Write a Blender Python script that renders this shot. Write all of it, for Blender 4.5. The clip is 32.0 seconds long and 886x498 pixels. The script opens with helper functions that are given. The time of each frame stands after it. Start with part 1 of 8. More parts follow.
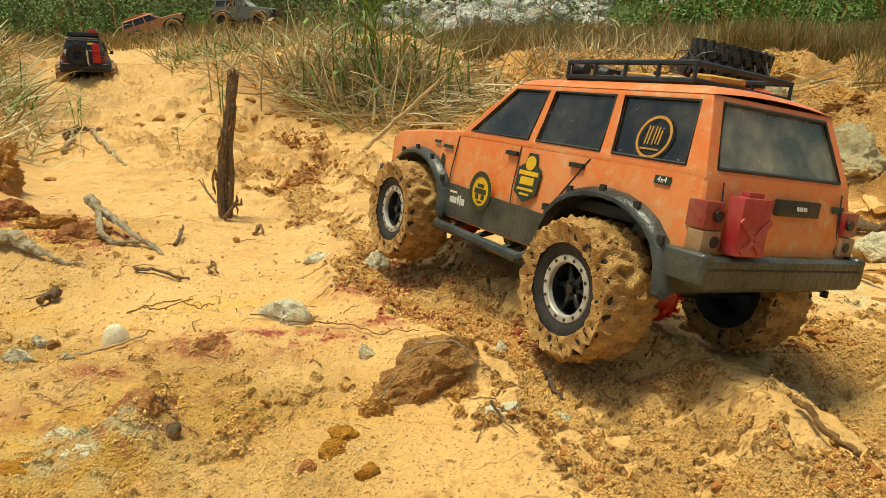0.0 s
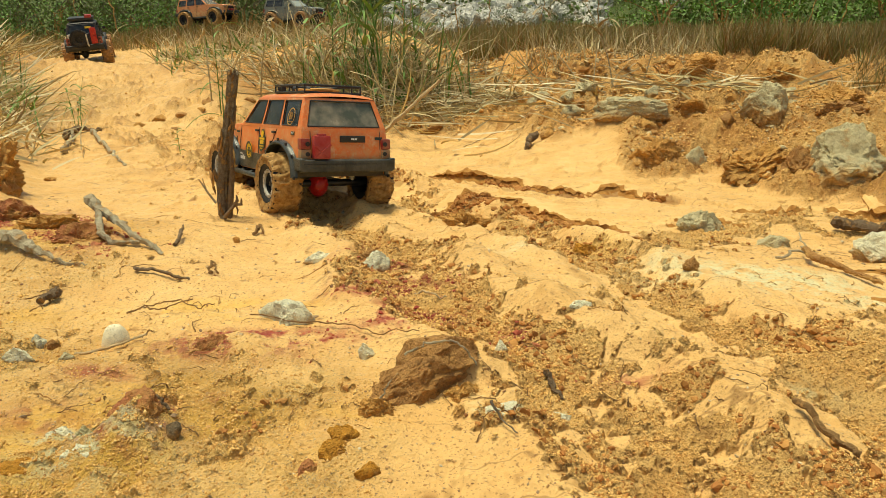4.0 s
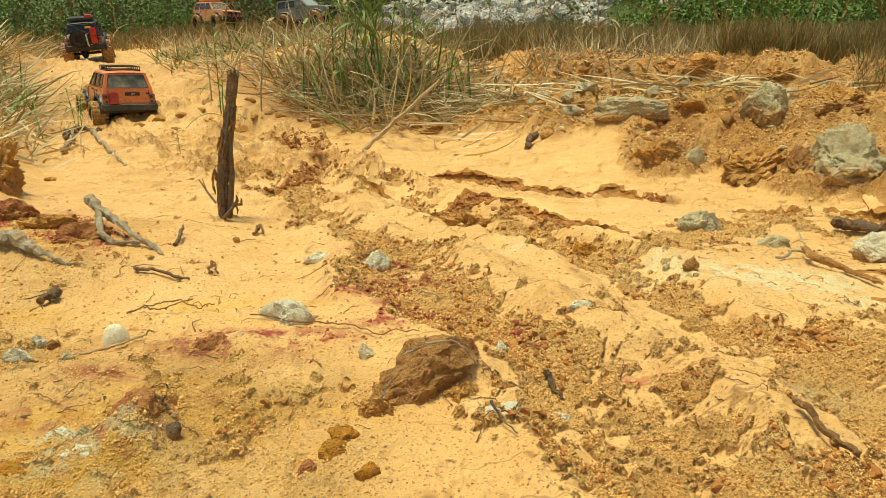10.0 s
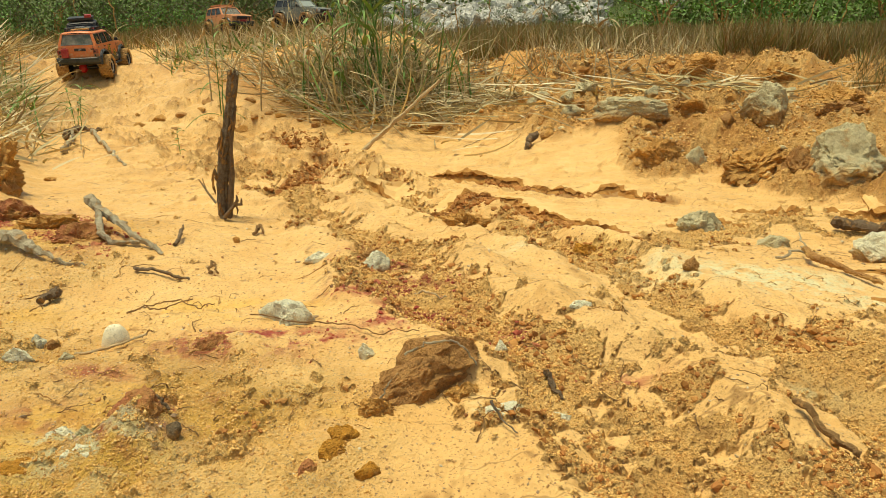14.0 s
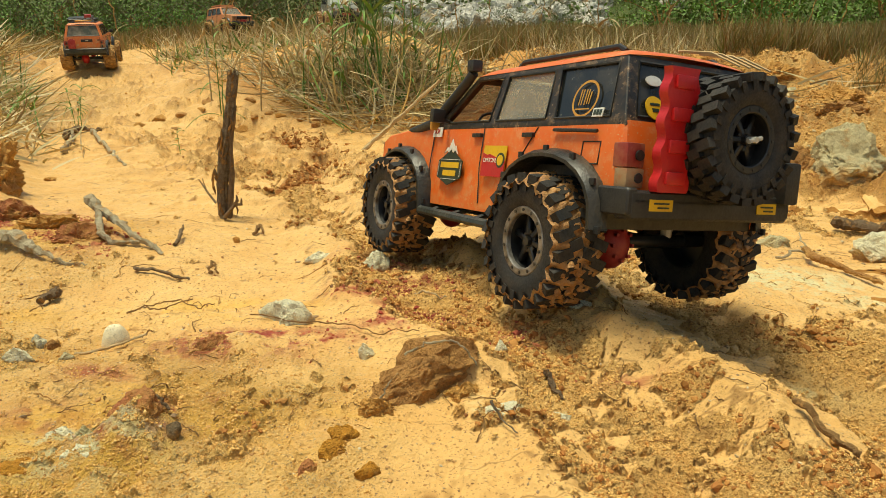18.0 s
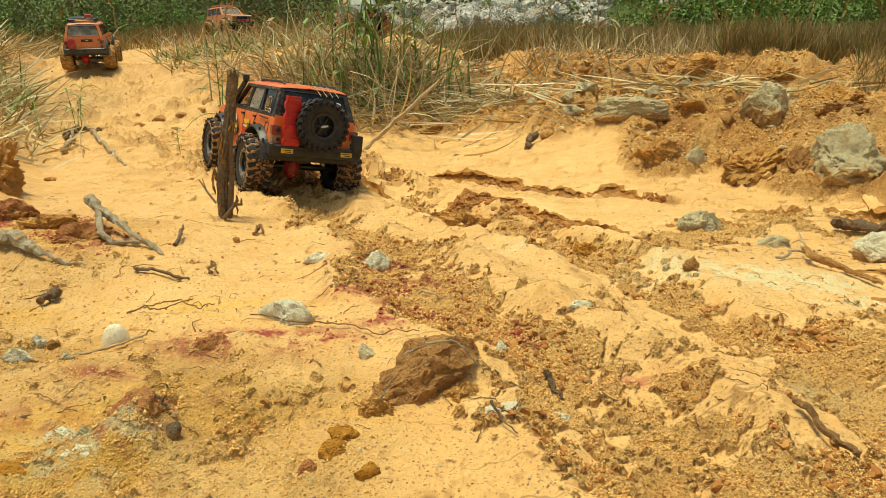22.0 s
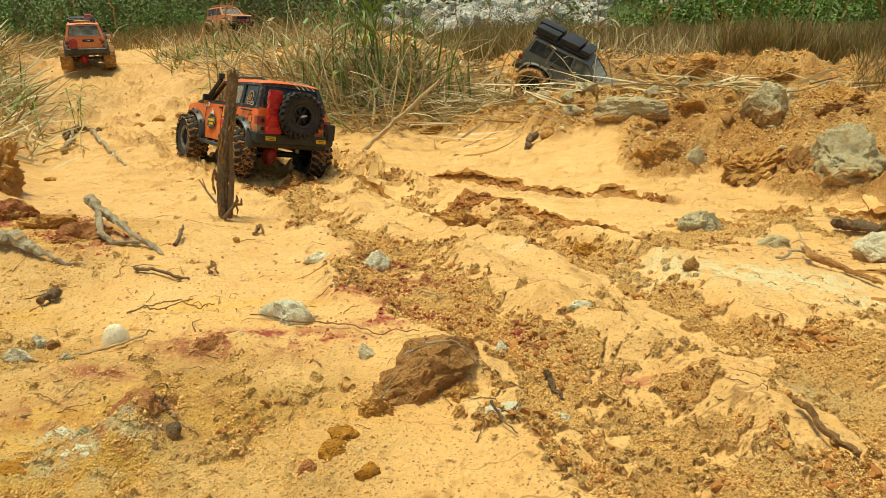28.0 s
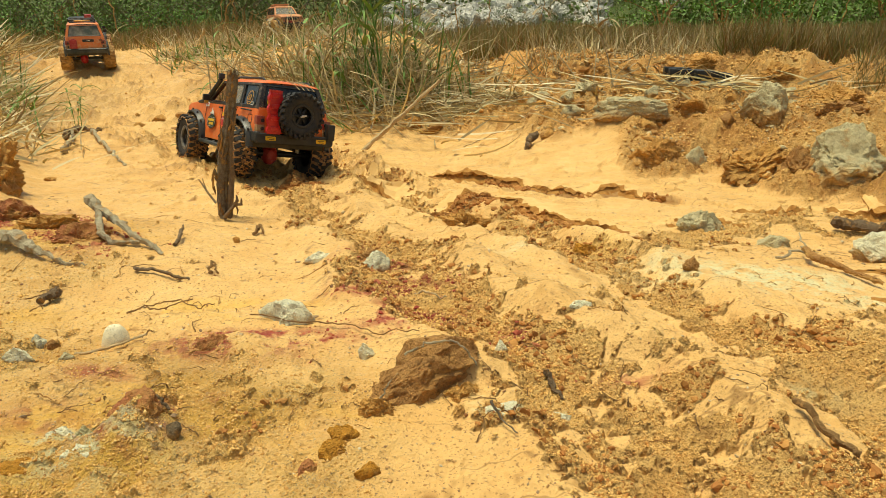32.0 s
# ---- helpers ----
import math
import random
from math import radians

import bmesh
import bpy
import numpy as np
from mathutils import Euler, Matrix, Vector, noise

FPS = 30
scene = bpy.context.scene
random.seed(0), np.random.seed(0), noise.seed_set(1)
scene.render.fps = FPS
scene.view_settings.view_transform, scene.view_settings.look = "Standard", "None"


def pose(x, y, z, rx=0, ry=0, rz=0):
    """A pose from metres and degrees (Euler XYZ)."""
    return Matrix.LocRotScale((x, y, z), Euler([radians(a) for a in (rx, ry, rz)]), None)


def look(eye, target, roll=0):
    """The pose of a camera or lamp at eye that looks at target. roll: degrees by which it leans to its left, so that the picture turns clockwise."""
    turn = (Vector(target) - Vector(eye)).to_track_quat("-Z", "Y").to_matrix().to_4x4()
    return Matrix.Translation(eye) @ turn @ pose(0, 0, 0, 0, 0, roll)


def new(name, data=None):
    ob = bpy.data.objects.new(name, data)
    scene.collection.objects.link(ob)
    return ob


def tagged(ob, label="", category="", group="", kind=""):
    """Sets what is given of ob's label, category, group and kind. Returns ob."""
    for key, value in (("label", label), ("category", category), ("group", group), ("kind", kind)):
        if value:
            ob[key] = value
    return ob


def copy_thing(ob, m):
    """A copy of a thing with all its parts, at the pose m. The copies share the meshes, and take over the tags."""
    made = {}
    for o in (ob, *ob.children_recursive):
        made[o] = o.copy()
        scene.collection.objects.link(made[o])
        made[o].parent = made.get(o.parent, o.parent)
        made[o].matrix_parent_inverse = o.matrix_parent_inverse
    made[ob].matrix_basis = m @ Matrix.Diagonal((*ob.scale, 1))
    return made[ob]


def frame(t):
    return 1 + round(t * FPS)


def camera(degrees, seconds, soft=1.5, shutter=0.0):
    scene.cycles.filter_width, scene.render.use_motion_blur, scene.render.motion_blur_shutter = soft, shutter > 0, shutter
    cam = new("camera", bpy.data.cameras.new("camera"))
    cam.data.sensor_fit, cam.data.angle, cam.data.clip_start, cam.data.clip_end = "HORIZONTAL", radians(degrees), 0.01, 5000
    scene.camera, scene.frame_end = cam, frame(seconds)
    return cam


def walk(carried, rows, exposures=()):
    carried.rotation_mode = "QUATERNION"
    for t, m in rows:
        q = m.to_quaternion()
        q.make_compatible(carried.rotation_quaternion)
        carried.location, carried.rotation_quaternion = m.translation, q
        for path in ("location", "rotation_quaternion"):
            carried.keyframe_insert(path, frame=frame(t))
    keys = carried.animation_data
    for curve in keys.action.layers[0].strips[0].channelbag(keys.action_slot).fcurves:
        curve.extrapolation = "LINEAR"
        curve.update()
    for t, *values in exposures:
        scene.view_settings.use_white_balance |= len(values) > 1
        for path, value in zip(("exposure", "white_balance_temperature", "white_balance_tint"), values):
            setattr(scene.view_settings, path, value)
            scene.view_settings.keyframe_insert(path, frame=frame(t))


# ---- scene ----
cam = camera(64, 32.0, 0.5)
EYE = (0.0, 0.0, 0.28)
walk(cam, [(0, pose(*EYE, 73, 0, 0)), (32, pose(*EYE, 73, 0, 0))], [(0, 0.2, 7300, -6), (32, 0.2, 7300, -6)])

# ---- light: bright overcast day, broad soft sun almost overhead ----
world = bpy.data.worlds.new("world")
scene.world = world
world.use_nodes = True
wn = world.node_tree
sky = wn.nodes.new("ShaderNodeTexSky")
sky.sky_type, sky.sun_disc = "NISHITA", False
sky.sun_elevation, sky.sun_rotation = radians(78), radians(-76)
sky.air_density, sky.dust_density = 1.0, 4.0
wn.nodes["Background"].inputs["Strength"].default_value = 0.115
wn.links.new(sky.outputs[0], wn.nodes["Background"].inputs["Color"])
sun = new("sun", bpy.data.lights.new("sun", "SUN"))
sun.data.energy, sun.data.angle, sun.data.color = 2.75, radians(13), (1.0, 0.93, 0.80)
sun.matrix_world = look((-1.0, 0.25, 5.0), (0, 0, 0))


# ---- materials ----
def material(name):
    m = bpy.data.materials.new(name)
    m.use_nodes = True
    nt = m.node_tree
    return m, nt, nt.nodes["Principled BSDF"]


def node(nt, kind, **inputs):
    n = nt.nodes.new(kind)
    for k, v in inputs.items():
        n.inputs[k.replace("_", " ")].default_value = v
    return n


def mixc(nt, fac, a, b):
    """Mixes two colours; fac, a, b may be sockets or values."""
    n = nt.nodes.new("ShaderNodeMix")
    n.data_type = "RGBA"
    for i, v in ((0, fac), (6, a), (7, b)):
        if isinstance(v, bpy.types.NodeSocket):
            nt.links.new(v, n.inputs[i])
        else:
            n.inputs[i].default_value = v if i == 0 else (*v, 1)
    return n.outputs[2]


def ramp(nt, src, lo, hi, a=0.0, b=1.0):
    n = nt.nodes.new("ShaderNodeMapRange")
    n.inputs[1].default_value, n.inputs[2].default_value = lo, hi
    n.inputs[3].default_value, n.inputs[4].default_value = a, b
    nt.links.new(src, n.inputs[0])
    return n.outputs[0]


def times_(nt, a, b):
    n = nt.nodes.new("ShaderNodeMath")
    n.operation = "MULTIPLY"
    for i, v in enumerate((a, b)):
        if isinstance(v, bpy.types.NodeSocket):
            nt.links.new(v, n.inputs[i])
        else:
            n.inputs[i].default_value = v
    return n.outputs[0]


def coords(nt):
    return nt.nodes.new("ShaderNodeTexCoord").outputs["Object"]


def noise_(nt, co, scale, detail=4, rough=0.55):
    n = node(nt, "ShaderNodeTexNoise", Scale=scale, Detail=detail, Roughness=rough)
    nt.links.new(co, n.inputs["Vector"])
    return n.outputs[0]


def bump(nt, bsdf, src, dist, strength=1.0):
    n = node(nt, "ShaderNodeBump", Strength=strength, Distance=dist)
    nt.links.new(src, n.inputs["Height"])
    nt.links.new(n.outputs[0], bsdf.inputs["Normal"])


def simple(name, a, b, scale, rough=0.6, metal=0.0, relief=0.0, spec=0.5, vary=0.0):
    """A surface whose colour wanders between a and b, with fine relief; vary: from object to object."""
    m, nt, p = material(name)
    co = coords(nt)
    n1, n2 = noise_(nt, co, scale, 5), noise_(nt, co, scale * 6.3, 3)
    c = mixc(nt, ramp(nt, n1, 0.35, 0.65), a, b)
    c = mixc(nt, ramp(nt, n2, 0.55, 0.8, 0, 0.35), c, tuple(0.55 * v for v in a))
    if vary:
        info = nt.nodes.new("ShaderNodeObjectInfo").outputs["Random"]
        c = mixc(nt, times_(nt, info, vary), c, tuple(0.5 * v for v in b))
    nt.links.new(c, p.inputs["Base Color"])
    p.inputs["Metallic"].default_value = metal
    p.inputs["Specular IOR Level"].default_value = spec
    nt.links.new(ramp(nt, n2, 0.3, 0.7, rough * 0.8, min(1, rough * 1.15)), p.inputs["Roughness"])
    if relief:
        bump(nt, p, n2, relief, 0.6)
    return m


MUD_PALE = (0.78, 0.49, 0.19)


def ground_material():
    m, nt, p = material("wet_laterite_mud")
    co = coords(nt)

    def at(name):
        a = nt.nodes.new("ShaderNodeAttribute")
        a.attribute_name = name
        return a.outputs["Fac"]
    big, mid, fine, grit = (noise_(nt, co, s, 5, 0.6) for s in (2.2, 14, 90, 420))
    pale = mixc(nt, ramp(nt, mid, 0.38, 0.66), MUD_PALE, (0.70, 0.41, 0.145))
    pale = mixc(nt, ramp(nt, big, 0.4, 0.68, 0, 0.55), pale, (0.62, 0.35, 0.11))
    pale = mixc(nt, ramp(nt, grit, 0.54, 0.66, 0, 0.6), pale, (0.58, 0.33, 0.115))
    pale = mixc(nt, ramp(nt, fine, 0.56, 0.72, 0, 0.5), pale, (0.60, 0.345, 0.12))
    crumb = mixc(nt, ramp(nt, fine, 0.40, 0.66), (0.80, 0.50, 0.18), (0.70, 0.40, 0.13))
    crumb = mixc(nt, ramp(nt, mid, 0.48, 0.7, 0, 0.6), crumb, (0.62, 0.31, 0.085))
    crumb = mixc(nt, ramp(nt, grit, 0.53, 0.62, 0, 0.7), crumb, (0.36, 0.17, 0.05))
    # thin drying cracks that run across the smooth mud
    lay = nt.nodes.new("ShaderNodeMapping")
    lay.inputs["Scale"].default_value = (2.2, 6.5, 2.0)
    nt.links.new(co, lay.inputs["Vector"])
    seam = noise_(nt, lay.outputs[0], 1.6, 4, 0.5)
    off = nt.nodes.new("ShaderNodeMath")
    off.operation = "SUBTRACT"
    nt.links.new(seam, off.inputs[0])
    off.inputs[1].default_value = 0.5
    dist_ = nt.nodes.new("ShaderNodeMath")
    dist_.operation = "ABSOLUTE"
    nt.links.new(off.outputs[0], dist_.inputs[0])
    line = ramp(nt, dist_.outputs[0], 0.0015, 0.005, 0.75, 0.0)
    pale = mixc(nt, times_(nt, line, ramp(nt, big, 0.45, 0.55)), pale, (0.34, 0.18, 0.06))
    c = mixc(nt, at("rough"), pale, crumb)
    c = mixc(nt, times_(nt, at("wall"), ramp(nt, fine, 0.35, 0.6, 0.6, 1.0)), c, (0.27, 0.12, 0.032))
    c = mixc(nt, times_(nt, at("dry"), ramp(nt, fine, 0.35, 0.6, 0.15, 0.8)), c, mixc(nt, ramp(nt, mid, 0.4, 0.62), (0.74, 0.46, 0.14), (0.64, 0.34, 0.085)))
    c = mixc(nt, times_(nt, at("dry"), ramp(nt, grit, 0.55, 0.62, 0, 0.75)), c, (0.76, 0.62, 0.32))
    c = mixc(nt, times_(nt, at("dry"), ramp(nt, grit, 0.45, 0.38, 0, 0.7)), c, (0.42, 0.21, 0.06))
    c = mixc(nt, times_(nt, at("ochre"), ramp(nt, mid, 0.3, 0.6, 0.3, 0.95)), c, (0.74, 0.43, 0.085))
    c = mixc(nt, times_(nt, at("red"), ramp(nt, fine, 0.40, 0.54, 0.25, 1.0)), c, (0.34, 0.065, 0.04))
    c = mixc(nt, times_(nt, at("grey"), ramp(nt, fine, 0.38, 0.55, 0.3, 1.0)), c, (0.68, 0.60, 0.33))
    c = mixc(nt, times_(nt, at("soil"), 0.85), c, mixc(nt, ramp(nt, fine, 0.42, 0.6), mixc(nt, ramp(nt, mid, 0.38, 0.62), (0.70, 0.38, 0.11), (0.48, 0.215, 0.06)), mixc(nt, ramp(nt, big, 0.4, 0.6), (0.66, 0.45, 0.19), (0.40, 0.17, 0.05))))
    c = mixc(nt, times_(nt, at("turf"), ramp(nt, mid, 0.35, 0.6, 0.7, 1.0)), c, mixc(nt, ramp(nt, fine, 0.4, 0.6), (0.24, 0.155, 0.065), (0.13, 0.095, 0.045)))
    c = mixc(nt, ramp(nt, grit, 0.575, 0.66, 0, 0.75), c, (0.22, 0.105, 0.04))
    c = mixc(nt, at("scrub"), c, mixc(nt, ramp(nt, mid, 0.4, 0.6), (0.06, 0.085, 0.025), (0.11, 0.13, 0.04)))
    nt.links.new(c, p.inputs["Base Color"])
    n = nt.nodes.new("ShaderNodeMath")
    n.operation = "MULTIPLY_ADD"
    nt.links.new(at("rough"), n.inputs[0])
    n.inputs[1].default_value = 0.3
    nt.links.new(ramp(nt, mid, 0.35, 0.65, 0.36, 0.56), n.inputs[2])
    r2 = nt.nodes.new("ShaderNodeMath")
    r2.operation = "MAXIMUM"
    nt.links.new(n.outputs[0], r2.inputs[0])
    nt.links.new(times_(nt, at("soil"), 0.95), r2.inputs[1])
    nt.links.new(r2.outputs[0], p.inputs["Roughness"])
    p.inputs["Specular IOR Level"].default_value = 0.16
    s = nt.nodes.new("ShaderNodeMath")
    s.operation = "ADD"
    nt.links.new(times_(nt, fine, ramp(nt, at("rough"), 0, 1, 0.14, 0.75)), s.inputs[0])
    coarse = nt.nodes.new("ShaderNodeMath")
    coarse.operation = "MAXIMUM"
    nt.links.new(at("rough"), coarse.inputs[0])
    nt.links.new(at("dry"), coarse.inputs[1])
    nt.links.new(times_(nt, grit, ramp(nt, coarse.outputs[0], 0, 1, 0.16, 0.6)), s.inputs[1])
    bump(nt, p, s.outputs[0], 0.010, 1.0)
    return m


def paint(name, col, faded, dust=0.5, gloss=0.38):
    """Car paint under a film of dried mud, thicker towards the sills where the wheels throw it."""
    m, nt, p = material(name)
    co = coords(nt)
    sep = nt.nodes.new("ShaderNodeSeparateXYZ")
    nt.links.new(co, sep.inputs[0])
    n1, n2, n3 = noise_(nt, co, 14, 6, 0.65), noise_(nt, co, 120, 4), noise_(nt, co, 420, 2)
    c = mixc(nt, ramp(nt, n1, 0.42, 0.68, 0, 0.75), col, faded)
    low = ramp(nt, sep.outputs[2], 0.12, 0.03, 0.25, 1.0)
    d = times_(nt, times_(nt, low, dust), ramp(nt, n2, 0.42, 0.62))
    c = mixc(nt, d, c, (0.62, 0.36, 0.14))
    splash = noise_(nt, co, 48, 7, 0.75)
    c = mixc(nt, times_(nt, ramp(nt, splash, 0.55, 0.66, 0, 0.75), min(1.0, 0.25 + dust)), c, (0.66, 0.42, 0.22))
    c = mixc(nt, ramp(nt, n3, 0.66, 0.73, 0, 0.8), c, (0.58, 0.38, 0.19))
    nt.links.new(c, p.inputs["Base Color"])
    nt.links.new(ramp(nt, n1, 0.35, 0.7, gloss, gloss + 0.3), p.inputs["Roughness"])
    bump(nt, p, n2, 0.0006, 0.35)
    return m


def glass(name, tint, see=0.0, dusty=0.3):
    """Tinted plastic window with specks of mud; see: how much light passes."""
    m, nt, p = material(name)
    co = coords(nt)
    n1, n2 = noise_(nt, co, 30, 5), noise_(nt, co, 330, 2)
    c = mixc(nt, ramp(nt, n1, 0.4, 0.75, 0, dusty), tint, (0.50, 0.42, 0.30))
    spots = ramp(nt, n2, 0.73, 0.77)
    c = mixc(nt, times_(nt, spots, 0.8), c, (0.62, 0.56, 0.42))
    nt.links.new(c, p.inputs["Base Color"])
    nt.links.new(ramp(nt, n1, 0.35, 0.7, 0.08, 0.3), p.inputs["Roughness"])
    if see:
        nt.links.new(ramp(nt, spots, 0, 1, 1 - see, 1.0), p.inputs["Alpha"])
    return m


GROUND = ground_material()
ORANGE = paint("faded_orange_paint", (0.72, 0.17, 0.03), (0.72, 0.28, 0.11), 0.8, 0.32)
ORANGE_CLEAN = paint("orange_paint", (0.74, 0.130, 0.014), (0.72, 0.165, 0.032), 0.35, 0.28)
ORANGE_RED = paint("red_orange_paint", (0.70, 0.085, 0.02), (0.70, 0.12, 0.035), 0.4, 0.3)
MUDDY_ORANGE = paint("mud_coated_orange_paint", (0.58, 0.17, 0.06), (0.52, 0.25, 0.10), 1.6, 0.5)
GREY_PAINT = paint("grey_green_paint", (0.12, 0.145, 0.125), (0.19, 0.20, 0.16), 0.35)
BLACK_PAINT = paint("black_paint", (0.012, 0.012, 0.013), (0.03, 0.028, 0.025), 0.2)
BLACK = simple("black_plastic", (0.014, 0.014, 0.013), (0.03, 0.028, 0.024), 60, 0.5, relief=0.0006)
FLARE = simple("mud_streaked_black_plastic", (0.014, 0.014, 0.012), (0.055, 0.045, 0.028), 40, 0.42, relief=0.0014)
TRIM = simple("dusty_black_trim", (0.016, 0.021, 0.018), (0.075, 0.075, 0.06), 38, 0.34, relief=0.0016)
STEEL = simple("painted_steel_tube", (0.012, 0.012, 0.012), (0.03, 0.028, 0.026), 80, 0.35)
RUBBER = simple("tyre_rubber", (0.012, 0.012, 0.011), (0.035, 0.028, 0.02), 70, 0.75, relief=0.0008)
WET_MUD = simple("wet_mud_cake", (0.34, 0.165, 0.045), (0.62, 0.37, 0.125), 90, 0.6, relief=0.006, spec=0.3)
BROWN_MUD = simple("dark_mud_cake", (0.30, 0.135, 0.04), (0.50, 0.26, 0.085), 90, 0.45, relief=0.004)
RIM_BLACK = simple("black_rim", (0.012, 0.012, 0.012), (0.02, 0.02, 0.02), 40, 0.4)
RING_DARK = simple("worn_alloy_ring", (0.30, 0.28, 0.25), (0.12, 0.10, 0.08), 90, 0.4, 0.5)
RING_GREY = simple("bare_alloy_ring", (0.62, 0.60, 0.54), (0.46, 0.42, 0.34), 90, 0.45, 0.3)
RED_PLASTIC = simple("red_plastic", (0.45, 0.008, 0.012), (0.52, 0.02, 0.022), 40, 0.35, relief=0.0004)
RED_DUSTY = simple("dusty_red_plastic", (0.36, 0.012, 0.014), (0.42, 0.07, 0.06), 40, 0.5, relief=0.0004)
LAMP_RED = simple("red_lamp_lens", (0.26, 0.012, 0.014), (0.34, 0.12, 0.07), 60, 0.35)
LAMP_AMBER = simple("amber_lamp_lens", (0.36, 0.11, 0.035), (0.34, 0.24, 0.13), 60, 0.4)
LAMP_CLEAR = simple("clear_lamp_lens", (0.62, 0.62, 0.58), (0.7, 0.7, 0.66), 60, 0.2)
TINT = glass("limo_tinted_window", (0.010, 0.012, 0.012), 0.0, 0.10)
SMOKE = glass("dusty_smoked_window", (0.10, 0.115, 0.085), 0.18, 0.75)
HAZY = glass("hazy_clear_window", (0.30, 0.27, 0.20), 0.5, 0.4)
# pale base colour paints the reflection on the grey wagon's windscreen
PALE_GLASS = glass("painted_reflection_windscreen", (0.42, 0.46, 0.40), 0.15, 0.3)
YELLOW = simple("yellow_sticker", (0.72, 0.44, 0.01), (0.68, 0.40, 0.02), 50, 0.4)
WHITE = simple("white_sticker", (0.72, 0.70, 0.64), (0.62, 0.58, 0.5), 50, 0.45)
GREEN_STICKER = simple("dark_green_sticker", (0.02, 0.032, 0.016), (0.03, 0.04, 0.02), 50, 0.4)
RED_STICKER = simple("red_sticker", (0.5, 0.012, 0.012), (0.45, 0.02, 0.02), 50, 0.4)
GOLD = simple("gold_print", (0.55, 0.27, 0.03), (0.45, 0.2, 0.03), 50, 0.5)
TAN = simple("tan_cloth", (0.5, 0.36, 0.18), (0.42, 0.28, 0.13), 80, 0.8)


# ---- mesh helpers ----
def obj_from(name, bm, mat, parent=None, label="", smooth=40, m=None):
    me = bpy.data.meshes.new(name)
    bm.normal_update()
    bm.to_mesh(me)
    bm.free()
    for k in (mat if isinstance(mat, (list, tuple)) else [mat]):
        me.materials.append(k)
    if smooth:
        me.polygons.foreach_set("use_smooth", [True] * len(me.polygons))
        me.set_sharp_from_angle(angle=radians(smooth))
    ob = new(name, me)
    ob.parent = parent
    if m is not None:
        ob.matrix_local = m
    if label:
        ob["label"] = label
    return ob


def part(name, bm, mat, parent, label="", smooth=40, m=None):
    return obj_from(name, bm, mat, parent, label, smooth, m)


def empty(name, m=None):
    ob = new(name)
    ob.empty_display_size = 0.05
    if m is not None:
        ob.matrix_world = m
    return ob


def again(src, parent, m, name=None):
    """Another object on the same mesh."""
    ob = new(name or src.name.split(".")[0], src.data)
    ob.parent = parent
    ob.matrix_local = m
    if "label" in src:
        ob["label"] = src["label"]
    return ob


def box(bm, c, s, bevel=0.0, m=None, seg=2):
    r = bmesh.ops.create_cube(bm, size=1.0)["verts"]
    t = Matrix.Translation(c) @ Matrix.Diagonal((*s, 1))
    bmesh.ops.transform(bm, matrix=(m @ t) if m is not None else t, verts=r)
    if bevel:
        es = list({e for v in r for e in v.link_edges})
        bmesh.ops.bevel(bm, geom=es, offset=bevel, segments=seg, affect="EDGES", profile=0.7)


def tube(bm, pts, rad, sides=8, close=False):
    """A round tube along points; rad may be one radius or one a point."""
    pts = [Vector(p) for p in pts]
    n = len(pts)
    rad = [rad] * n if isinstance(rad, (int, float)) else rad
    rings = []
    up = None
    for i, p in enumerate(pts):
        a = pts[(i - 1) % n] if (i or close) else p
        b = pts[(i + 1) % n] if (i < n - 1 or close) else p
        d = (b - a).normalized()
        if up is None or abs(up.dot(d)) > 0.97:
            up = Vector((0, 0, 1)) if abs(d.z) < 0.9 else Vector((1, 0, 0))
        u = (up - d * up.dot(d)).normalized()
        v = d.cross(u)
        up = u
        rings.append([bm.verts.new(p + (u * math.cos(k * math.tau / sides) + v * math.sin(k * math.tau / sides)) * rad[i]) for k in range(sides)])
    for i in range(n if close else n - 1):
        r, q = rings[i], rings[(i + 1) % n]
        for k in range(sides):
            bm.faces.new((r[k], r[(k + 1) % sides], q[(k + 1) % sides], q[k]))
    if not close:
        bm.faces.new(rings[0][::-1])
        bm.faces.new(rings[-1])


def revolve(bm, prof, seg, mat_index=0, a0=0.0):
    """Turns a profile of (radius, y) round the y axis."""
    rings = []
    for k in range(seg):
        a = a0 + k * math.tau / seg
        rings.append([bm.verts.new((r * math.cos(a), y, r * math.sin(a))) for r, y in prof])
    for k in range(seg):
        p, q = rings[k], rings[(k + 1) % seg]
        for i in range(len(prof) - 1):
            f = bm.faces.new((p[i], p[i + 1], q[i + 1], q[i]))
            f.material_index = mat_index


def slab(bm, quad, thick):
    """A thin plate: the quad's corners, pushed back along its normal by thick."""
    q = [Vector(p) for p in quad]
    nrm = (q[1] - q[0]).cross(q[-1] - q[0]).normalized()
    a = [bm.verts.new(p) for p in q]
    b = [bm.verts.new(p - nrm * thick) for p in q]
    bm.faces.new(a)
    bm.faces.new(b[::-1])
    for i in range(len(q)):
        j = (i + 1) % len(q)
        bm.faces.new((a[j], a[i], b[i], b[j]))


def words(text, size, parent, mat, m, name="lettering", thick=0.0002):
    cu = bpy.data.curves.new(name, "FONT")
    cu.body, cu.size, cu.extrude, cu.align_x, cu.align_y = text, size, thick, "CENTER", "CENTER"
    tmp = bpy.data.objects.new("tmp", cu)
    me = bpy.data.meshes.new_from_object(tmp)
    bpy.data.objects.remove(tmp)
    me.materials.clear()
    me.materials.append(mat)
    ob = new(name, me)
    ob.parent = parent
    ob.matrix_local = m
    return ob


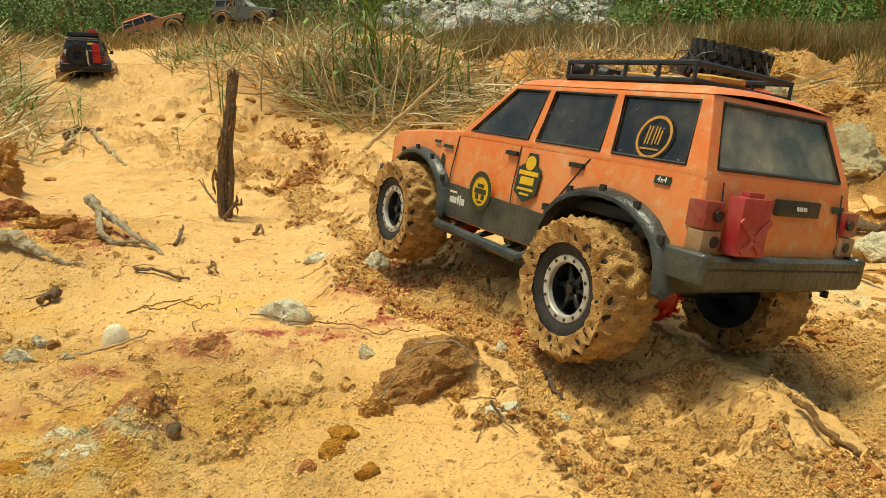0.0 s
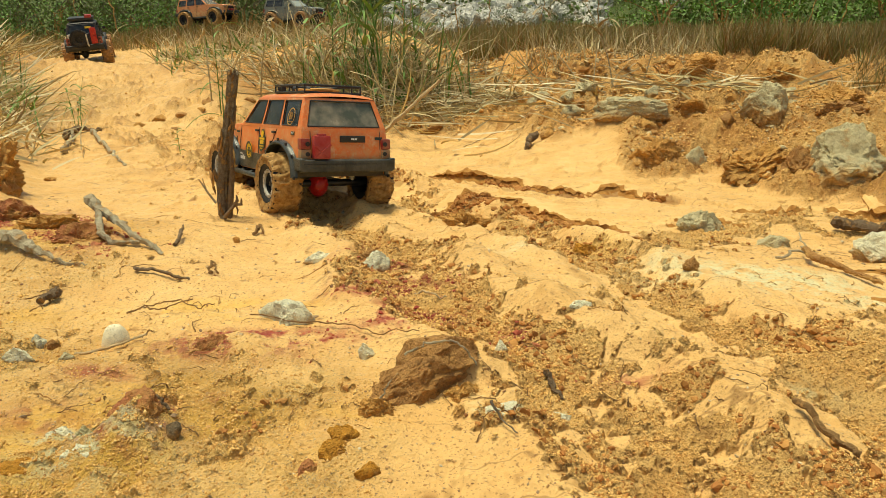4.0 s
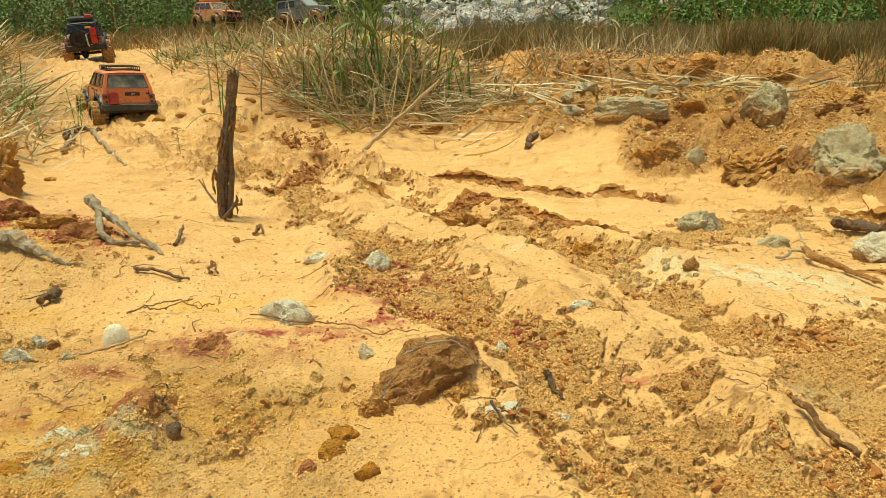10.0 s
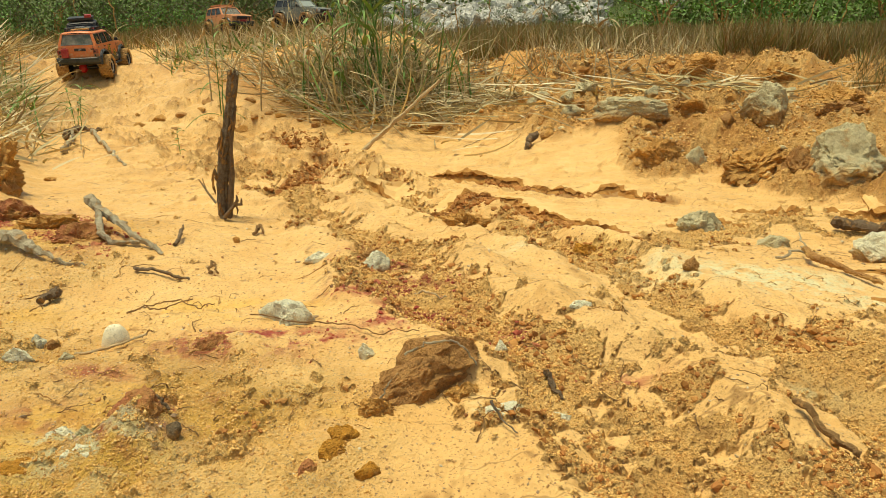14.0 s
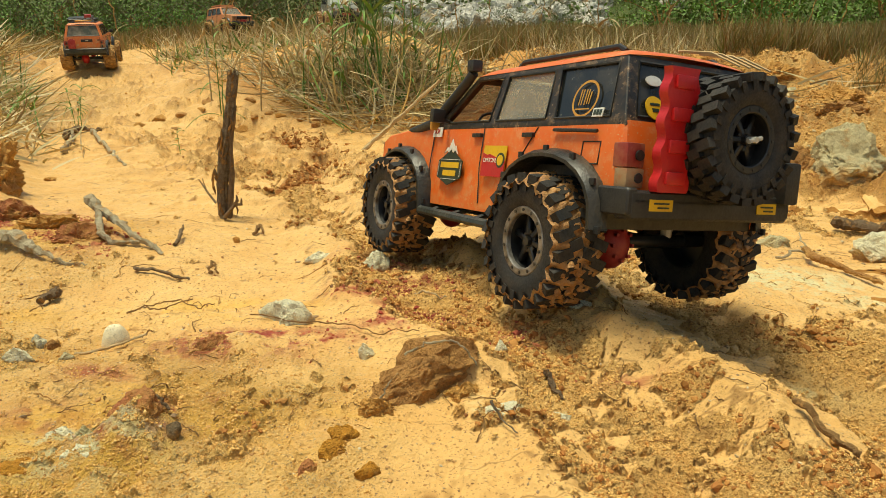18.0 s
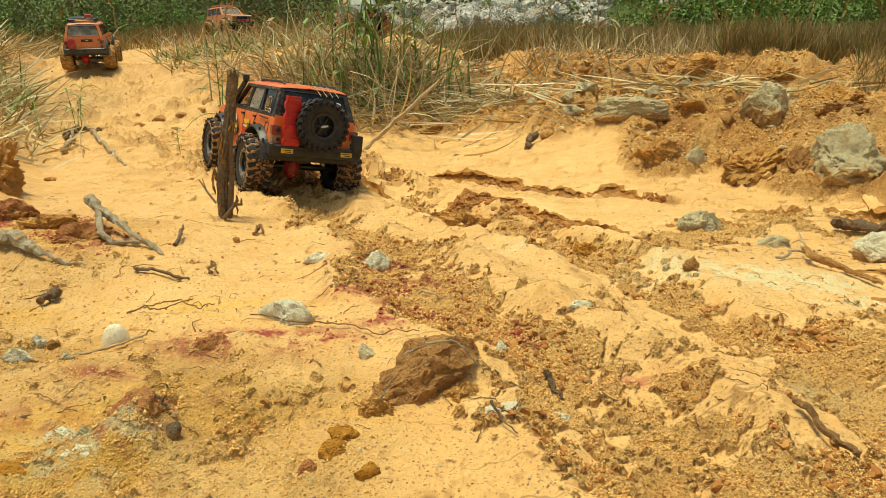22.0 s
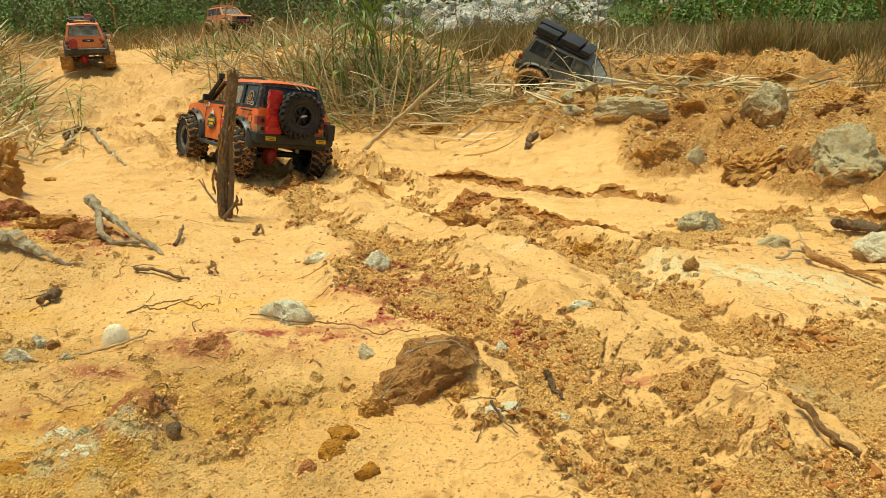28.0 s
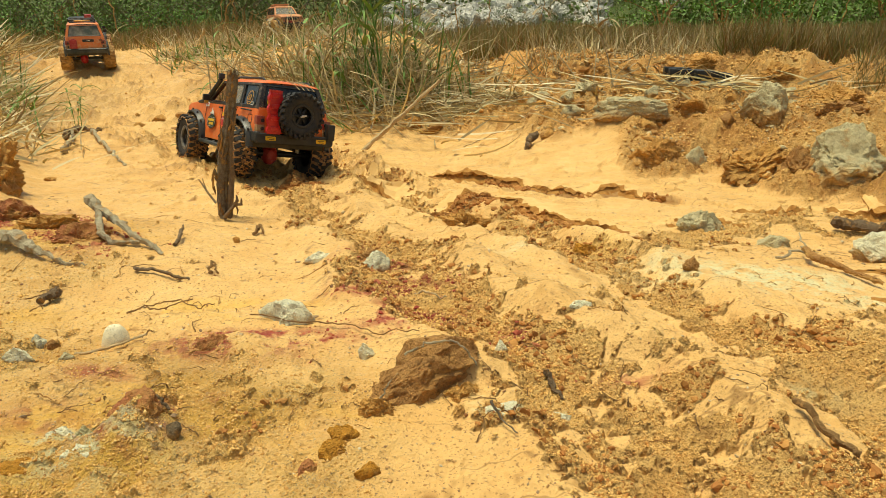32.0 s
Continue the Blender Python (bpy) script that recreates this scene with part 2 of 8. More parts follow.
# ---- the lie of the land ----
def hash2(i, j, seed):
    h = (i.astype(np.int64) * 374761393 + j.astype(np.int64) * 668265263 + seed * 1442695041) & 0xFFFFFFFF
    h = ((h ^ (h >> 13)) * 1274126177) & 0xFFFFFFFF
    return ((h ^ (h >> 16)) & 0xFFFFFF) / float(0xFFFFFF)


def vnoise(x, y, seed=0):
    i, j = np.floor(x), np.floor(y)
    u, v = x - i, y - j
    u, v = u * u * u * (u * (6 * u - 15) + 10), v * v * v * (v * (6 * v - 15) + 10)
    a, b = hash2(i, j, seed), hash2(i + 1, j, seed)
    c, d = hash2(i, j + 1, seed), hash2(i + 1, j + 1, seed)
    return (a + (b - a) * u) * (1 - v) + (c + (d - c) * u) * v - 0.5


def fbm(x, y, freq, octaves=4, seed=0, gain=0.5):
    s, amp = 0.0, 1.0
    for k in range(octaves):
        ca, sa = math.cos(0.7 * k + 0.3), math.sin(0.7 * k + 0.3)
        s = s + amp * vnoise((x * ca - y * sa) * freq + 17.3 * k, (x * sa + y * ca) * freq - 9.1 * k, seed + k)
        freq, amp = freq * 2.03, amp * gain
    return s


def clods(x, y, size, seed=0, only=None):
    """Rounded lumps, one a cell, of uneven height: 0 between them, up to 1 on top; only: where they are wanted."""
    if only is not None:
        out, idx = np.zeros_like(x), np.nonzero(only > 0.01)
        out[idx] = clods(x[idx], y[idx], size, seed)
        return out
    X, Y = x / size, y / size
    i, j = np.floor(X), np.floor(Y)
    best = np.zeros_like(X)
    for di in (-1, 0, 1):
        for dj in (-1, 0, 1):
            a, b = i + di, j + dj
            px, py = a + hash2(a, b, seed), b + hash2(a, b, seed + 1)
            r = 0.35 + 0.5 * hash2(a, b, seed + 2)
            h = r * (0.25 + 0.75 * hash2(a, b, seed + 3))
            best = np.maximum(best, h * np.sqrt(np.maximum(0, 1 - ((X - px) ** 2 + (Y - py) ** 2) / (r * r))))
    return best


def along(x, y, pts):
    """Distance to a line through pts, and the side (+ to its left)."""
    best, side = np.full(np.shape(x), 1e9), np.zeros(np.shape(x))
    for (ax, ay), (bx, by) in zip(pts, pts[1:]):
        dx, dy = bx - ax, by - ay
        t = np.clip(((x - ax) * dx + (y - ay) * dy) / (dx * dx + dy * dy), 0, 1)
        ex, ey = x - ax - t * dx, y - ay - t * dy
        d = np.hypot(ex, ey)
        side = np.where(d < best, np.sign(dx * ey - dy * ex), side)
        best = np.minimum(best, d)
    return best, side


def blob(x, y, cx, cy, rx, ry, turn=0.0, power=1.0):
    c, s = math.cos(turn), math.sin(turn)
    u, v = ((x - cx) * c + (y - cy) * s) / rx, (-(x - cx) * s + (y - cy) * c) / ry
    return np.exp(-((u * u + v * v) ** power))


def step(v, a, b):
    t = np.clip((v - a) / (b - a), 0, 1)
    return t * t * (3 - 2 * t)


def lie(x, y):
    """The broad form of the ground: a near terrace, the mud run, the mound, the stony bank and its ditch."""
    x, y = np.asarray(x, float), np.asarray(y, float)
    z = np.interp(y, (-20, 0, 0.6, 0.85, 1.2, 1.8, 3.1, 3.38, 3.55, 3.75, 4.4, 6, 8.6, 10.6, 12.5, 17, 60), (0.05, 0.02, 0.015, -0.005, -0.045, -0.068, -0.066, -0.06, -0.005, 0.035, 0.08, 0.14, 0.18, 0.55, 1.0, 2.6, 9.0))
    # cross fall of the near run to the right-hand side
    z = z - 0.05 * np.clip(x - 0.1, 0, 0.5) * step(y, 0.3, 0.6) * (1 - step(y, 0.9, 1.5))
    # near terrace on the left keeps its height to a low broken edge
    z = z + 0.03 * step(-x, 0.12, 0.5) * step(y, 0.75, 0.95) * (1 - step(y + 0.10 * x, 1.02, 1.16))
    # mound with the dry reeds, and its long back
    z = z + 0.27 * blob(x, y, -0.42, 3.25, 0.78, 0.62, 0, 1.5) + 0.115 * blob(x, y, -1.25, 5.9, 1.35, 1.3, 0, 2.0)
    z = z + 0.15 * blob(x, y, -0.45, 4.35, 0.42, 0.5, 0, 1.5) + 0.05 * blob(x, y, -0.05, 3.85, 0.3, 0.3) - 0.055 * blob(x, y, 0.08, 3.3, 0.3, 0.35)
    # stony bank on the right and the ditch behind
    d, s = along(x, y, ((-0.05, 2.55), (0.4, 2.28), (0.9, 2.05), (1.5, 1.85), (2.6, 1.7)))
    far = s > 0
    w = np.where(far, 0.24, 0.40)
    reach = step(x, -0.05, 0.5)
    z = z + 0.155 * reach * np.exp(-(d / w) ** 2)
    z = z - (0.16 * step(x, 0.75, 1.15) - 0.03 * step(x, 0.15, 0.5)) * np.where(far, np.exp(-((d - 0.50) / 0.22) ** 2), 0)
    z = z + (0.21 - 0.13 * step(y, 3.15, 3.9)) * reach * np.where(far, step(d, 0.66, 1.0), 0)
    # left bank
    z = z + 0.10 * step(-x - 0.50 * y, 0.10, 0.35) * step(y, 0.95, 1.4) * (1 - step(y, 3.6, 4.4))
    # trodden rises along the driving line
    z = z + 0.026 * np.exp(-(along(x, y, ((0.30, 0.26), (0.10, 0.60), (-0.10, 0.93), (-0.20, 1.10)))[0] / 0.085) ** 2)
    z = z + 0.022 * np.exp(-(along(x, y, ((-0.36, 1.38), (-0.47, 1.62), (-0.66, 1.88)))[0] / 0.15) ** 2)
    z = z + 0.022 * blob(x, y, -1.80, 3.62, 0.28, 0.30) + 0.015 * blob(x, y, -1.50, 3.15, 0.2, 0.2)
    # the trail climbs on the far side
    z = z + step(-x, 0.75, 1.25) * np.interp(y, (2.5, 3.1, 3.4, 3.55, 3.65, 4.0, 4.4, 5.0), (0, 0.05, 0.065, 0.06, 0.080, 0.05, 0.012, 0))
    return z


# wheel ruts, and the torn edges where the crust has slid
RUT_LEFT = ((-0.845, 2.185), (-0.472, 1.699), (-0.390, 1.531), (-0.244, 1.329), (-0.123, 1.032), (-0.037, 0.819), (0.021, 0.693), (0.059, 0.593), (0.091, 0.520), (0.121, 0.461), (0.147, 0.410), (0.168, 0.360), (0.182, 0.330), (0.196, 0.300))
RUT_RIGHT = ((-0.816, 2.556), (-0.462, 2.188), (-0.197, 1.693), (-0.027, 1.383), (0.096, 1.207), (0.181, 1.007), (0.222, 0.831), (0.251, 0.704), (0.272, 0.609), (0.296, 0.546), (0.315, 0.494), (0.325, 0.440), (0.325, 0.385), (0.30, 0.34))
EDGE_BACK = ((-0.205, 1.759), (-0.033, 1.709), (0.116, 1.664), (0.176, 1.597), (0.265, 1.510), (0.397, 1.547), (0.469, 1.454))
EDGE_MID = ((-0.026, 1.340), (0.055, 1.457), (0.158, 1.419), (0.227, 1.281), (0.315, 1.166))
EDGE_FAR = ((-0.379, 1.488), (-0.341, 1.596), (-0.374, 2.084), (-0.560, 2.315))
TRAIL = ((-0.455, 1.797), (-0.843, 2.332), (-1.184, 2.711), (-1.620, 3.382), (-1.756, 3.640), (-2.2, 4.7))
PALE_STRIP = ((0.054, 0.983), (0.124, 0.888), (0.186, 0.790), (0.216, 0.660), (0.228, 0.572), (0.239, 0.507), (0.247, 0.442), (0.248, 0.400))
BANK_FOOT = ((-0.444, 2.510), (-0.169, 2.543), (0.125, 2.396), (0.328, 2.005), (0.474, 1.887), (0.463, 1.685), (0.623, 1.622), (0.734, 1.519), (0.778, 1.434), (0.932, 1.400))


def surface(x, y):
    """Height and the material masks at every point."""
    near = 1 - step(y, 3.5, 4.3)
    wob = 0.035 * fbm(x, y, 6, 3, 40)
    dl, _ = along(x + wob, y + wob, RUT_LEFT)
    dr, _ = along(x + wob, y - wob, RUT_RIGHT)
    dt, _ = along(x + wob, y + wob, TRAIL)
    ds, _ = along(x, y, PALE_STRIP)
    db, sb = along(x + wob, y + wob, BANK_FOOT)
    db = db * sb
    ragged = 1 + 1.1 * fbm(x, y, 18, 4, 3)
    wl, wr = 0.048, 0.046
    rut = np.exp(-(dl / (wl * ragged + 0.02)) ** 2) + np.exp(-(dr / (wr * ragged + 0.02)) ** 2) + 0.55 * np.exp(-(dt / 0.26) ** 2)
    lip = np.exp(-((dl - 0.075) / 0.03) ** 2) + np.exp(-((dr - 0.085) / 0.03) ** 2)
    wide = 0.062 + 0.035 * step(y, 1.2, 1.9)
    band = np.exp(-(np.minimum(dl, dr) / wide) ** 4) + 0.62 * np.exp(-(dt / 0.30) ** 4) * step(fbm(x, y, 5, 4, 141), -0.12, 0.1)
    corner = step(x + 0.25 * (y - 0.4) - 0.065, 0.0, 0.07) * (1 - step(y - 0.62 * x, 0.36, 0.50))
    scatter = np.exp(-(along(x + wob, y + wob, ((0.36, 1.08), (0.50, 1.20), (0.65, 1.27), (0.98, 1.22)))[0] / 0.075) ** 4)
    stones = step(db + 0.10 * fbm(x, y, 7, 4, 45), -0.03, 0.03) * (1 - step(y, 3.0, 3.6)) * step(x, -0.5, 0.1)
    left_dry = step(-x, 0.0, 0.12) * (1 - step(y + 0.35 * x, 0.40, 0.58)) + step(-x - 0.36, 0.0, 0.15) * (1 - step(y, 0.95, 1.12))
    left_dry = np.clip(left_dry, 0, 1)
    patchy = step(fbm(x, y, 9, 5, 11, 0.6), -0.14, 0.12)
    raw = np.maximum.reduce([np.minimum(rut, 1) * (0.5 + 0.5 * patchy), band * (0.40 + 0.60 * patchy), corner * (0.55 + 0.45 * patchy), scatter * (0.2 + 0.5 * patchy), 0.36 * left_dry * patchy, stones])
    raw = raw * (1 - 0.97 * np.exp(-(ds / (0.040 + 0.022 * fbm(x, y, 30, 3, 71))) ** 4))
    rough = step(raw + 0.55 * fbm(x, y, 42, 4, 201, 0.7), 0.40, 0.56)
    rough = rough * (1 - 0.65 * step(y, 1.5, 2.0))
    rough = np.maximum(rough, stones)
    soil = np.clip(stones * (0.35 + 0.65 * patchy) + step(y, 3.0, 3.6) + blob(x, y, -0.42, 3.0, 0.7, 0.55, 0, 2) + 0.9 * blob(x, y, -1.05, 4.25, 0.62, 0.75, 0, 2), 0, 1)
    z = lie(x, y)
    # smooth flow lines and drying ripples of the fine mud
    z = z + 0.022 * fbm(x, y, 2.2, 3, 5) * step(y, 0.3, 0.9) + 0.006 * fbm(x, y * 1.7, 9, 3, 6) + 0.0028 * fbm(x, y, 55, 4, 7, 0.6)
    fold = np.abs(fbm(x * 0.8 + wob, y * 1.6 - wob, 7, 3, 83))
    folds = step(y, 0.95, 1.4) * (1 - step(y, 2.7, 3.2)) * step(x, -0.9, -0.3)
    z = z + 0.009 * folds * np.exp(-(fold / 0.035) ** 2)
    pits = clods(x, y, 0.014, 90, (1 - step(y, 0.62, 0.85)) * (1 - rough))
    z = z - 0.0040 * pits * (1 - step(y, 0.62, 0.85)) * (1 - rough)
    # ruts, lips, torn crust
    z = z - 0.018 * np.minimum(rut, 1) * near + 0.014 * np.clip(lip, 0, 1) * near * (0.4 + 1.2 * np.clip(fbm(x, y, 14, 3, 21) + 0.5, 0, 1))
    wall = np.zeros_like(z)
    for k, line in enumerate((EDGE_BACK, EDGE_MID, EDGE_FAR)):
        d, sd = along(x + 0.03 * fbm(x, y, 10, 3, 50 + k), y + 0.03 * fbm(x, y, 12, 3, 60 + k), line)
        d = d * sd
        z = z - 0.010 * np.exp(-((d + 0.035) / 0.03) ** 2)
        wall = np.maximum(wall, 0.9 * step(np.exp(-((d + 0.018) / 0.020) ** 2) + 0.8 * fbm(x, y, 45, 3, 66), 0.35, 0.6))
    # crumbs and clods: the churned mud lies level with the crust, only its grain stands up
    crumbly = np.maximum(rough, stones) * near
    level = step(raw, 0.25, 0.75) * near
    far_ = 0.6 + 0.9 * y
    lump = 0.0040 * clods(x, y, 0.013, 5, crumbly) + 0.0034 * clods(x, y, 0.0068, 9, crumbly) + 0.0024 * clods(x, y, 0.0036, 93, crumbly * (y < 1.0))
    grain = fbm(x, y, 60, 4, 31, 0.65)
    z = z + crumbly * far_ * (lump + 0.003 * grain) + level * (0.008 * fbm(x, y, 26, 3, 8) - 0.004)
    z = z + left_dry * (0.0022 * clods(x, y, 0.0045, 99, left_dry) + 0.0016 * clods(x, y, 0.010, 101, left_dry) + 0.003 * fbm(x, y, 24, 4, 103))
    churn = level * step(y, 1.0, 1.6) * (1 - stones)
    z = z + churn * (0.016 * clods(x, y, 0.060, 95, churn) + 0.008 * clods(x, y, 0.034, 97, churn) - 0.006)
    # trodden folds along the trail
    worn = np.clip(np.exp(-(dt / 0.34) ** 4) + churn, 0, 1) * step(y, 1.25, 1.7) * (1 - stones) * (1 - step(y, 3.6, 4.4))
    crease = np.exp(-(fbm(x * 0.8 + wob, y * 1.2, 8, 3, 183) / 0.05) ** 2)
    z = z + worn * (0.018 * crease + 0.026 * clods(x * 0.8, y, 0.085, 185, worn) + 0.014 * clods(x * 0.8, y, 0.040, 187, worn) + 0.010 * fbm(x, y, 16, 3, 187))
    # darker colour along parts of the crease lines, broken up by noise
    dark_fold = worn * step(crease + 0.7 * fbm(x, y, 22, 4, 189), 0.6, 0.95)
    z = z + stones * (0.045 * clods(x, y, 0.13, 13, stones) + 0.035 * clods(x, y, 0.06, 15, stones) + 0.018 * clods(x, y, 0.028, 18, stones) + 0.02 * fbm(x, y, 14, 5, 9))
    lumpy = blob(x, y, -0.95, 2.75, 0.75, 0.5, 0.2, 2)
    z = z + lumpy * (0.016 * clods(x, y, 0.12, 33, lumpy) + 0.012 * fbm(x, y, 8, 3, 35))
    trail = np.exp(-(dt / 0.36) ** 4)
    back = step(y, 2.6, 3.2)
    z = z + back * (0.05 * clods(x, y, 0.2, 17, back) + 0.05 * fbm(x, y, 5, 5, 19)) * (1 - 0.85 * np.exp(-(dt / 0.5) ** 4))
    # crusted rises in the near corner
    z = z + 0.010 * blob(x, y, *(-0.235, 0.405), 0.040, 0.026) + 0.012 * blob(x, y, -0.018, 0.478, 0.055, 0.026, 0.3) + 0.010 * blob(x, y, -0.205, 0.425, 0.020, 0.030) + 0.014 * blob(x, y, *(-0.207, 0.427), 0.020, 0.032) + 0.010 * blob(x, y, *(-0.192, 0.577), 0.05, 0.026) + 0.008 * blob(x, y, *(-0.254, 0.653), 0.07, 0.03)
    soil = soil * (1 - 0.9 * trail)
    # darker brown ground colour beneath the straw of the mound and side bank
    straw_floor = 0.5 * blob(x, y, -0.36, 2.72, 0.55, 0.26, 0, 2) * step(fbm(x, y, 8, 4, 79), -0.2, 0.05) + 0.5 * blob(x, y, -1.66, 2.6, 0.36, 0.8, 0, 2)
    mask = {"dry": np.clip(left_dry * (0.45 + 0.55 * patchy), 0, 1), "turf": np.clip(straw_floor + step(y + 0.25 * fbm(x, y, 4, 4, 77) - 1.2 * step(-x, 0.0, 0.5), 3.9, 4.5) * (1 - trail), 0, 1), "rough": rough, "soil": soil, "wall": np.clip(wall + 0.6 * dark_fold, 0, 1), "scrub": step(y, 8.2, 9.0)}
    mask["red"] = np.clip(1.1 * (1.2 * blob(x, y, *(-0.058, 0.726), 0.075, 0.04, 0.1, 2) + blob(x, y, *(-0.022, 0.647), 0.05, 0.028, 0, 2) + 0.8 * blob(x, y, *(-0.045, 0.619), 0.035, 0.014) + 1.0 * blob(x, y, *(-0.192, 0.577), 0.065, 0.028) + 0.9 * blob(x, y, *(-0.158, 0.602), 0.06, 0.014) + 0.8 * blob(x, y, *(-0.169, 0.476), 0.012, 0.010) + 1.1 * blob(x, y, -0.62, 1.03, 0.10, 0.05, 0, 2) + 0.8 * blob(x, y, -0.52, 0.93, 0.05, 0.03, 0, 2) + blob(x, y, -0.145, 0.588, 0.06, 0.010) + blob(x, y, -0.085, 0.868, 0.02, 0.02)
                          + 1.2 * blob(x, y, *(-0.207, 0.423), 0.030, 0.040) + 0.8 * blob(x, y, *(-0.282, 0.521), 0.03, 0.014) + 0.6 * blob(x, y, *(-0.293, 0.450), 0.03, 0.02) + blob(x, y, *(-0.765, 1.251), 0.08, 0.08) + 0.9 * blob(x, y, *(-0.500, 0.937), 0.06, 0.05)
                          + 0.9 * blob(x, y, *(0.068, 0.578), 0.020, 0.022) + 0.9 * blob(x, y, *(-0.079, 0.829), 0.05, 0.02) + 0.7 * blob(x, y, *(0.141, 0.494), 0.025, 0.012)), 0, 1) * step(fbm(x, y, 34, 4, 23, 0.65), -0.24, 0.06)
    mask["ochre"] = np.clip(0.9 * blob(x, y, *(-0.236, 0.691), 0.11, 0.05, 0, 2) + 0.8 * blob(x, y, -0.55, 0.96, 0.14, 0.07, 0, 2) + 0.7 * blob(x, y, -0.26, 0.40, 0.10, 0.05) + 0.9 * blob(x, y, *(-0.071, 0.427), 0.022, 0.022) + 0.8 * blob(x, y, *(-0.249, 0.434), 0.13, 0.08) + 0.8 * blob(x, y, *(-0.084, 0.588), 0.03, 0.014) + 0.6 * blob(x, y, *(-0.434, 0.672), 0.05, 0.05)
                            + 0.7 * blob(x, y, *(0.216, 1.014), 0.05, 0.04), 0, 1) * step(fbm(x, y, 26, 4, 25), -0.25, 0.1)
    mask["grey"] = np.clip(blob(x, y, *(0.40, 0.815), 0.17, 0.085, -0.4, 2) + 1.3 * blob(x, y, *(0.041, 0.448), 0.020, 0.018, 0, 2) + 1.3 * blob(x, y, *(0.081, 0.446), 0.012, 0.014, 0, 2) + 0.7 * blob(x, y, *(0.060, 0.458), 0.014, 0.008)
                           + 1.3 * blob(x, y, *(-0.228, 0.398), 0.040, 0.030) + 1.1 * blob(x, y, *(-0.259, 0.423), 0.024, 0.014) + 0.7 * blob(x, y, *(0.137, 0.931), 0.10, 0.03) + 0.7 * blob(x, y, *(0.294, 0.524), 0.03, 0.02), 0, 1) * step(fbm(x, y, 42, 4, 27, 0.65), -0.3, 0.05)
    return z, mask


GRID = {}


def bed(x, y, what="z"):
    """The built ground's height, or one of its masks, between its mesh points."""
    x, y = np.asarray(x, float), np.asarray(y, float)
    u, gy, g = GRID["u"], GRID["y"], GRID[what]
    v = x / np.maximum(y, 0.40)
    i, j = np.clip(np.searchsorted(gy, y) - 1, 0, len(gy) - 2), np.clip(np.searchsorted(u, v) - 1, 0, len(u) - 2)
    a, b = np.clip((y - gy[i]) / (gy[i + 1] - gy[i]), 0, 1), np.clip((v - u[j]) / (u[j + 1] - u[j]), 0, 1)
    return (g[i, j] * (1 - b) + g[i, j + 1] * b) * (1 - a) + (g[i + 1, j] * (1 - b) + g[i + 1, j + 1] * b) * a


def height(x, y):
    return float(bed(x, y))


def build_ground():
    """One sheet, fine along the mud run and wider meshed outwards, out to the horizon."""
    inner = np.linspace(-0.67, 0.67, 700)
    side = np.geomspace(0.69, 14, 34)
    u = np.concatenate([-side[::-1], inner, side])
    y = np.concatenate([np.linspace(-12, 0.28, 24), np.geomspace(0.30, 2.4, 720), np.geomspace(2.41, 4.6, 130), np.geomspace(4.65, 120, 70)])
    s = np.maximum(y, 0.40)
    X, Y = u[None, :] * s[:, None], np.repeat(y[:, None], len(u), 1)
    shape = X.shape
    Z, mask = surface(X.ravel(), Y.ravel())
    GRID.update(u=u, y=y, z=Z.reshape(shape), soil=mask["soil"].reshape(shape))
    me = bpy.data.meshes.new("ground")
    nv, (r, c) = X.size, shape
    co = np.stack([X.ravel(), Y.ravel(), Z], 1).astype(np.float32)
    i = (np.arange(r - 1)[:, None] * c + np.arange(c - 1)[None, :]).ravel()
    quads = np.stack([i, i + 1, i + c + 1, i + c], 1).astype(np.int32)
    me.vertices.add(nv)
    me.vertices.foreach_set("co", co.ravel())
    me.loops.add(quads.size)
    me.loops.foreach_set("vertex_index", quads.ravel())
    me.polygons.add(len(quads))
    me.polygons.foreach_set("loop_start", np.arange(0, quads.size, 4, dtype=np.int32))
    me.update(calc_edges=True)
    me.polygons.foreach_set("use_smooth", np.ones(len(quads), dtype=bool))
    for k, v in mask.items():
        a = me.attributes.new(k, "FLOAT", "POINT")
        a.data.foreach_set("value", np.asarray(v, np.float32))
    me.materials.append(GROUND)
    return tagged(new("ground", me), "wet orange laterite mud with wheel ruts and crumbly clods", "ground", kind="structure")


ground = build_ground()


# ---- scale model off-roaders ----
TRACK, REAR, FRONT, HUB = 0.095, -0.014, 0.294, 0.058


def side_y(z):
    return 0.0885 if z < 0.075 else 0.0885 - (z - 0.075) * 0.12 if z < 0.117 else 0.0835 - (z - 0.117) * 0.27


def taper(x):
    return 1 - 0.10 * max(0.0, (x - 0.25) / 0.14) ** 1.5


def arch(cx, r=0.067, n=9):
    out = []
    for k in range(n + 1):
        a = math.pi * k / n
        out.append((cx + r * math.cos(a) * 1.02, 0.030 + r * 0.86 * math.sin(a) ** 0.75))
    return out


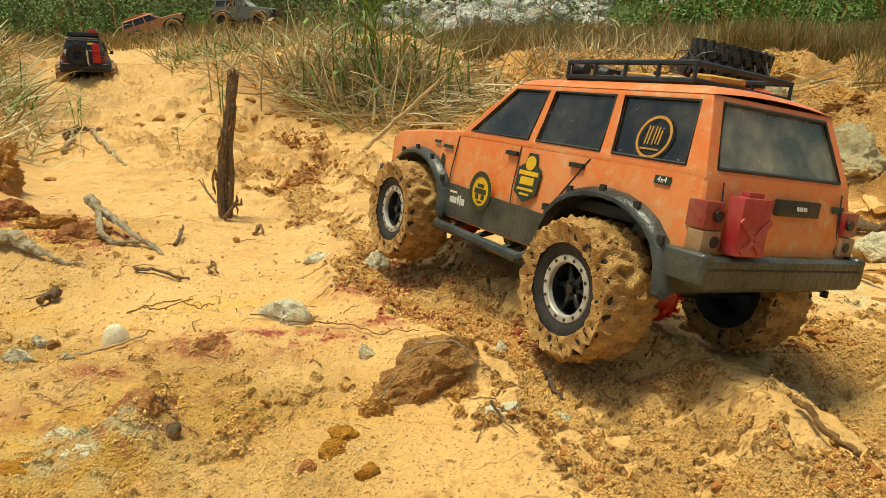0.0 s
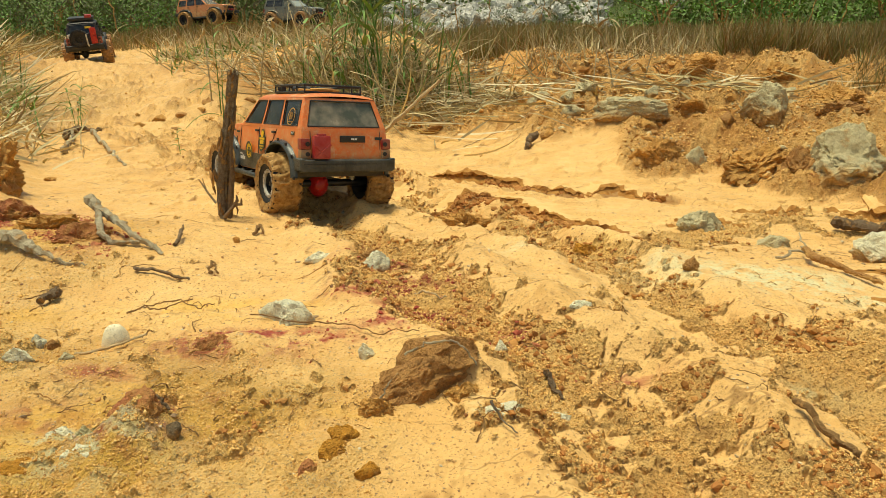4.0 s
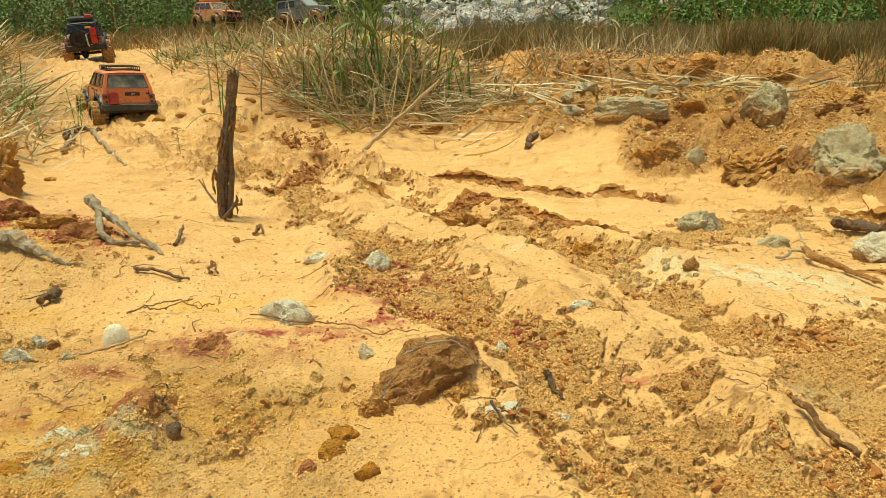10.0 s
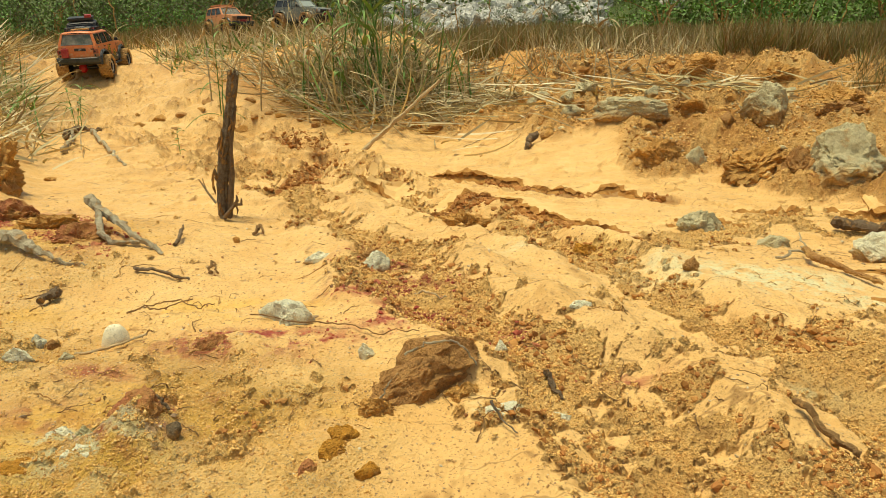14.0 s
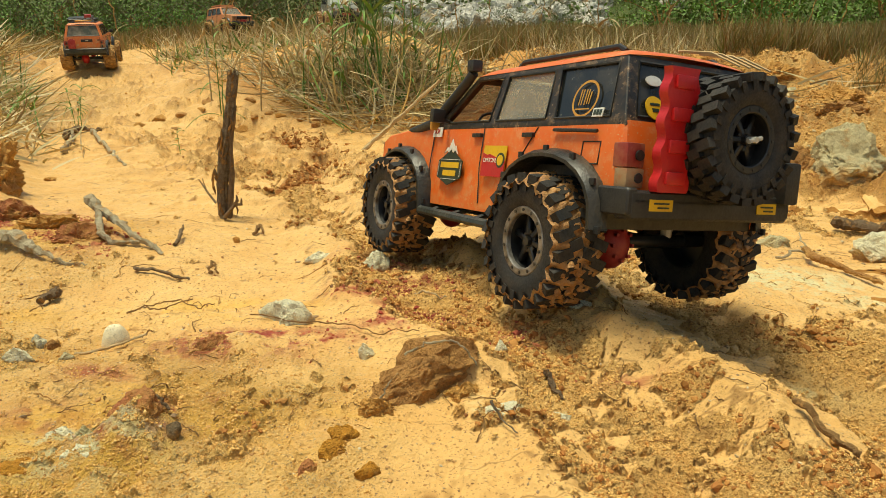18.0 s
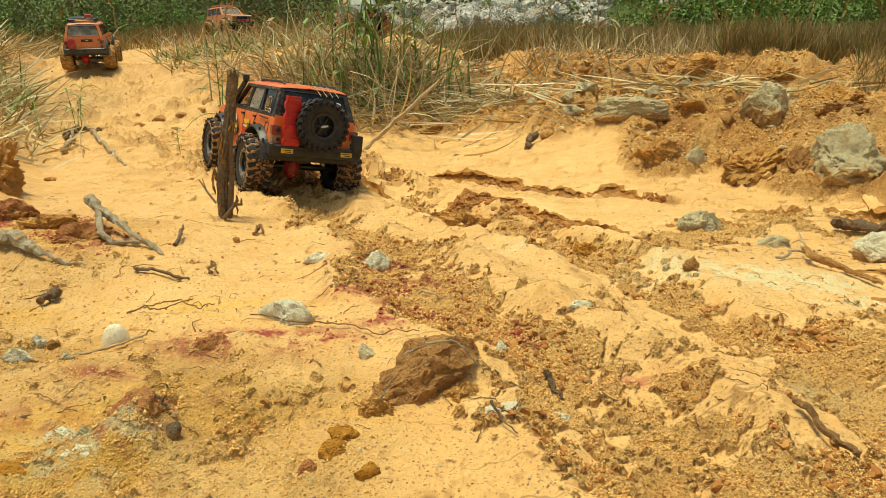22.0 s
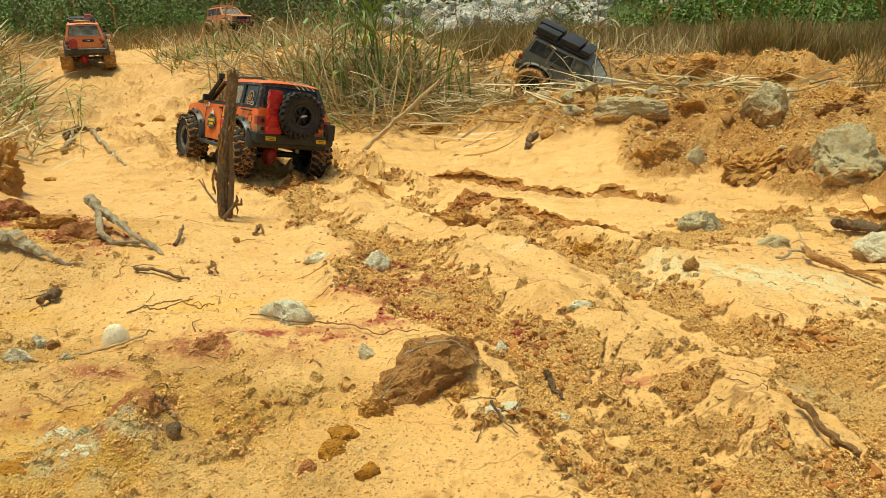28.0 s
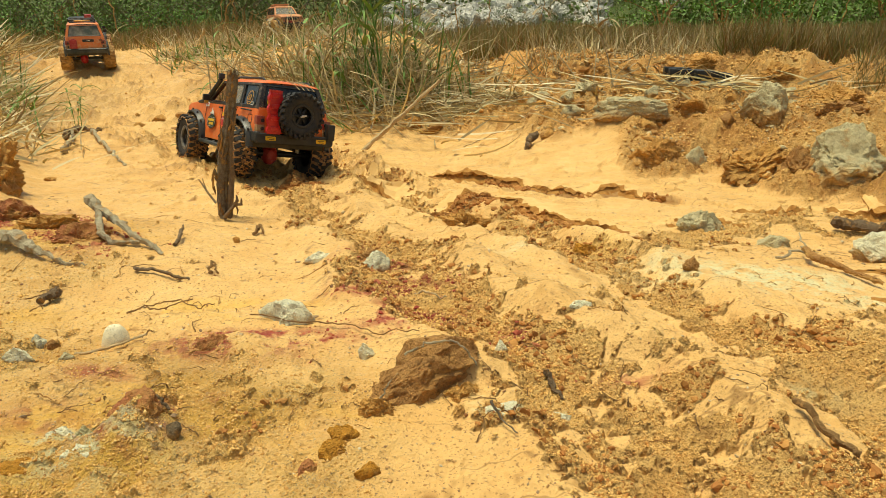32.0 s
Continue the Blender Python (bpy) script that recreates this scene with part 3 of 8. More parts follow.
def make_wheel_meshes(mud, mud_mat, name):
    """Tyre, rim, clamp ring and caked mud of one wheel, as meshes to be shared."""
    rnd = random.Random(name)
    R, W = 0.0560, 0.044
    bm = bmesh.new()
    h = W / 2
    revolve(bm, [(0.028, -h * 0.80), (0.033, -h * 0.98), (0.044, -h * 1.06), (0.051, -h * 0.98), (0.0535, -h * 0.80), (0.054, 0), (0.0535, h * 0.80), (0.051, h * 0.98), (0.044, h * 1.06), (0.033, h * 0.98), (0.028, h * 0.80)], 48)
    for k in range(22):
        a = k * math.tau / 22
        for side, off, dy, w in ((1, 0.0, 0.33, 0.30), (-1, 0.5, 0.33, 0.30), (1, 0.5, 0.80, 0.34), (-1, 0.0, 0.80, 0.34)):
            b = a + off * math.tau / 22
            m = Matrix.Rotation(-b, 4, "Y") @ Matrix.Translation((0.0555, side * h * dy, 0)) @ Matrix.Rotation(side * 0.35, 4, "X")
            box(bm, (0, 0, 0), (0.0075, W * w, 0.0088), 0.0, m)
        for side in (1, -1):
            m = Matrix.Rotation(-a, 4, "Y") @ Matrix.Translation((0.0485, side * h * 1.02, 0))
            box(bm, (0, 0, 0), (0.009, 0.004, 0.006), 0.0, m)
    tyre = bm
    bm = bmesh.new()
    revolve(bm, [(0.0285, -h * 0.8), (0.0275, -h * 0.7), (0.026, 0.0), (0.0265, h * 0.55), (0.0285, h * 0.72), (0.0285, h * 0.80)], 36)
    revolve(bm, [(0.0005, h * 0.25), (0.026, h * 0.18)], 36)
    for k in range(6):
        m = Matrix.Rotation(k * math.tau / 6, 4, "Y") @ Matrix.Translation((0.0155, h * 0.42, 0)) @ Matrix.Rotation(-0.16, 4, "Z")
        box(bm, (0, 0, 0), (0.022, 0.006, 0.0055), 0.0012, m, 1)
        m = Matrix.Rotation((k + 0.5) * math.tau / 6, 4, "Y") @ Matrix.Translation((0.0085, h * 0.52, 0))
        box(bm, (0, 0, 0), (0.0026, 0.003, 0.0026), 0.0, m)
    tube(bm, [(0, h * 0.3, 0), (0, h * 0.75, 0)], 0.0045, 6)
    rim = bm
    bm = bmesh.new()
    revolve(bm, [(0.0235, h * 0.74), (0.0238, h * 0.90), (0.0248, h * 0.94), (0.0300, h * 0.94), (0.0312, h * 0.88), (0.0312, h * 0.74)], 48)
    for k in range(14):
        a = k * math.tau / 14
        n0 = len(bm.faces)
        tube(bm, [(0.0275 * math.cos(a), h * 0.92, 0.0275 * math.sin(a)), (0.0275 * math.cos(a), h * 0.97, 0.0275 * math.sin(a))], 0.0016, 6)
        bm.faces.ensure_lookup_table()
        for q in range(n0, len(bm.faces)):
            bm.faces[q].material_index = 1
    ring = bm
    bm = bmesh.new()
    seg, row = 132, 21
    grid = []
    for k in range(seg):
        a = k * math.tau / seg
        col = []
        for i in range(row):
            v = -1 + 2 * i / (row - 1)
            p = Vector((math.cos(a) * 9, v * 2.3 + 7, math.sin(a) * 9))
            n = 0.7 * noise.fractal(p, 0.8, 2.1, 3) + 0.45 * noise.noise(p * 3.1) + 0.25 * noise.noise(p * 6.3)
            base = 0.0545 + 0.0044 * mud - (0.0105 - 0.0048 * min(mud, 1.2)) * max(0, abs(v) - 0.62) / 0.38
            r = base + (0.0030 if mud > 1 else 0) + (0.0042 * mud + 0.0010) * n + 0.003 * math.cos(22 * a + (0 if v > 0 else math.pi)) * (1 - 0.5 * mud)
            col.append(bm.verts.new((r * math.cos(a), v * h * (1.12 + 0.10 * mud + 0.05 * n), r * math.sin(a))))
        grid.append(col)
    for k in range(seg):
        for i in range(row - 1):
            bm.faces.new((grid[k][i], grid[k][i + 1], grid[(k + 1) % seg][i + 1], grid[(k + 1) % seg][i]))
    if mud > 1:
        for end in (0, row - 1):
            sgn = -1 if end == 0 else 1
            prev = [col[end] for col in grid]
            for j in range(1, 5):
                cur = []
                for k in range(seg):
                    a = k * math.tau / seg
                    r = 0.054 - 0.0031 * j
                    p = Vector((math.cos(a) * r * 130, sgn * 5, math.sin(a) * r * 130))
                    n = 0.8 * noise.fractal(p, 0.8, 2.1, 3) + 0.5 * noise.noise(p * 2.7) + 0.6
                    fall = 1 - 0.5 * (j / 5) ** 2
                    cur.append(bm.verts.new((r * math.cos(a), sgn * (h * 1.05 + 0.0034 * n * fall), r * math.sin(a))))
                for k in range(seg):
                    bm.faces.new((prev[k], prev[(k + 1) % seg], cur[(k + 1) % seg], cur[k]))
                prev = cur
        bmesh.ops.recalc_face_normals(bm, faces=bm.faces)
    for k in range(int(200 * mud)):
        a, v = rnd.uniform(0, math.tau), rnd.uniform(-1.05, 1.05)
        r = 0.0570 + 0.001 * mud + rnd.uniform(-0.002, 0.004) - 0.010 * max(0, abs(v) - 0.8) / 0.25
        s = rnd.uniform(0.0014, 0.0042)
        q = bmesh.ops.create_icosphere(bm, subdivisions=1, radius=s)["verts"]
        for w in q:
            w.co *= rnd.uniform(0.45, 1.35)
        bmesh.ops.transform(bm, matrix=Matrix.Translation((r * math.cos(a), v * h, r * math.sin(a))), verts=q)
    cake = bm
    return [("tyre", tyre, RUBBER, 45), ("rim", rim, RIM_BLACK, 40), ("clamp_ring", ring, RING_GREY, 40), ("caked_mud", cake, mud_mat, 60)]


WHEELS = {}


def wheel_set(kind):
    """Meshes for one look of wheel; built on first use."""
    if kind not in WHEELS:
        mud, mat, ring = {"caked": (1.25, WET_MUD, RING_GREY), "brown": (0.72, BROWN_MUD, RING_DARK), "spare": (0.0, None, RIM_BLACK), "thick": (1.25, WET_MUD, RIM_BLACK), "clay": (1.25, BROWN_MUD, RIM_BLACK)}[kind]
        out = []
        for nm, bm, mt, sm in make_wheel_meshes(max(mud, 0.01), mat or RUBBER, kind):
            if nm == "caked_mud" and mat is None:
                bm.free()
                continue
            me = bpy.data.meshes.new(nm)
            bm.normal_update()
            bm.to_mesh(me)
            bm.free()
            me.materials.append(ring if nm == "clamp_ring" else mt)
            me.materials.append(STEEL)
            me.polygons.foreach_set("use_smooth", [True] * len(me.polygons))
            me.set_sharp_from_angle(angle=radians(sm))
            out.append((nm, me))
        WHEELS[kind] = out
    return WHEELS[kind]


LABELS = {"tyre": "black rubber tyre with chunky lugs", "caked_mud": "wet mud caked on the tread", "clamp_ring": "clamp ring with small bolts"}


def put_wheel(parent, kind, m, name="wheel"):
    """A wheel as a part (its hub) with tyre, rim, ring and mud under it."""
    bm = bmesh.new()
    tube(bm, [(0, -0.02, 0), (0, 0.012, 0)], 0.008, 10)
    hub = part(name, bm, STEEL, parent, m=m)
    for nm, me in wheel_set(kind):
        ob = new(nm, me)
        ob.parent = hub
        if nm in LABELS:
            ob["label"] = LABELS[nm]
    return hub


def body_shell(car, paint_mat, sill_mat=None):
    """Lower body: sides with wheel openings, bonnet, tail panel; black wells and floor."""
    out = [(-0.104, 0.046), (-0.1045, 0.075), (-0.0965, 0.117), (0.05, 0.118), (0.218, 0.119), (0.30, 0.114), (0.368, 0.108), (0.386, 0.101), (0.389, 0.080), (0.386, 0.045)]
    front = arch(FRONT)
    rear = arch(REAR)
    ring = out + [(FRONT + 0.070, 0.040)] + front + [(0.220, 0.028), (0.060, 0.028)] + rear + [(-0.085, 0.044)]
    bm = bmesh.new()
    n = len(ring)
    L = [bm.verts.new((x, side_y(z) * taper(x), z)) for x, z in ring]
    Rv = [bm.verts.new((x, -side_y(z) * taper(x), z)) for x, z in ring]
    fl, fr = bm.faces.new(L[::-1]), bm.faces.new(Rv)
    shown = len(out) - 1
    top = []
    for i in range(shown):
        top.append(bm.faces.new((L[i], L[i + 1], Rv[i + 1], Rv[i])))
    bm.normal_update()
    es = [e for f in top for e in f.edges if any(g in (fl, fr) for g in e.link_faces)]
    bmesh.ops.bevel(bm, geom=es, offset=0.0045, segments=3, affect="EDGES", profile=0.6)
    big = [f for f in bm.faces if len(f.verts) > 4]
    bmesh.ops.triangulate(bm, faces=big)
    body = part("body", bm, paint_mat, car, smooth=32)
    bm = bmesh.new()
    a = [bm.verts.new((x, side_y(z) * taper(x) - 0.002, z)) for x, z in ring[shown:] + ring[:1]]
    b = [bm.verts.new((x, -side_y(z) * taper(x) + 0.002, z)) for x, z in ring[shown:] + ring[:1]]
    for i in range(len(a) - 1):
        bm.faces.new((a[i], a[i + 1], b[i + 1], b[i]))
    part("wheel_housing", bm, BLACK, car)
    return body


def cabin(car, shell, roof_mat, panes, rear_pane, wind_pane):
    """Pillars, header and roof as a shell with real openings, and a pane in each."""
    zs = (0.113, 0.1205, 0.1650, 0.1705)
    lo = (-0.0955, -0.0775, -0.004, 0.010, 0.094, 0.106, 0.206, 0.219)
    hi = (-0.0790, -0.0690, 0.005, 0.015, 0.091, 0.101, 0.150, 0.160)

    def edge(k, z):
        t = (z - 0.1175) / (0.1655 - 0.1175)
        return lo[k] + (hi[k] - lo[k]) * t
    bm = bmesh.new()
    for sgn in (1, -1):
        V = [[bm.verts.new((edge(k, z), sgn * side_y(z), z)) for z in zs] for k in range(8)]
        for k in range(7):
            for j in range(3):
                if j == 1 and k in (1, 3, 5):
                    continue
                q = (V[k][j], V[k + 1][j], V[k + 1][j + 1], V[k][j + 1])
                bm.faces.new(q if sgn < 0 else q[::-1])
    for k, s in ((0, -1), (7, 1)):
        def row(z):
            w = side_y(z)
            inner = w - 0.0115
            return [(edge(k, z), y, z) for y in (-w, -inner, inner, w)]
        V = [[bm.verts.new(p) for p in row(z)] for z in zs]
        for j in range(3):
            for i in range(3):
                if j == 1 and i == 1:
                    continue
                q = (V[j][i], V[j][i + 1], V[j + 1][i + 1], V[j + 1][i])
                bm.faces.new(q if s > 0 else q[::-1])
    bmesh.ops.remove_doubles(bm, verts=bm.verts, dist=0.0004)
    bmesh.ops.recalc_face_normals(bm, faces=bm.faces)
    ob = part("cabin_shell", bm, shell, car, smooth=30)
    so = ob.modifiers.new("thick", "SOLIDIFY")
    so.thickness, so.offset = 0.003, -1
    be = ob.modifiers.new("soft", "BEVEL")
    be.width, be.segments, be.limit_method, be.angle_limit = 0.0012, 2, "ANGLE", radians(40)
    # roof, slightly crowned
    bm = bmesh.new()
    w, x0, x1 = side_y(0.1705), edge(0, 0.1705), edge(7, 0.1705)
    nx, ny = 24, 24
    G = []
    for i in range(nx + 1):
        u = 0.5 - 0.5 * math.cos(math.pi * i / nx)
        x = x0 - 0.001 + (x1 - x0 + 0.002) * u
        G.append([])
        for j in range(ny + 1):
            v = -math.cos(math.pi * j / ny)
            z = 0.1700 + 0.0062 * (1 - abs(v) ** 14) * (1 - abs(2 * u - 1) ** 14) + 0.0035 * (1 - v * v)
            G[-1].append(bm.verts.new((x, v * (w + 0.0006), z)))
    for i in range(nx):
        for j in range(ny):
            bm.faces.new((G[i][j], G[i + 1][j], G[i + 1][j + 1], G[i][j + 1]))
    part("roof", bm, roof_mat, car, smooth=50)
    # panes, each with a rubber seal
    names = ("rear_side_window", "middle_side_window", "front_side_window")
    for sgn in (1, -1):
        for nm, k, mat in zip(names, (1, 3, 5), panes):
            zb, zt = zs[1], zs[2]
            q = [(edge(k, zb), zb), (edge(k + 1, zb), zb), (edge(k + 1, zt), zt), (edge(k, zt), zt)]
            pts = [Vector((x, sgn * (side_y(z) - 0.0016), z)) for x, z in q]
            if mat is not None:
                bm = bmesh.new()
                slab(bm, pts if sgn < 0 else pts[::-1], 0.0008)
                w_ = part(nm, bm, mat, car, smooth=0)
            else:
                w_ = car
            bm = bmesh.new()
            tube(bm, [p + Vector((0, sgn * 0.0016, 0)) for p in pts], 0.0013, 5, True)
            part("window_seal", bm, BLACK, w_)
    for nm, k, mat in (("tailgate_window", 0, rear_pane), ("windscreen", 7, wind_pane)):
        pts = []
        for z, sg in ((zs[1], -1), (zs[1], 1), (zs[2], 1), (zs[2], -1)):
            pts.append(Vector((edge(k, z) + (0.0014 if k == 0 else -0.0014), sg * (side_y(z) - 0.0115), z)))
        bm = bmesh.new()
        slab(bm, pts if k else pts[::-1], 0.0008)
        w_ = part(nm, bm, mat, car, smooth=0)
        bm = bmesh.new()
        tube(bm, [p + Vector((-0.0014 if k == 0 else 0.0014, 0, 0)) for p in pts], 0.0015, 5, True)
        part("window_seal", bm, BLACK, w_)
    # seats and dash, dark shapes behind the glass
    bm = bmesh.new()
    box(bm, (0.06, 0, 0.075), (0.27, 0.15, 0.01), 0.002)
    for y in (0.036, -0.036):
        box(bm, (0.085, y, 0.10), (0.016, 0.046, 0.065), 0.005)
        box(bm, (-0.005, y, 0.098), (0.016, 0.056, 0.055), 0.005)
    box(bm, (0.18, 0, 0.108), (0.04, 0.15, 0.02), 0.005)
    part("interior_tray", bm, BLACK, car)


def flare(car, cx, sgn, mat, wide=0.014):
    """Bolted wheel-arch extension."""
    bm = bmesh.new()
    pts = arch(cx, 0.068, 12)
    low = 0.016 if mat is FLARE else 0.030
    pts = [(cx + 0.071, low)] + pts + [(cx - 0.071, low if cx > 0 else 0.030)]
    rows = []
    for d_out, grow in ((0.0, 1.10), (wide * 0.6, 1.08), (wide, 1.02), (wide, 0.97), (0.0, 0.96)):
        rows.append([bm.verts.new((cx + (x - cx) * grow, sgn * (side_y(0.06) * taper(x) - 0.001 + d_out), 0.030 + (z - 0.030) * grow)) for x, z in pts])
    for r, q in zip(rows, rows[1:]):
        for i in range(len(pts) - 1):
            f = (r[i], r[i + 1], q[i + 1], q[i])
            bm.faces.new(f if sgn > 0 else f[::-1])
    ob = part("wheel_arch_flare", bm, mat, car, smooth=50)
    first = None
    for i in range(1, len(pts) - 1, 2):
        x, z = pts[i]
        m = Matrix.Translation((cx + (x - cx) * 1.085, sgn * (side_y(0.06) * taper(x) + wide * 0.6), 0.030 + (z - 0.030) * 1.085))
        if first is None:
            bm = bmesh.new()
            box(bm, (0, 0, 0), (0.006, 0.003, 0.006), 0.001)
            first = part("bolt", bm, BLACK, ob, m=m)
        else:
            again(first, ob, m)
    return ob


def plate(name, parent, mat, outline, m, thick=0.0008, label="", smooth=0):
    """A flat sticker or panel from an outline in its own x, y plane, standing proud by thick."""
    bm = bmesh.new()
    slab(bm, [(x, y, thick) for x, y in outline], thick)
    return part(name, bm, mat, parent, label, smooth, m)


def disc(r, n=24, sx=1.0):
    return [(r * sx * math.cos(k * math.tau / n), r * math.sin(k * math.tau / n)) for k in range(n)]


def rect(w, h):
    return [(-w / 2, -h / 2), (w / 2, -h / 2), (w / 2, h / 2), (-w / 2, h / 2)]


def on_side(x, z, sgn=1, lift=0.0006):
    """A frame on the car's flank: x runs to the reader's right, y up, z outwards."""
    tilt = 0.0 if z < 0.075 else 0.12 if z < 0.117 else 0.27
    out = Vector((0, sgn, tilt)).normalized()
    right = Vector((-sgn, 0, 0))
    up = out.cross(right)
    m = Matrix((right, up, out)).transposed().to_4x4()
    return Matrix.Translation(Vector((x, sgn * side_y(z) * taper(x), z)) + out * lift) @ m


def on_tail(y, z, lift=0.0006):
    if z < 0.117:
        x, out = -0.1045 + max(0, z - 0.075) * 0.19, Vector((-1, 0, 0.19 if z > 0.075 else 0)).normalized()
    else:
        x, out = -0.0955 + (z - 0.1175) * 0.344, Vector((-1, 0, 0.344)).normalized()
    right = Vector((0, -1, 0))
    up = out.cross(right)
    m = Matrix((right, up, out)).transposed().to_4x4()
    return Matrix.Translation(Vector((x, y, z)) + out * lift) @ m


def ring_plate(name, parent, mat, r, w, m, sx=1.0):
    bm = bmesh.new()
    a = [bm.verts.new((r * sx * math.cos(k * math.tau / 36), r * math.sin(k * math.tau / 36), 0.0003)) for k in range(36)]
    b = [bm.verts.new(((r - w) * sx * math.cos(k * math.tau / 36), (r - w) * math.sin(k * math.tau / 36), 0.0003)) for k in range(36)]
    for k in range(36):
        j = (k + 1) % 36
        bm.faces.new((a[k], a[j], b[j], b[k]))
    return part(name, bm, mat, parent, m=m, smooth=0)


def bars(name, parent, mat, rows, m):
    """Writing too small to read, as plain bars: rows of (x, y, width, height)."""
    bm = bmesh.new()
    for x, y, w, h in rows:
        slab(bm, [(x - w / 2, y - h / 2, 0.0012), (x + w / 2, y - h / 2, 0.0012), (x + w / 2, y + h / 2, 0.0012), (x - w / 2, y + h / 2, 0.0012)], 0.0004)
    return part(name, bm, mat, parent, m=m, smooth=0)


def round_window_sign(car, sgn):
    m = on_side(-0.040, 0.136, sgn, 0.0006)
    s = ring_plate("round_window_sticker", car, GOLD, 0.0165, 0.0022, m)
    s["label"] = "gold ring sticker on the rear side window"
    bars("sticker_bars", s, GOLD, [(-0.006, 0.001, 0.0012, 0.014), (-0.003, 0.001, 0.0012, 0.014), (0.001, 0.001, 0.0012, 0.014), (0.004, 0.001, 0.0012, 0.013), (0.007, 0.0, 0.0012, 0.011), (0.0, -0.0095, 0.018, 0.0012)], Matrix.Identity(4))


def chassis(car, pumpkin):
    """Axles with diff housings, shafts, links and shocks."""
    for x, nm, up in ((REAR, "rear_axle", 0.012), (FRONT, "front_axle", 0.018)):
        bm = bmesh.new()
        tube(bm, [(x, -0.082, up), (x, 0.082, up)], 0.0068, 10)
        ax = part(nm, bm, STEEL, car)
        bm = bmesh.new()
        r = bmesh.ops.create_uvsphere(bm, u_segments=12, v_segments=8, radius=0.021)["verts"]
        bmesh.ops.transform(bm, matrix=Matrix.Translation((x, 0.016, up - 0.002)) @ Matrix.Diagonal((0.95, 0.9, 1.15, 1)), verts=r)
        for k in range(8):
            a = k * math.tau / 8
            box(bm, (x - 0.0175, 0.016 + 0.011 * math.cos(a), up - 0.002 + 0.014 * math.sin(a)), (0.004, 0.003, 0.003))
        part("diff_housing", bm, pumpkin, ax)
        for y in (0.055, -0.055):
            bm = bmesh.new()
            tube(bm, [(x, y, up + 0.004), (x + (0.012 if x > 0 else -0.006), y * 0.95, 0.085)], 0.0055, 8)
            part("shock_absorber", bm, RING_GREY if x < 0 else STEEL, car)
            bm = bmesh.new()
            tube(bm, [(x, y * 0.7, up + 0.002), (0.10 if x < 0 else 0.20, y * 0.45, 0.018)], 0.003, 6)
            part("suspension_link", bm, STEEL, car)
    bm = bmesh.new()
    for y in (0.03, -0.03):
        box(bm, (0.155, y, 0.045), (0.44, 0.009, 0.016), 0.001)
    box(bm, (0.16, 0, 0.035), (0.10, 0.06, 0.03), 0.004)
    part("chassis_frame", bm, BLACK, car)
    bm = bmesh.new()
    tube(bm, [(REAR, 0.016, 0.014), (0.13, 0.0, 0.03)], 0.004, 8)
    tube(bm, [(FRONT, 0.016, 0.020), (0.19, 0.0, 0.03)], 0.004, 8)
    part("drive_shafts", bm, STEEL, car)


def tail_common(car, lamp_mats, bumper=TRIM):
    bm = bmesh.new()
    box(bm, (-0.1080, 0, 0.052), (0.019, 0.182, 0.023), 0.005, None, 3)
    for s in (1, -1):
        box(bm, (-0.099, s * 0.0885, 0.0545), (0.036, 0.011, 0.022), 0.0040, None, 3)
    b = part("rear_bumper", bm, bumper, car, "scuffed black bumper")
    bm = bmesh.new()
    box(bm, (-0.1165, 0, 0.0555), (0.002, 0.176, 0.0035), 0.0008)
    part("bumper_strip", bm, BLACK, b)
    for s in (1, -1):
        bm = bmesh.new()
        box(bm, (-0.0985, s * 0.0795, 0.090), (0.016, 0.018, 0.019), 0.002)
        l = part("tail_lamp", bm, lamp_mats[0], car)
        bm = bmesh.new()
        box(bm, (-0.1005, s * 0.0795, 0.0725), (0.014, 0.018, 0.015), 0.002)
        part("lower_lens", bm, lamp_mats[1], l)
        bm = bmesh.new()
        tube(bm, [(-0.107, s * 0.0765, 0.090), (-0.1085, s * 0.0765, 0.090)], 0.0042, 12)
        tube(bm, [(-0.107, s * 0.0765, 0.0725), (-0.1085, s * 0.0765, 0.0725)], 0.004, 12)
        part("lamp_socket", bm, BLACK, l)


def side_common(car, handle=BLACK):
    for s in (1, -1):
        for x in (0.122, 0.030):
            bm = bmesh.new()
            box(bm, (x, s * (side_y(0.106) + 0.0015), 0.106), (0.017, 0.004, 0.0042), 0.001)
            part("door_handle", bm, handle, car)
        for x0, z0, x1, z1 in ((0.112, 0.113, 0.110, 0.036), (0.222, 0.113, 0.224, 0.036), (0.018, 0.113, 0.060, 0.058)):
            bm = bmesh.new()
            pts = [(x0 + (x1 - x0) * k / 4, s * (side_y(z0 + (z1 - z0) * k / 4) + 0.0001), z0 + (z1 - z0) * k / 4) for k in range(5)]
            tube(bm, pts, 0.0007, 4)
            part("door_gap", bm, BLACK, car)


def slider(car, mat):
    for s in (1, -1):
        bm = bmesh.new()
        tube(bm, [(0.232, s * 0.086, 0.026), (0.220, s * 0.099, 0.020), (0.072, s * 0.099, 0.018), (0.060, s * 0.086, 0.026)], 0.0052, 8)
        st = part("side_step", bm, mat, car, "muddy black side step tube")
        for x in (0.10, 0.15, 0.20):
            bm = bmesh.new()
            tube(bm, [(x, s * 0.06, 0.03), (x, s * 0.098, 0.020)], 0.003, 6)
            part("step_bracket", bm, BLACK, st)


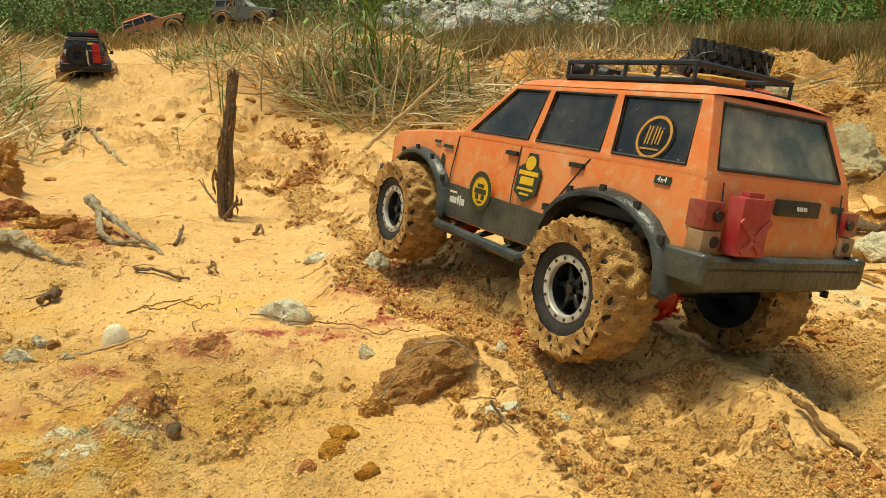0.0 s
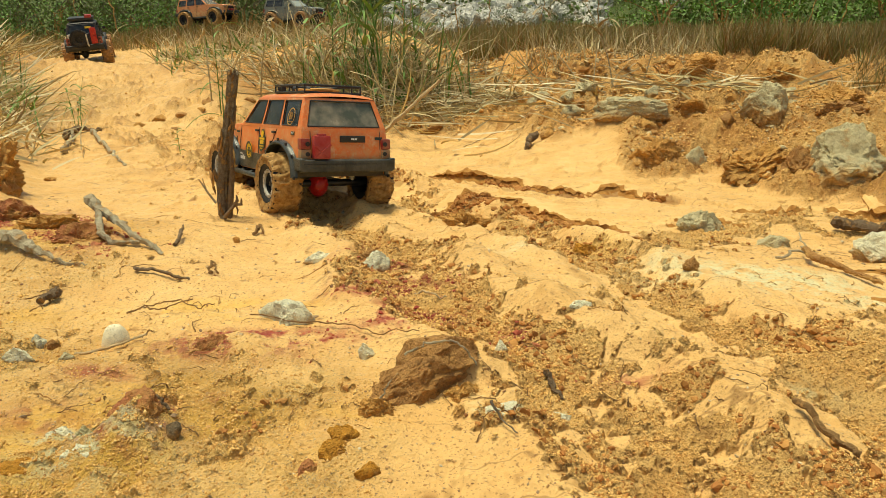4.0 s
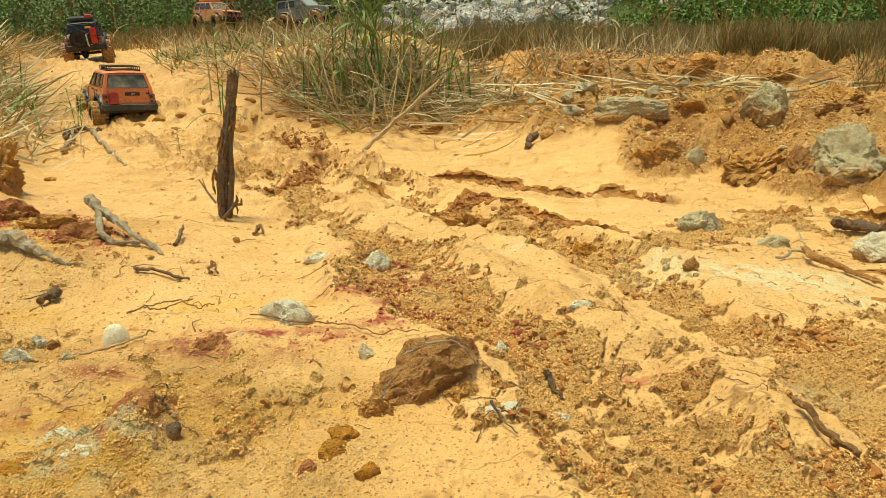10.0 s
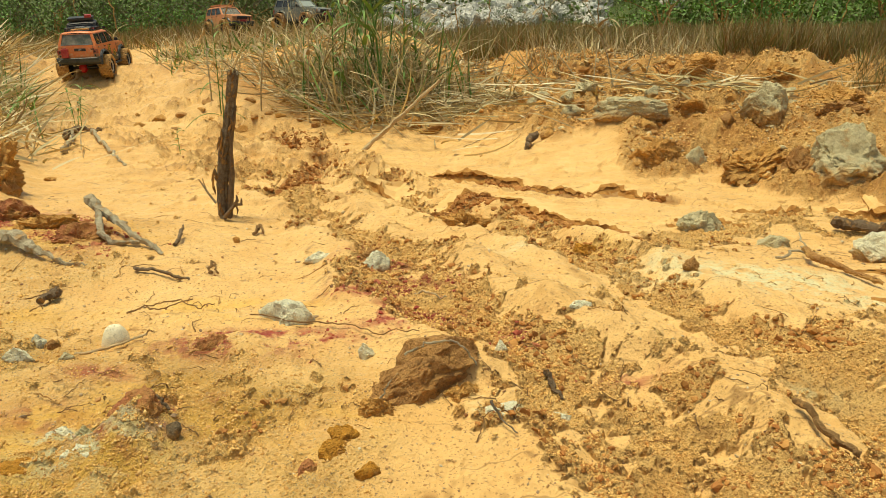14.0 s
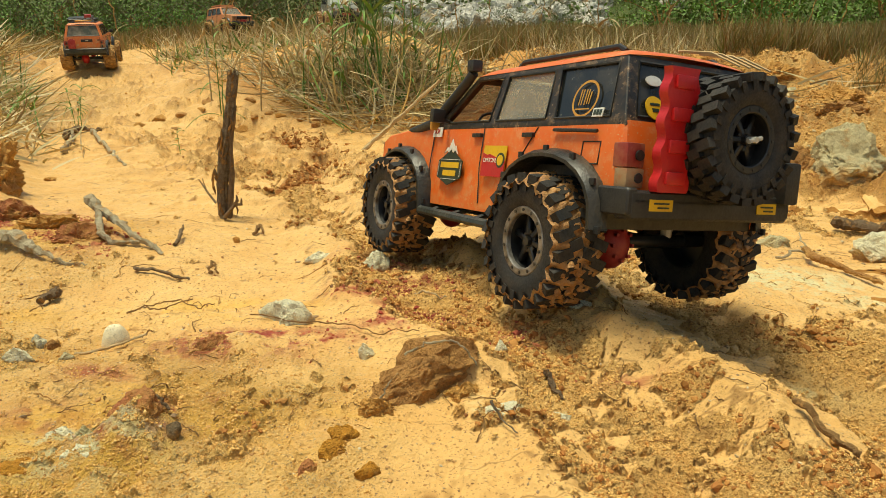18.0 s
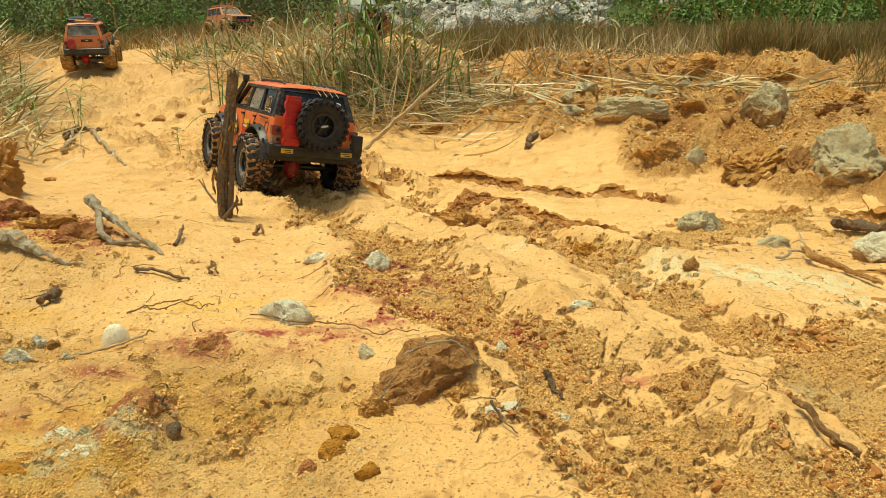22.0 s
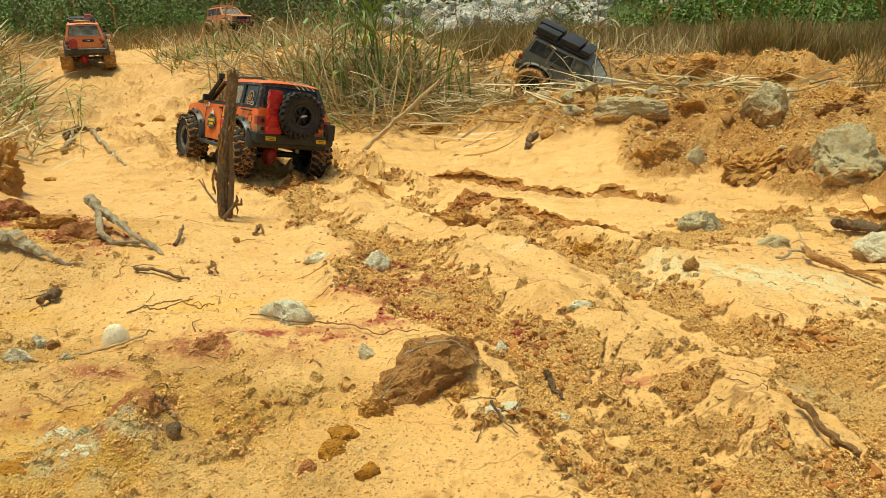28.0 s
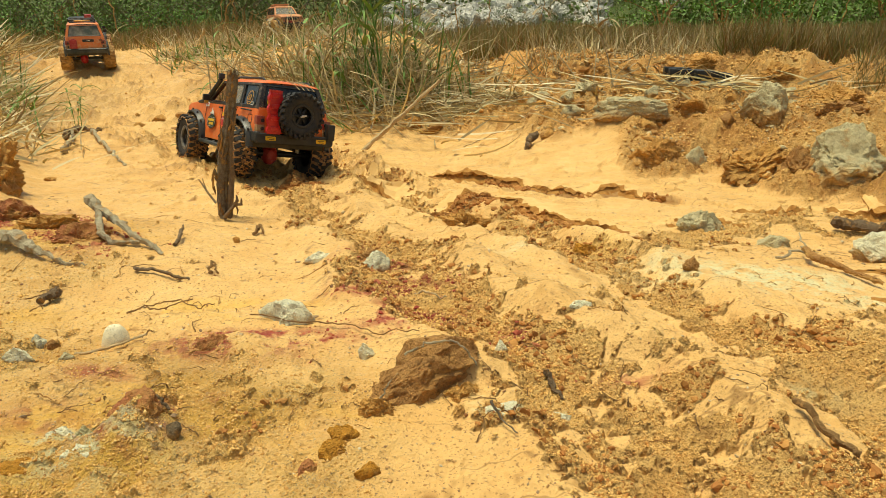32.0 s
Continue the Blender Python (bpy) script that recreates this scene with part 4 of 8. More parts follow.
def nose(car, bumper_mat, lamps=LAMP_CLEAR, guard=True):
    bm = bmesh.new()
    box(bm, (0.3885, 0, 0.089), (0.006, 0.075, 0.022), 0.001)
    g = part("grille", bm, BLACK, car)
    bm = bmesh.new()
    for k in range(7):
        box(bm, (0.392, -0.03 + 0.01 * k, 0.089), (0.003, 0.0035, 0.02), 0.0005)
    part("grille_bars", bm, TRIM, g)
    for s in (1, -1):
        bm = bmesh.new()
        box(bm, (0.3875, s * 0.0535, 0.090), (0.006, 0.026, 0.018), 0.002)
        part("headlamp", bm, lamps, car)
        bm = bmesh.new()
        box(bm, (0.386, s * 0.0725, 0.090), (0.008, 0.009, 0.018), 0.002)
        part("side_lamp", bm, LAMP_AMBER, car)
    bm = bmesh.new()
    box(bm, (0.398, 0, 0.052), (0.020, 0.17, 0.020), 0.004)
    b = part("front_bumper", bm, bumper_mat, car)
    if guard:
        bm = bmesh.new()
        tube(bm, [(0.402, 0.05, 0.06), (0.410, 0.046, 0.092), (0.410, -0.046, 0.092), (0.402, -0.05, 0.06)], 0.0035, 7)
        tube(bm, [(0.406, 0.02, 0.06), (0.409, 0.02, 0.092)], 0.003, 6)
        tube(bm, [(0.406, -0.02, 0.06), (0.409, -0.02, 0.092)], 0.003, 6)
        part("bull_bar", bm, STEEL, b)
        bm = bmesh.new()
        box(bm, (0.405, 0, 0.066), (0.016, 0.05, 0.014), 0.003)
        part("winch", bm, RED_DUSTY, b)


def snorkel(car, s=1):
    bm = bmesh.new()
    tube(bm, [(0.300, s * 0.076, 0.112), (0.262, s * 0.080, 0.116), (0.232, s * 0.083, 0.120), (0.214, s * 0.0835, 0.128), (0.168, s * 0.0765, 0.164), (0.158, s * 0.0745, 0.174)], [0.0055, 0.006, 0.006, 0.006, 0.0055, 0.0055], 10)
    sn = part("snorkel", bm, BLACK, car)
    bm = bmesh.new()
    box(bm, (0.157, s * 0.0745, 0.181), (0.014, 0.013, 0.013), 0.004)
    part("snorkel_head", bm, BLACK, sn)


def mirror(car, s, mat=BLACK):
    bm = bmesh.new()
    tube(bm, [(0.190, s * 0.080, 0.120), (0.190, s * 0.094, 0.124)], 0.002, 6)
    box(bm, (0.190, s * 0.099, 0.127), (0.009, 0.016, 0.015), 0.003)
    part("door_mirror", bm, mat, car)


def four_wheels(car, kind, droop=(0.012, 0.012, 0.016, 0.016)):
    out = []
    for (x, s), d in zip(((REAR, 1), (REAR, -1), (FRONT, 1), (FRONT, -1)), droop):
        m = Matrix.Translation((x, s * TRACK, d)) @ (Matrix.Identity(4) if s > 0 else Matrix.Rotation(math.pi, 4, "Z"))
        out.append((put_wheel(car, kind, m), x, s, d))
    return out


def jerrycan(car, m, mat):
    bm = bmesh.new()
    box(bm, (0, 0, 0), (0.013, 0.031, 0.040), 0.0035)
    j = part("jerrycan", bm, mat, car, "red plastic jerrycan", m=m)
    bm = bmesh.new()
    for a in (0.72, -0.72):
        box(bm, (-0.007, 0, -0.004), (0.002, 0.034, 0.004), 0.0008, Matrix.Translation((0, 0, -0.003)) @ Matrix.Rotation(a, 4, "X"))
    box(bm, (0, 0.0, 0.0215), (0.006, 0.016, 0.004), 0.001)
    part("jerrycan_ribs", bm, mat, j)
    return j


def recovery_board(car, m, mat):
    bm = bmesh.new()
    ring = []
    for k in range(33):
        z = -0.047 + 0.094 * k / 32
        ring.append((0.0150 + 0.0016 * math.copysign(abs(math.sin(k * math.pi / 4)) ** 0.4, math.sin(k * math.pi / 4)), z))
    out = [(w, z) for w, z in ring] + [(-w, z) for w, z in ring[::-1]]
    a = [bm.verts.new((-0.0045, y, z)) for y, z in out]
    b = [bm.verts.new((0.0045, y, z)) for y, z in out]
    for i in range(len(out)):
        j = (i + 1) % len(out)
        bm.faces.new((a[i], a[j], b[j], b[i]))
    n = len(ring)
    for v, flip in ((a, 1), (b, -1)):
        for i in range(n - 1):
            bm.faces.new((v[i], v[2 * n - 1 - i], v[2 * n - 2 - i], v[i + 1])[::flip])
    bmesh.ops.recalc_face_normals(bm, faces=bm.faces)
    for k in range(4):
        box(bm, (-0.0052, 0, -0.036 + 0.024 * k), (0.004, 0.020, 0.010), 0.0018)
    return part("recovery_board", bm, mat, car, "bright red plastic recovery board", m=m)


def roof_basket(car, z=0.180, up=0.013):
    """Tube basket with cross bars and a row of spot lamps."""
    x0, x1, w = -0.046, 0.098, 0.056
    bm = bmesh.new()
    for zz, r in ((z, 0.0024), (z + up, 0.0022)):
        tube(bm, [(x0, w, zz), (x1, w, zz), (x1 + 0.004, w - 0.006, zz), (x1 + 0.004, -w + 0.006, zz), (x1, -w, zz), (x0, -w, zz)], r, 6, True)
    rack = part("roof_rack", bm, STEEL, car, "black tube roof rack with spot lamps")
    for x in (x0, x0 + 0.036, x0 + 0.072, x0 + 0.108, x1):
        for s in (1, -1):
            bm = bmesh.new()
            tube(bm, [(x, s * w, z), (x, s * w, z + up)], 0.0017, 6)
            part("rack_upright", bm, STEEL, rack)
    for k in range(8):
        x = x0 + 0.012 + k * 0.017
        bm = bmesh.new()
        box(bm, (x, 0, z), (0.005, 2 * w, 0.002), 0.0004)
        part("rack_slat", bm, STEEL, rack)
    for x in (x0 + 0.02, x1 - 0.02):
        for s in (1, -1):
            bm = bmesh.new()
            box(bm, (x, s * 0.052, z - 0.005), (0.007, 0.005, 0.012), 0.001)
            part("rack_foot", bm, BLACK, rack)
    for k in range(4):
        y = -0.042 + 0.028 * k
        bm = bmesh.new()
        tube(bm, [(x1 - 0.008, y, z + 0.008), (x1 + 0.004, y, z + 0.008)], [0.005, 0.008], 14)
        sp = part("spot_lamp", bm, BLACK, rack)
        bm = bmesh.new()
        tube(bm, [(x1 + 0.004, y, z + 0.008), (x1 + 0.0055, y, z + 0.008)], 0.0072, 14)
        part("lamp_lens", bm, LAMP_CLEAR, sp)
    return rack


def base_car(name, label, paint_mat, pillar_mat, roof_mat, panes, rear, wind, wheels, pumpkin=BLACK, droop=(0.012, 0.012, 0.016, 0.016), flares=TRIM, small=1.0):
    car = tagged(empty(name), label, "model car", "model off-road cars")
    body_shell(car, paint_mat)
    cabin(car, pillar_mat, roof_mat, panes, rear, wind)
    chassis(car, pumpkin)
    for cx in (REAR, FRONT):
        for s in (1, -1):
            flare(car, cx, s, FLARE if flares is BLACK else flares, 0.0145 if flares is BLACK else 0.011)
    side_common(car)
    slider(car, TRIM)
    wh = four_wheels(car, wheels, droop)
    for hub, *_ in wh:
        hub.scale = (small, 1.0, small)
    return car, wh


def rack_wagon():
    """Faded orange station wagon with the roof basket."""
    car, wh = base_car("orange_model_wagon", "faded orange scale model off-road wagon caked with mud", ORANGE, ORANGE, ORANGE, (TINT, TINT, TINT), SMOKE, TINT, "caked", RED_PLASTIC, (0.014, 0.014, 0.021, 0.019), small=0.86)
    tail_common(car, (LAMP_RED, LAMP_AMBER))
    nose(car, TRIM)
    roof_basket(car)
    for s in (1, -1):
        bm = bmesh.new()
        slab(bm, [(0.056, s * 0.0893, 0.030), (0.222, s * 0.0893, 0.030), (0.222, s * 0.0893, 0.064), (0.056, s * 0.0893, 0.060)][:: s], 0.002)
        part("sill_cladding", bm, TRIM, car, "dark grey lower door cladding", 0)
        mirror(car, s) if s < 0 else None
        round_window_sign(car, s)
        d = plate("round_sticker", car, YELLOW, disc(0.0185), on_side(0.158, 0.064, s, 0.0022), label="round yellow and black sticker")
        ring_plate("sticker_ring", d, GREEN_STICKER, 0.0195, 0.0052, Matrix.Translation((0, 0, 0.001)))
        bars("sticker_bars", d, GREEN_STICKER, [(0, 0, 0.020, 0.005), (0, 0.0055, 0.011, 0.0035), (-0.005, -0.0055, 0.005, 0.005), (0.005, -0.0055, 0.005, 0.005), (0, -0.0105, 0.008, 0.002)], Matrix.Identity(4))
        b = plate("shield_sticker", car, GREEN_STICKER, [(-0.017, 0.007), (-0.016, -0.015), (0, -0.023), (0.016, -0.015), (0.017, 0.007), (0.009, 0.011), (0.006, 0.021), (-0.006, 0.021), (-0.009, 0.011)], on_side(0.090, 0.088, s), label="black and gold shield sticker")
        plate("shield_cap", b, YELLOW, disc(0.0065, 14, 1.1), Matrix.Translation((0, 0.012, 0.0006)))
        bars("sticker_bars", b, YELLOW, [(0, 0.003, 0.028, 0.004), (0, -0.004, 0.020, 0.007), (0, -0.0115, 0.024, 0.0022), (0, -0.016, 0.014, 0.0018)], Matrix.Identity(4))
        bars("maker_plate_bars", car, WHITE, [(-0.0135, 0.0, 0.0022, 0.006), (-0.009, 0.0, 0.005, 0.0065), (-0.0035, 0, 0.004, 0.0065), (0.0015, 0.001, 0.003, 0.009), (0.0055, 0.001, 0.002, 0.010), (0.0105, 0, 0.006, 0.0065), (-0.009, 0.008, 0.014, 0.002)], on_side(0.198, 0.048, s, 0.0020))
        bars("wing_badge", car, TRIM, [(0, 0, 0.014, 0.0035)], on_side(0.262, 0.103, s))
        bars("wing_badge", car, GREEN_STICKER, [(0, 0, 0.020, 0.0038)], on_side(0.238, 0.100, s))
        bars("door_decal", car, GREEN_STICKER, [(-0.002, 0, 0.003, 0.012), (0.002, -0.002, 0.003, 0.012), (0, -0.007, 0.012, 0.003)], on_side(0.243, 0.086, s))
        pl = plate("drive_badge", car, GREEN_STICKER, rect(0.015, 0.006), on_side(-0.062, 0.107, s))
        words("4x4", 0.006, pl, WHITE, Matrix.Translation((0, 0, 0.0011)), "badge_lettering")
    bm = bmesh.new()
    box(bm, (-0.1035, -0.012, 0.099), (0.004, 0.050, 0.012), 0.0015)
    h = part("tailgate_handle", bm, BLACK, car, "black tailgate handle bar")
    bars("maker_bars", h, WHITE, [(-0.004, 0, 0.002, 0.003), (0, 0, 0.004, 0.003), (0.005, 0, 0.004, 0.003)], Matrix.Translation((-0.1055, -0.012, 0.099)) @ on_tail(0, 0.09).to_3x3().to_4x4())
    bars("model_badge", car, GREEN_STICKER, [(0, 0, 0.015, 0.005)], on_tail(-0.066, 0.100))
    bm = bmesh.new()
    tube(bm, [(-0.1035, 0.066, 0.068), (-0.1035, -0.070, 0.068)], 0.0007, 4)
    tube(bm, [(-0.100, 0.069, 0.112), (-0.1048, 0.068, 0.066)], 0.0007, 4)
    tube(bm, [(-0.100, -0.069, 0.112), (-0.1048, -0.068, 0.066)], 0.0007, 4)
    part("tailgate_gap", bm, BLACK, car)
    jerrycan(car, Matrix.Translation((-0.1125, 0.053, 0.085)), RED_DUSTY)
    bm = bmesh.new()
    pts = [(-0.045 + 0.10 * k / 10, -0.035 + 0.07 * (0.5 + 0.5 * math.sin(k * 0.9)), 0.1855) for k in range(11)]
    tube(bm, pts, 0.003, 6)
    part("tow_strap", bm, GOLD, car, "yellow strap coiled in the roof rack")
    return car, wh


def spare_wagon():
    """Orange wagon with black window surrounds, spare wheel and recovery board on the tail."""
    car, wh = base_car("orange_black_model_wagon", "bright orange and black scale model wagon with rear spare wheel", ORANGE_CLEAN, BLACK_PAINT, ORANGE_CLEAN, (TINT, HAZY, None), TINT, HAZY, "brown", RED_DUSTY, (0.012, 0.014, 0.019, 0.020), BLACK)
    tail_common(car, (LAMP_RED, LAMP_AMBER), BLACK)
    nose(car, BLACK)
    snorkel(car)
    mirror(car, 1)
    mirror(car, -1)
    for s in (1, -1):
        bm = bmesh.new()
        tube(bm, [(-0.058, s * 0.055, 0.1765), (-0.05, s * 0.055, 0.1810), (0.09, s * 0.055, 0.1810), (0.098, s * 0.055, 0.1765)], 0.0026, 7)
        part("roof_rail", bm, BLACK, car)
    bm = bmesh.new()
    box(bm, (-0.122, 0.002, 0.082), (0.018, 0.012, 0.030), 0.002)
    box(bm, (-0.113, 0.0, 0.085), (0.012, 0.09, 0.010), 0.002)
    part("spare_carrier", bm, BLACK, car)
    sp = put_wheel(car, "spare", Matrix.Translation((-0.128, 0.000, 0.107)) @ Matrix.Rotation(math.pi / 2, 4, "Z") @ Matrix.Scale(0.86, 4), "spare_wheel")
    bm = bmesh.new()
    tube(bm, [(0, 0.010, 0), (0, 0.026, 0)], 0.003, 6)
    tube(bm, [(-0.008, 0.024, 0.002), (0.008, 0.024, -0.002)], 0.0022, 6)
    part("wing_nut", bm, RING_GREY, sp)
    recovery_board(car, Matrix.Translation((-0.121, 0.056, 0.110)) @ Matrix.Rotation(-0.03, 4, "Y"), RED_PLASTIC)
    bm = bmesh.new()
    box(bm, (-0.116, -0.084, 0.075), (0.018, 0.018, 0.036), 0.003)
    part("corner_pod", bm, BLACK, car)
    bm = bmesh.new()
    for k in range(4):
        y = 0.012 - 0.012 * k
        tube(bm, [(-0.074, y, 0.180), (-0.105, y - 0.004, 0.176), (-0.132, y - 0.006, 0.163)], 0.0009, 5)
    part("tie_cords", bm, TAN, car)
    for y in (0.060, -0.062):
        s = plate("bumper_sticker", car, YELLOW, rect(0.024, 0.009), Matrix.Translation((-0.1176, y, 0.0525)) @ on_tail(0, 0.06).to_3x3().to_4x4(), label="yellow sticker on the bumper")
        bars("sticker_bars", s, GREEN_STICKER, [(0, 0.0015, 0.016, 0.0014), (0.002, -0.0018, 0.012, 0.0014)], Matrix.Identity(4))
    plate("oval_sticker", car, WHITE, disc(0.0045, 18, 1.9), on_tail(0.049, 0.150, 0.0012))
    plate("oval_sticker", car, WHITE, disc(0.0045, 18, 1.7), on_tail(-0.047, 0.148, 0.0012))
    d = plate("round_sticker", car, YELLOW, disc(0.010), on_tail(0.052, 0.128, 0.0012))
    bars("sticker_bars", d, GREEN_STICKER, [(0, 0.003, 0.010, 0.002), (0, -0.002, 0.007, 0.003)], Matrix.Identity(4))
    plate("small_plate", car, WHITE, rect(0.010, 0.008), on_tail(-0.064, 0.124, 0.0012))
    for s in (1, -1):
        round_window_sign(car, s)
        a = plate("small_window_sticker", car, WHITE, rect(0.013, 0.0075), on_side(-0.062, 0.1235, s, 0.0008))
        bars("sticker_bars", a, GREEN_STICKER, [(-0.0036, 0, 0.0028, 0.0045), (0, 0, 0.0028, 0.0045), (0.0036, 0, 0.0028, 0.0045)], Matrix.Identity(4))
        hexa = [(-0.027, 0.003), (-0.027, -0.015), (0, -0.024), (0.027, -0.015), (0.027, 0.003), (0.012, 0.010), (0.0, 0.020), (-0.012, 0.010)]
        t = plate("mountain_sticker", car, GREEN_STICKER, hexa, on_side(0.172, 0.075, s), label="dark green mountain emblem sticker")
        plate("snow_peaks", t, WHITE, [(-0.015, 0.011), (-0.009, 0.018), (-0.006, 0.016), (0.0, 0.027), (0.006, 0.019), (0.009, 0.020), (0.015, 0.011), (0.009, 0.015), (0.005, 0.012), (0, 0.016), (-0.005, 0.012), (-0.009, 0.014)], Matrix.Translation((0, 0, 0.0004)))
        bars("emblem_bars", t, YELLOW, [(0, -0.0015, 0.041, 0.0062), (0.001, -0.0105, 0.029, 0.0062)], Matrix.Identity(4))
        bars("emblem_frame", t, WHITE, [(0, 0.0045, 0.046, 0.0006), (0, -0.0170, 0.036, 0.0006), (-0.025, -0.006, 0.0006, 0.016), (0.025, -0.006, 0.0006, 0.016)], Matrix.Identity(4))
        f = plate("door_sticker", car, YELLOW, rect(0.042, 0.031), on_side(0.083, 0.080, s), label="red and yellow sticker on the rear door")
        plate("red_field", f, RED_STICKER, [(-0.021, -0.0155), (0.021, -0.0155), (0.021, 0.001), (0.012, 0.002), (0.004, 0.004), (-0.008, 0.007), (-0.013, 0.006), (-0.021, 0.008)], Matrix.Translation((0, 0, 0.0004)))
        words("OFFICIAL", 0.0062, f, WHITE, Matrix.Translation((-0.0065, 0.0005, 0.0014)), "sticker_lettering")
        r_ = plate("sticker_seal", f, GREEN_STICKER, disc(0.0075), Matrix.Translation((0.0125, 0.001, 0.0006)))
        plate("seal_centre", r_, YELLOW, disc(0.0052), Matrix.Translation((0, 0, 0.0003)))
        pl = plate("wing_sticker", car, WHITE, rect(0.022, 0.011), on_side(0.213, 0.110, s))
        words("IOF", 0.008, pl, RED_STICKER, Matrix.Translation((0, 0.0008, 0.0011)), "sticker_lettering")
        bm = bmesh.new()
        q = [(-0.072, 0.082), (-0.050, 0.082), (-0.050, 0.100), (-0.072, 0.100)]
        tube(bm, [(x, s * (side_y(z) + 0.0002), z) for x, z in q], 0.0008, 4, True)
        part("fuel_flap", bm, BLACK, car)
        bm = bmesh.new()
        tube(bm, [(-0.01, s * (side_y(0.11) + 0.003), 0.110), (-0.068, s * (side_y(0.11) + 0.003), 0.1085)], 0.0016, 6)
        part("strapped_rod", bm, BLACK, car)
        bm = bmesh.new()
        box(bm, (0.218, s * 0.087, 0.121), (0.006, 0.012, 0.018), 0.003)
        part("wing_lamp", bm, GOLD, car)
    # driver doll, arms to the wheel
    bm = bmesh.new()
    for c, r, sc in (((0.108, 0.040, 0.112), 0.024, (0.7, 1.0, 1.1)), ((0.106, 0.040, 0.143), 0.012, (0.9, 0.85, 1.1))):
        q = bmesh.ops.create_uvsphere(bm, u_segments=12, v_segments=9, radius=r)["verts"]
        bmesh.ops.transform(bm, matrix=Matrix.Translation(c) @ Matrix.Diagonal((*sc, 1)), verts=q)
    tube(bm, [(0.108, 0.062, 0.122), (0.125, 0.069, 0.1175), (0.150, 0.064, 0.1205), (0.164, 0.058, 0.1215)], [0.007, 0.0055, 0.0045, 0.0035], 8)
    tube(bm, [(0.108, 0.020, 0.122), (0.13, 0.018, 0.115), (0.160, 0.026, 0.121)], [0.007, 0.0055, 0.004], 8)
    part("doll", bm, TAN, car, "seated driver doll in tan clothes")
    bm = bmesh.new()
    tube(bm, [(0.166 + 0.004 * math.cos(a), 0.042 + 0.017 * math.sin(a), 0.1215 + 0.012 * math.cos(a)) for a in (k * math.tau / 16 for k in range(16))], 0.0016, 6, True)
    part("steering_wheel", bm, BLACK, car)
    return car, wh


def netted_wagon():
    """Red-orange wagon with a spare tyre netted to the roof."""
    car, wh = base_car("red_orange_model_wagon", "red-orange scale model wagon with a netted spare tyre on the roof", ORANGE_RED, ORANGE_RED, ORANGE_RED, (TINT, SMOKE, TINT), SMOKE, SMOKE, "thick", BLACK, flares=BLACK)
    tail_common(car, (LAMP_RED, LAMP_AMBER), BLACK)
    nose(car, BLACK)
    snorkel(car)
    put_wheel(car, "spare", Matrix.Translation((-0.02, -0.01, 0.206)) @ Matrix.Rotation(math.pi / 2 + 0.15, 4, "X"), "roof_spare_wheel")
    bm = bmesh.new()
    q = bmesh.ops.create_uvsphere(bm, u_segments=20, v_segments=10, radius=0.055)["verts"]
    bmesh.ops.transform(bm, matrix=Matrix.Translation((0.075, 0, 0.196)) @ Matrix.Diagonal((0.95, 0.95, 0.34, 1)), verts=q)
    part("roof_bag", bm, BLACK, car, "black bag under a cargo net")
    bm = bmesh.new()
    for k in range(7):
        y = -0.05 + k * 0.0167
        tube(bm, [(x, y + 0.006 * math.sin(9 * x), 0.184 + 0.038 * max(0, 1 - ((x - 0.02) / 0.12) ** 4)) for x in [-0.09 + 0.025 * i for i in range(10)]], 0.0012, 5)
    for k in range(7):
        x = -0.07 + k * 0.03
        tube(bm, [(x, y, 0.182 + 0.040 * max(0, 1 - (y / 0.062) ** 4)) for y in [-0.06 + 0.012 * i for i in range(11)]], 0.0012, 5)
    part("cargo_net", bm, BLACK, car)
    recovery_board(car, Matrix.Translation((-0.118, 0.040, 0.100)), RED_PLASTIC)
    for s in (1, -1):
        t = plate("mountain_sticker", car, GREEN_STICKER, [(-0.018, 0.002), (-0.018, -0.008), (0.018, -0.008), (0.018, 0.002), (0.0, 0.014)], on_side(0.172, 0.072, s), label="dark green mountain emblem sticker")
        bars("emblem_bars", t, YELLOW, [(0, 0.0, 0.026, 0.003), (0, -0.005, 0.018, 0.003)], Matrix.Identity(4))
        plate("window_sticker", car, WHITE, rect(0.022, 0.012), on_side(0.055, 0.134, s, 0.0008))
        bars("wing_bars", car, BLACK, [(0, 0, 0.024, 0.006)], on_side(0.245, 0.108, s))
    plate("tail_sticker", car, YELLOW, rect(0.026, 0.016), on_tail(0.03, 0.145, 0.0012))
    plate("tail_sticker", car, WHITE, rect(0.022, 0.012), on_tail(-0.015, 0.135, 0.0012))
    plate("bumper_sticker", car, YELLOW, rect(0.022, 0.012), Matrix.Translation((-0.1176, 0.062, 0.053)) @ on_tail(0, 0.06).to_3x3().to_4x4())
    return car, wh


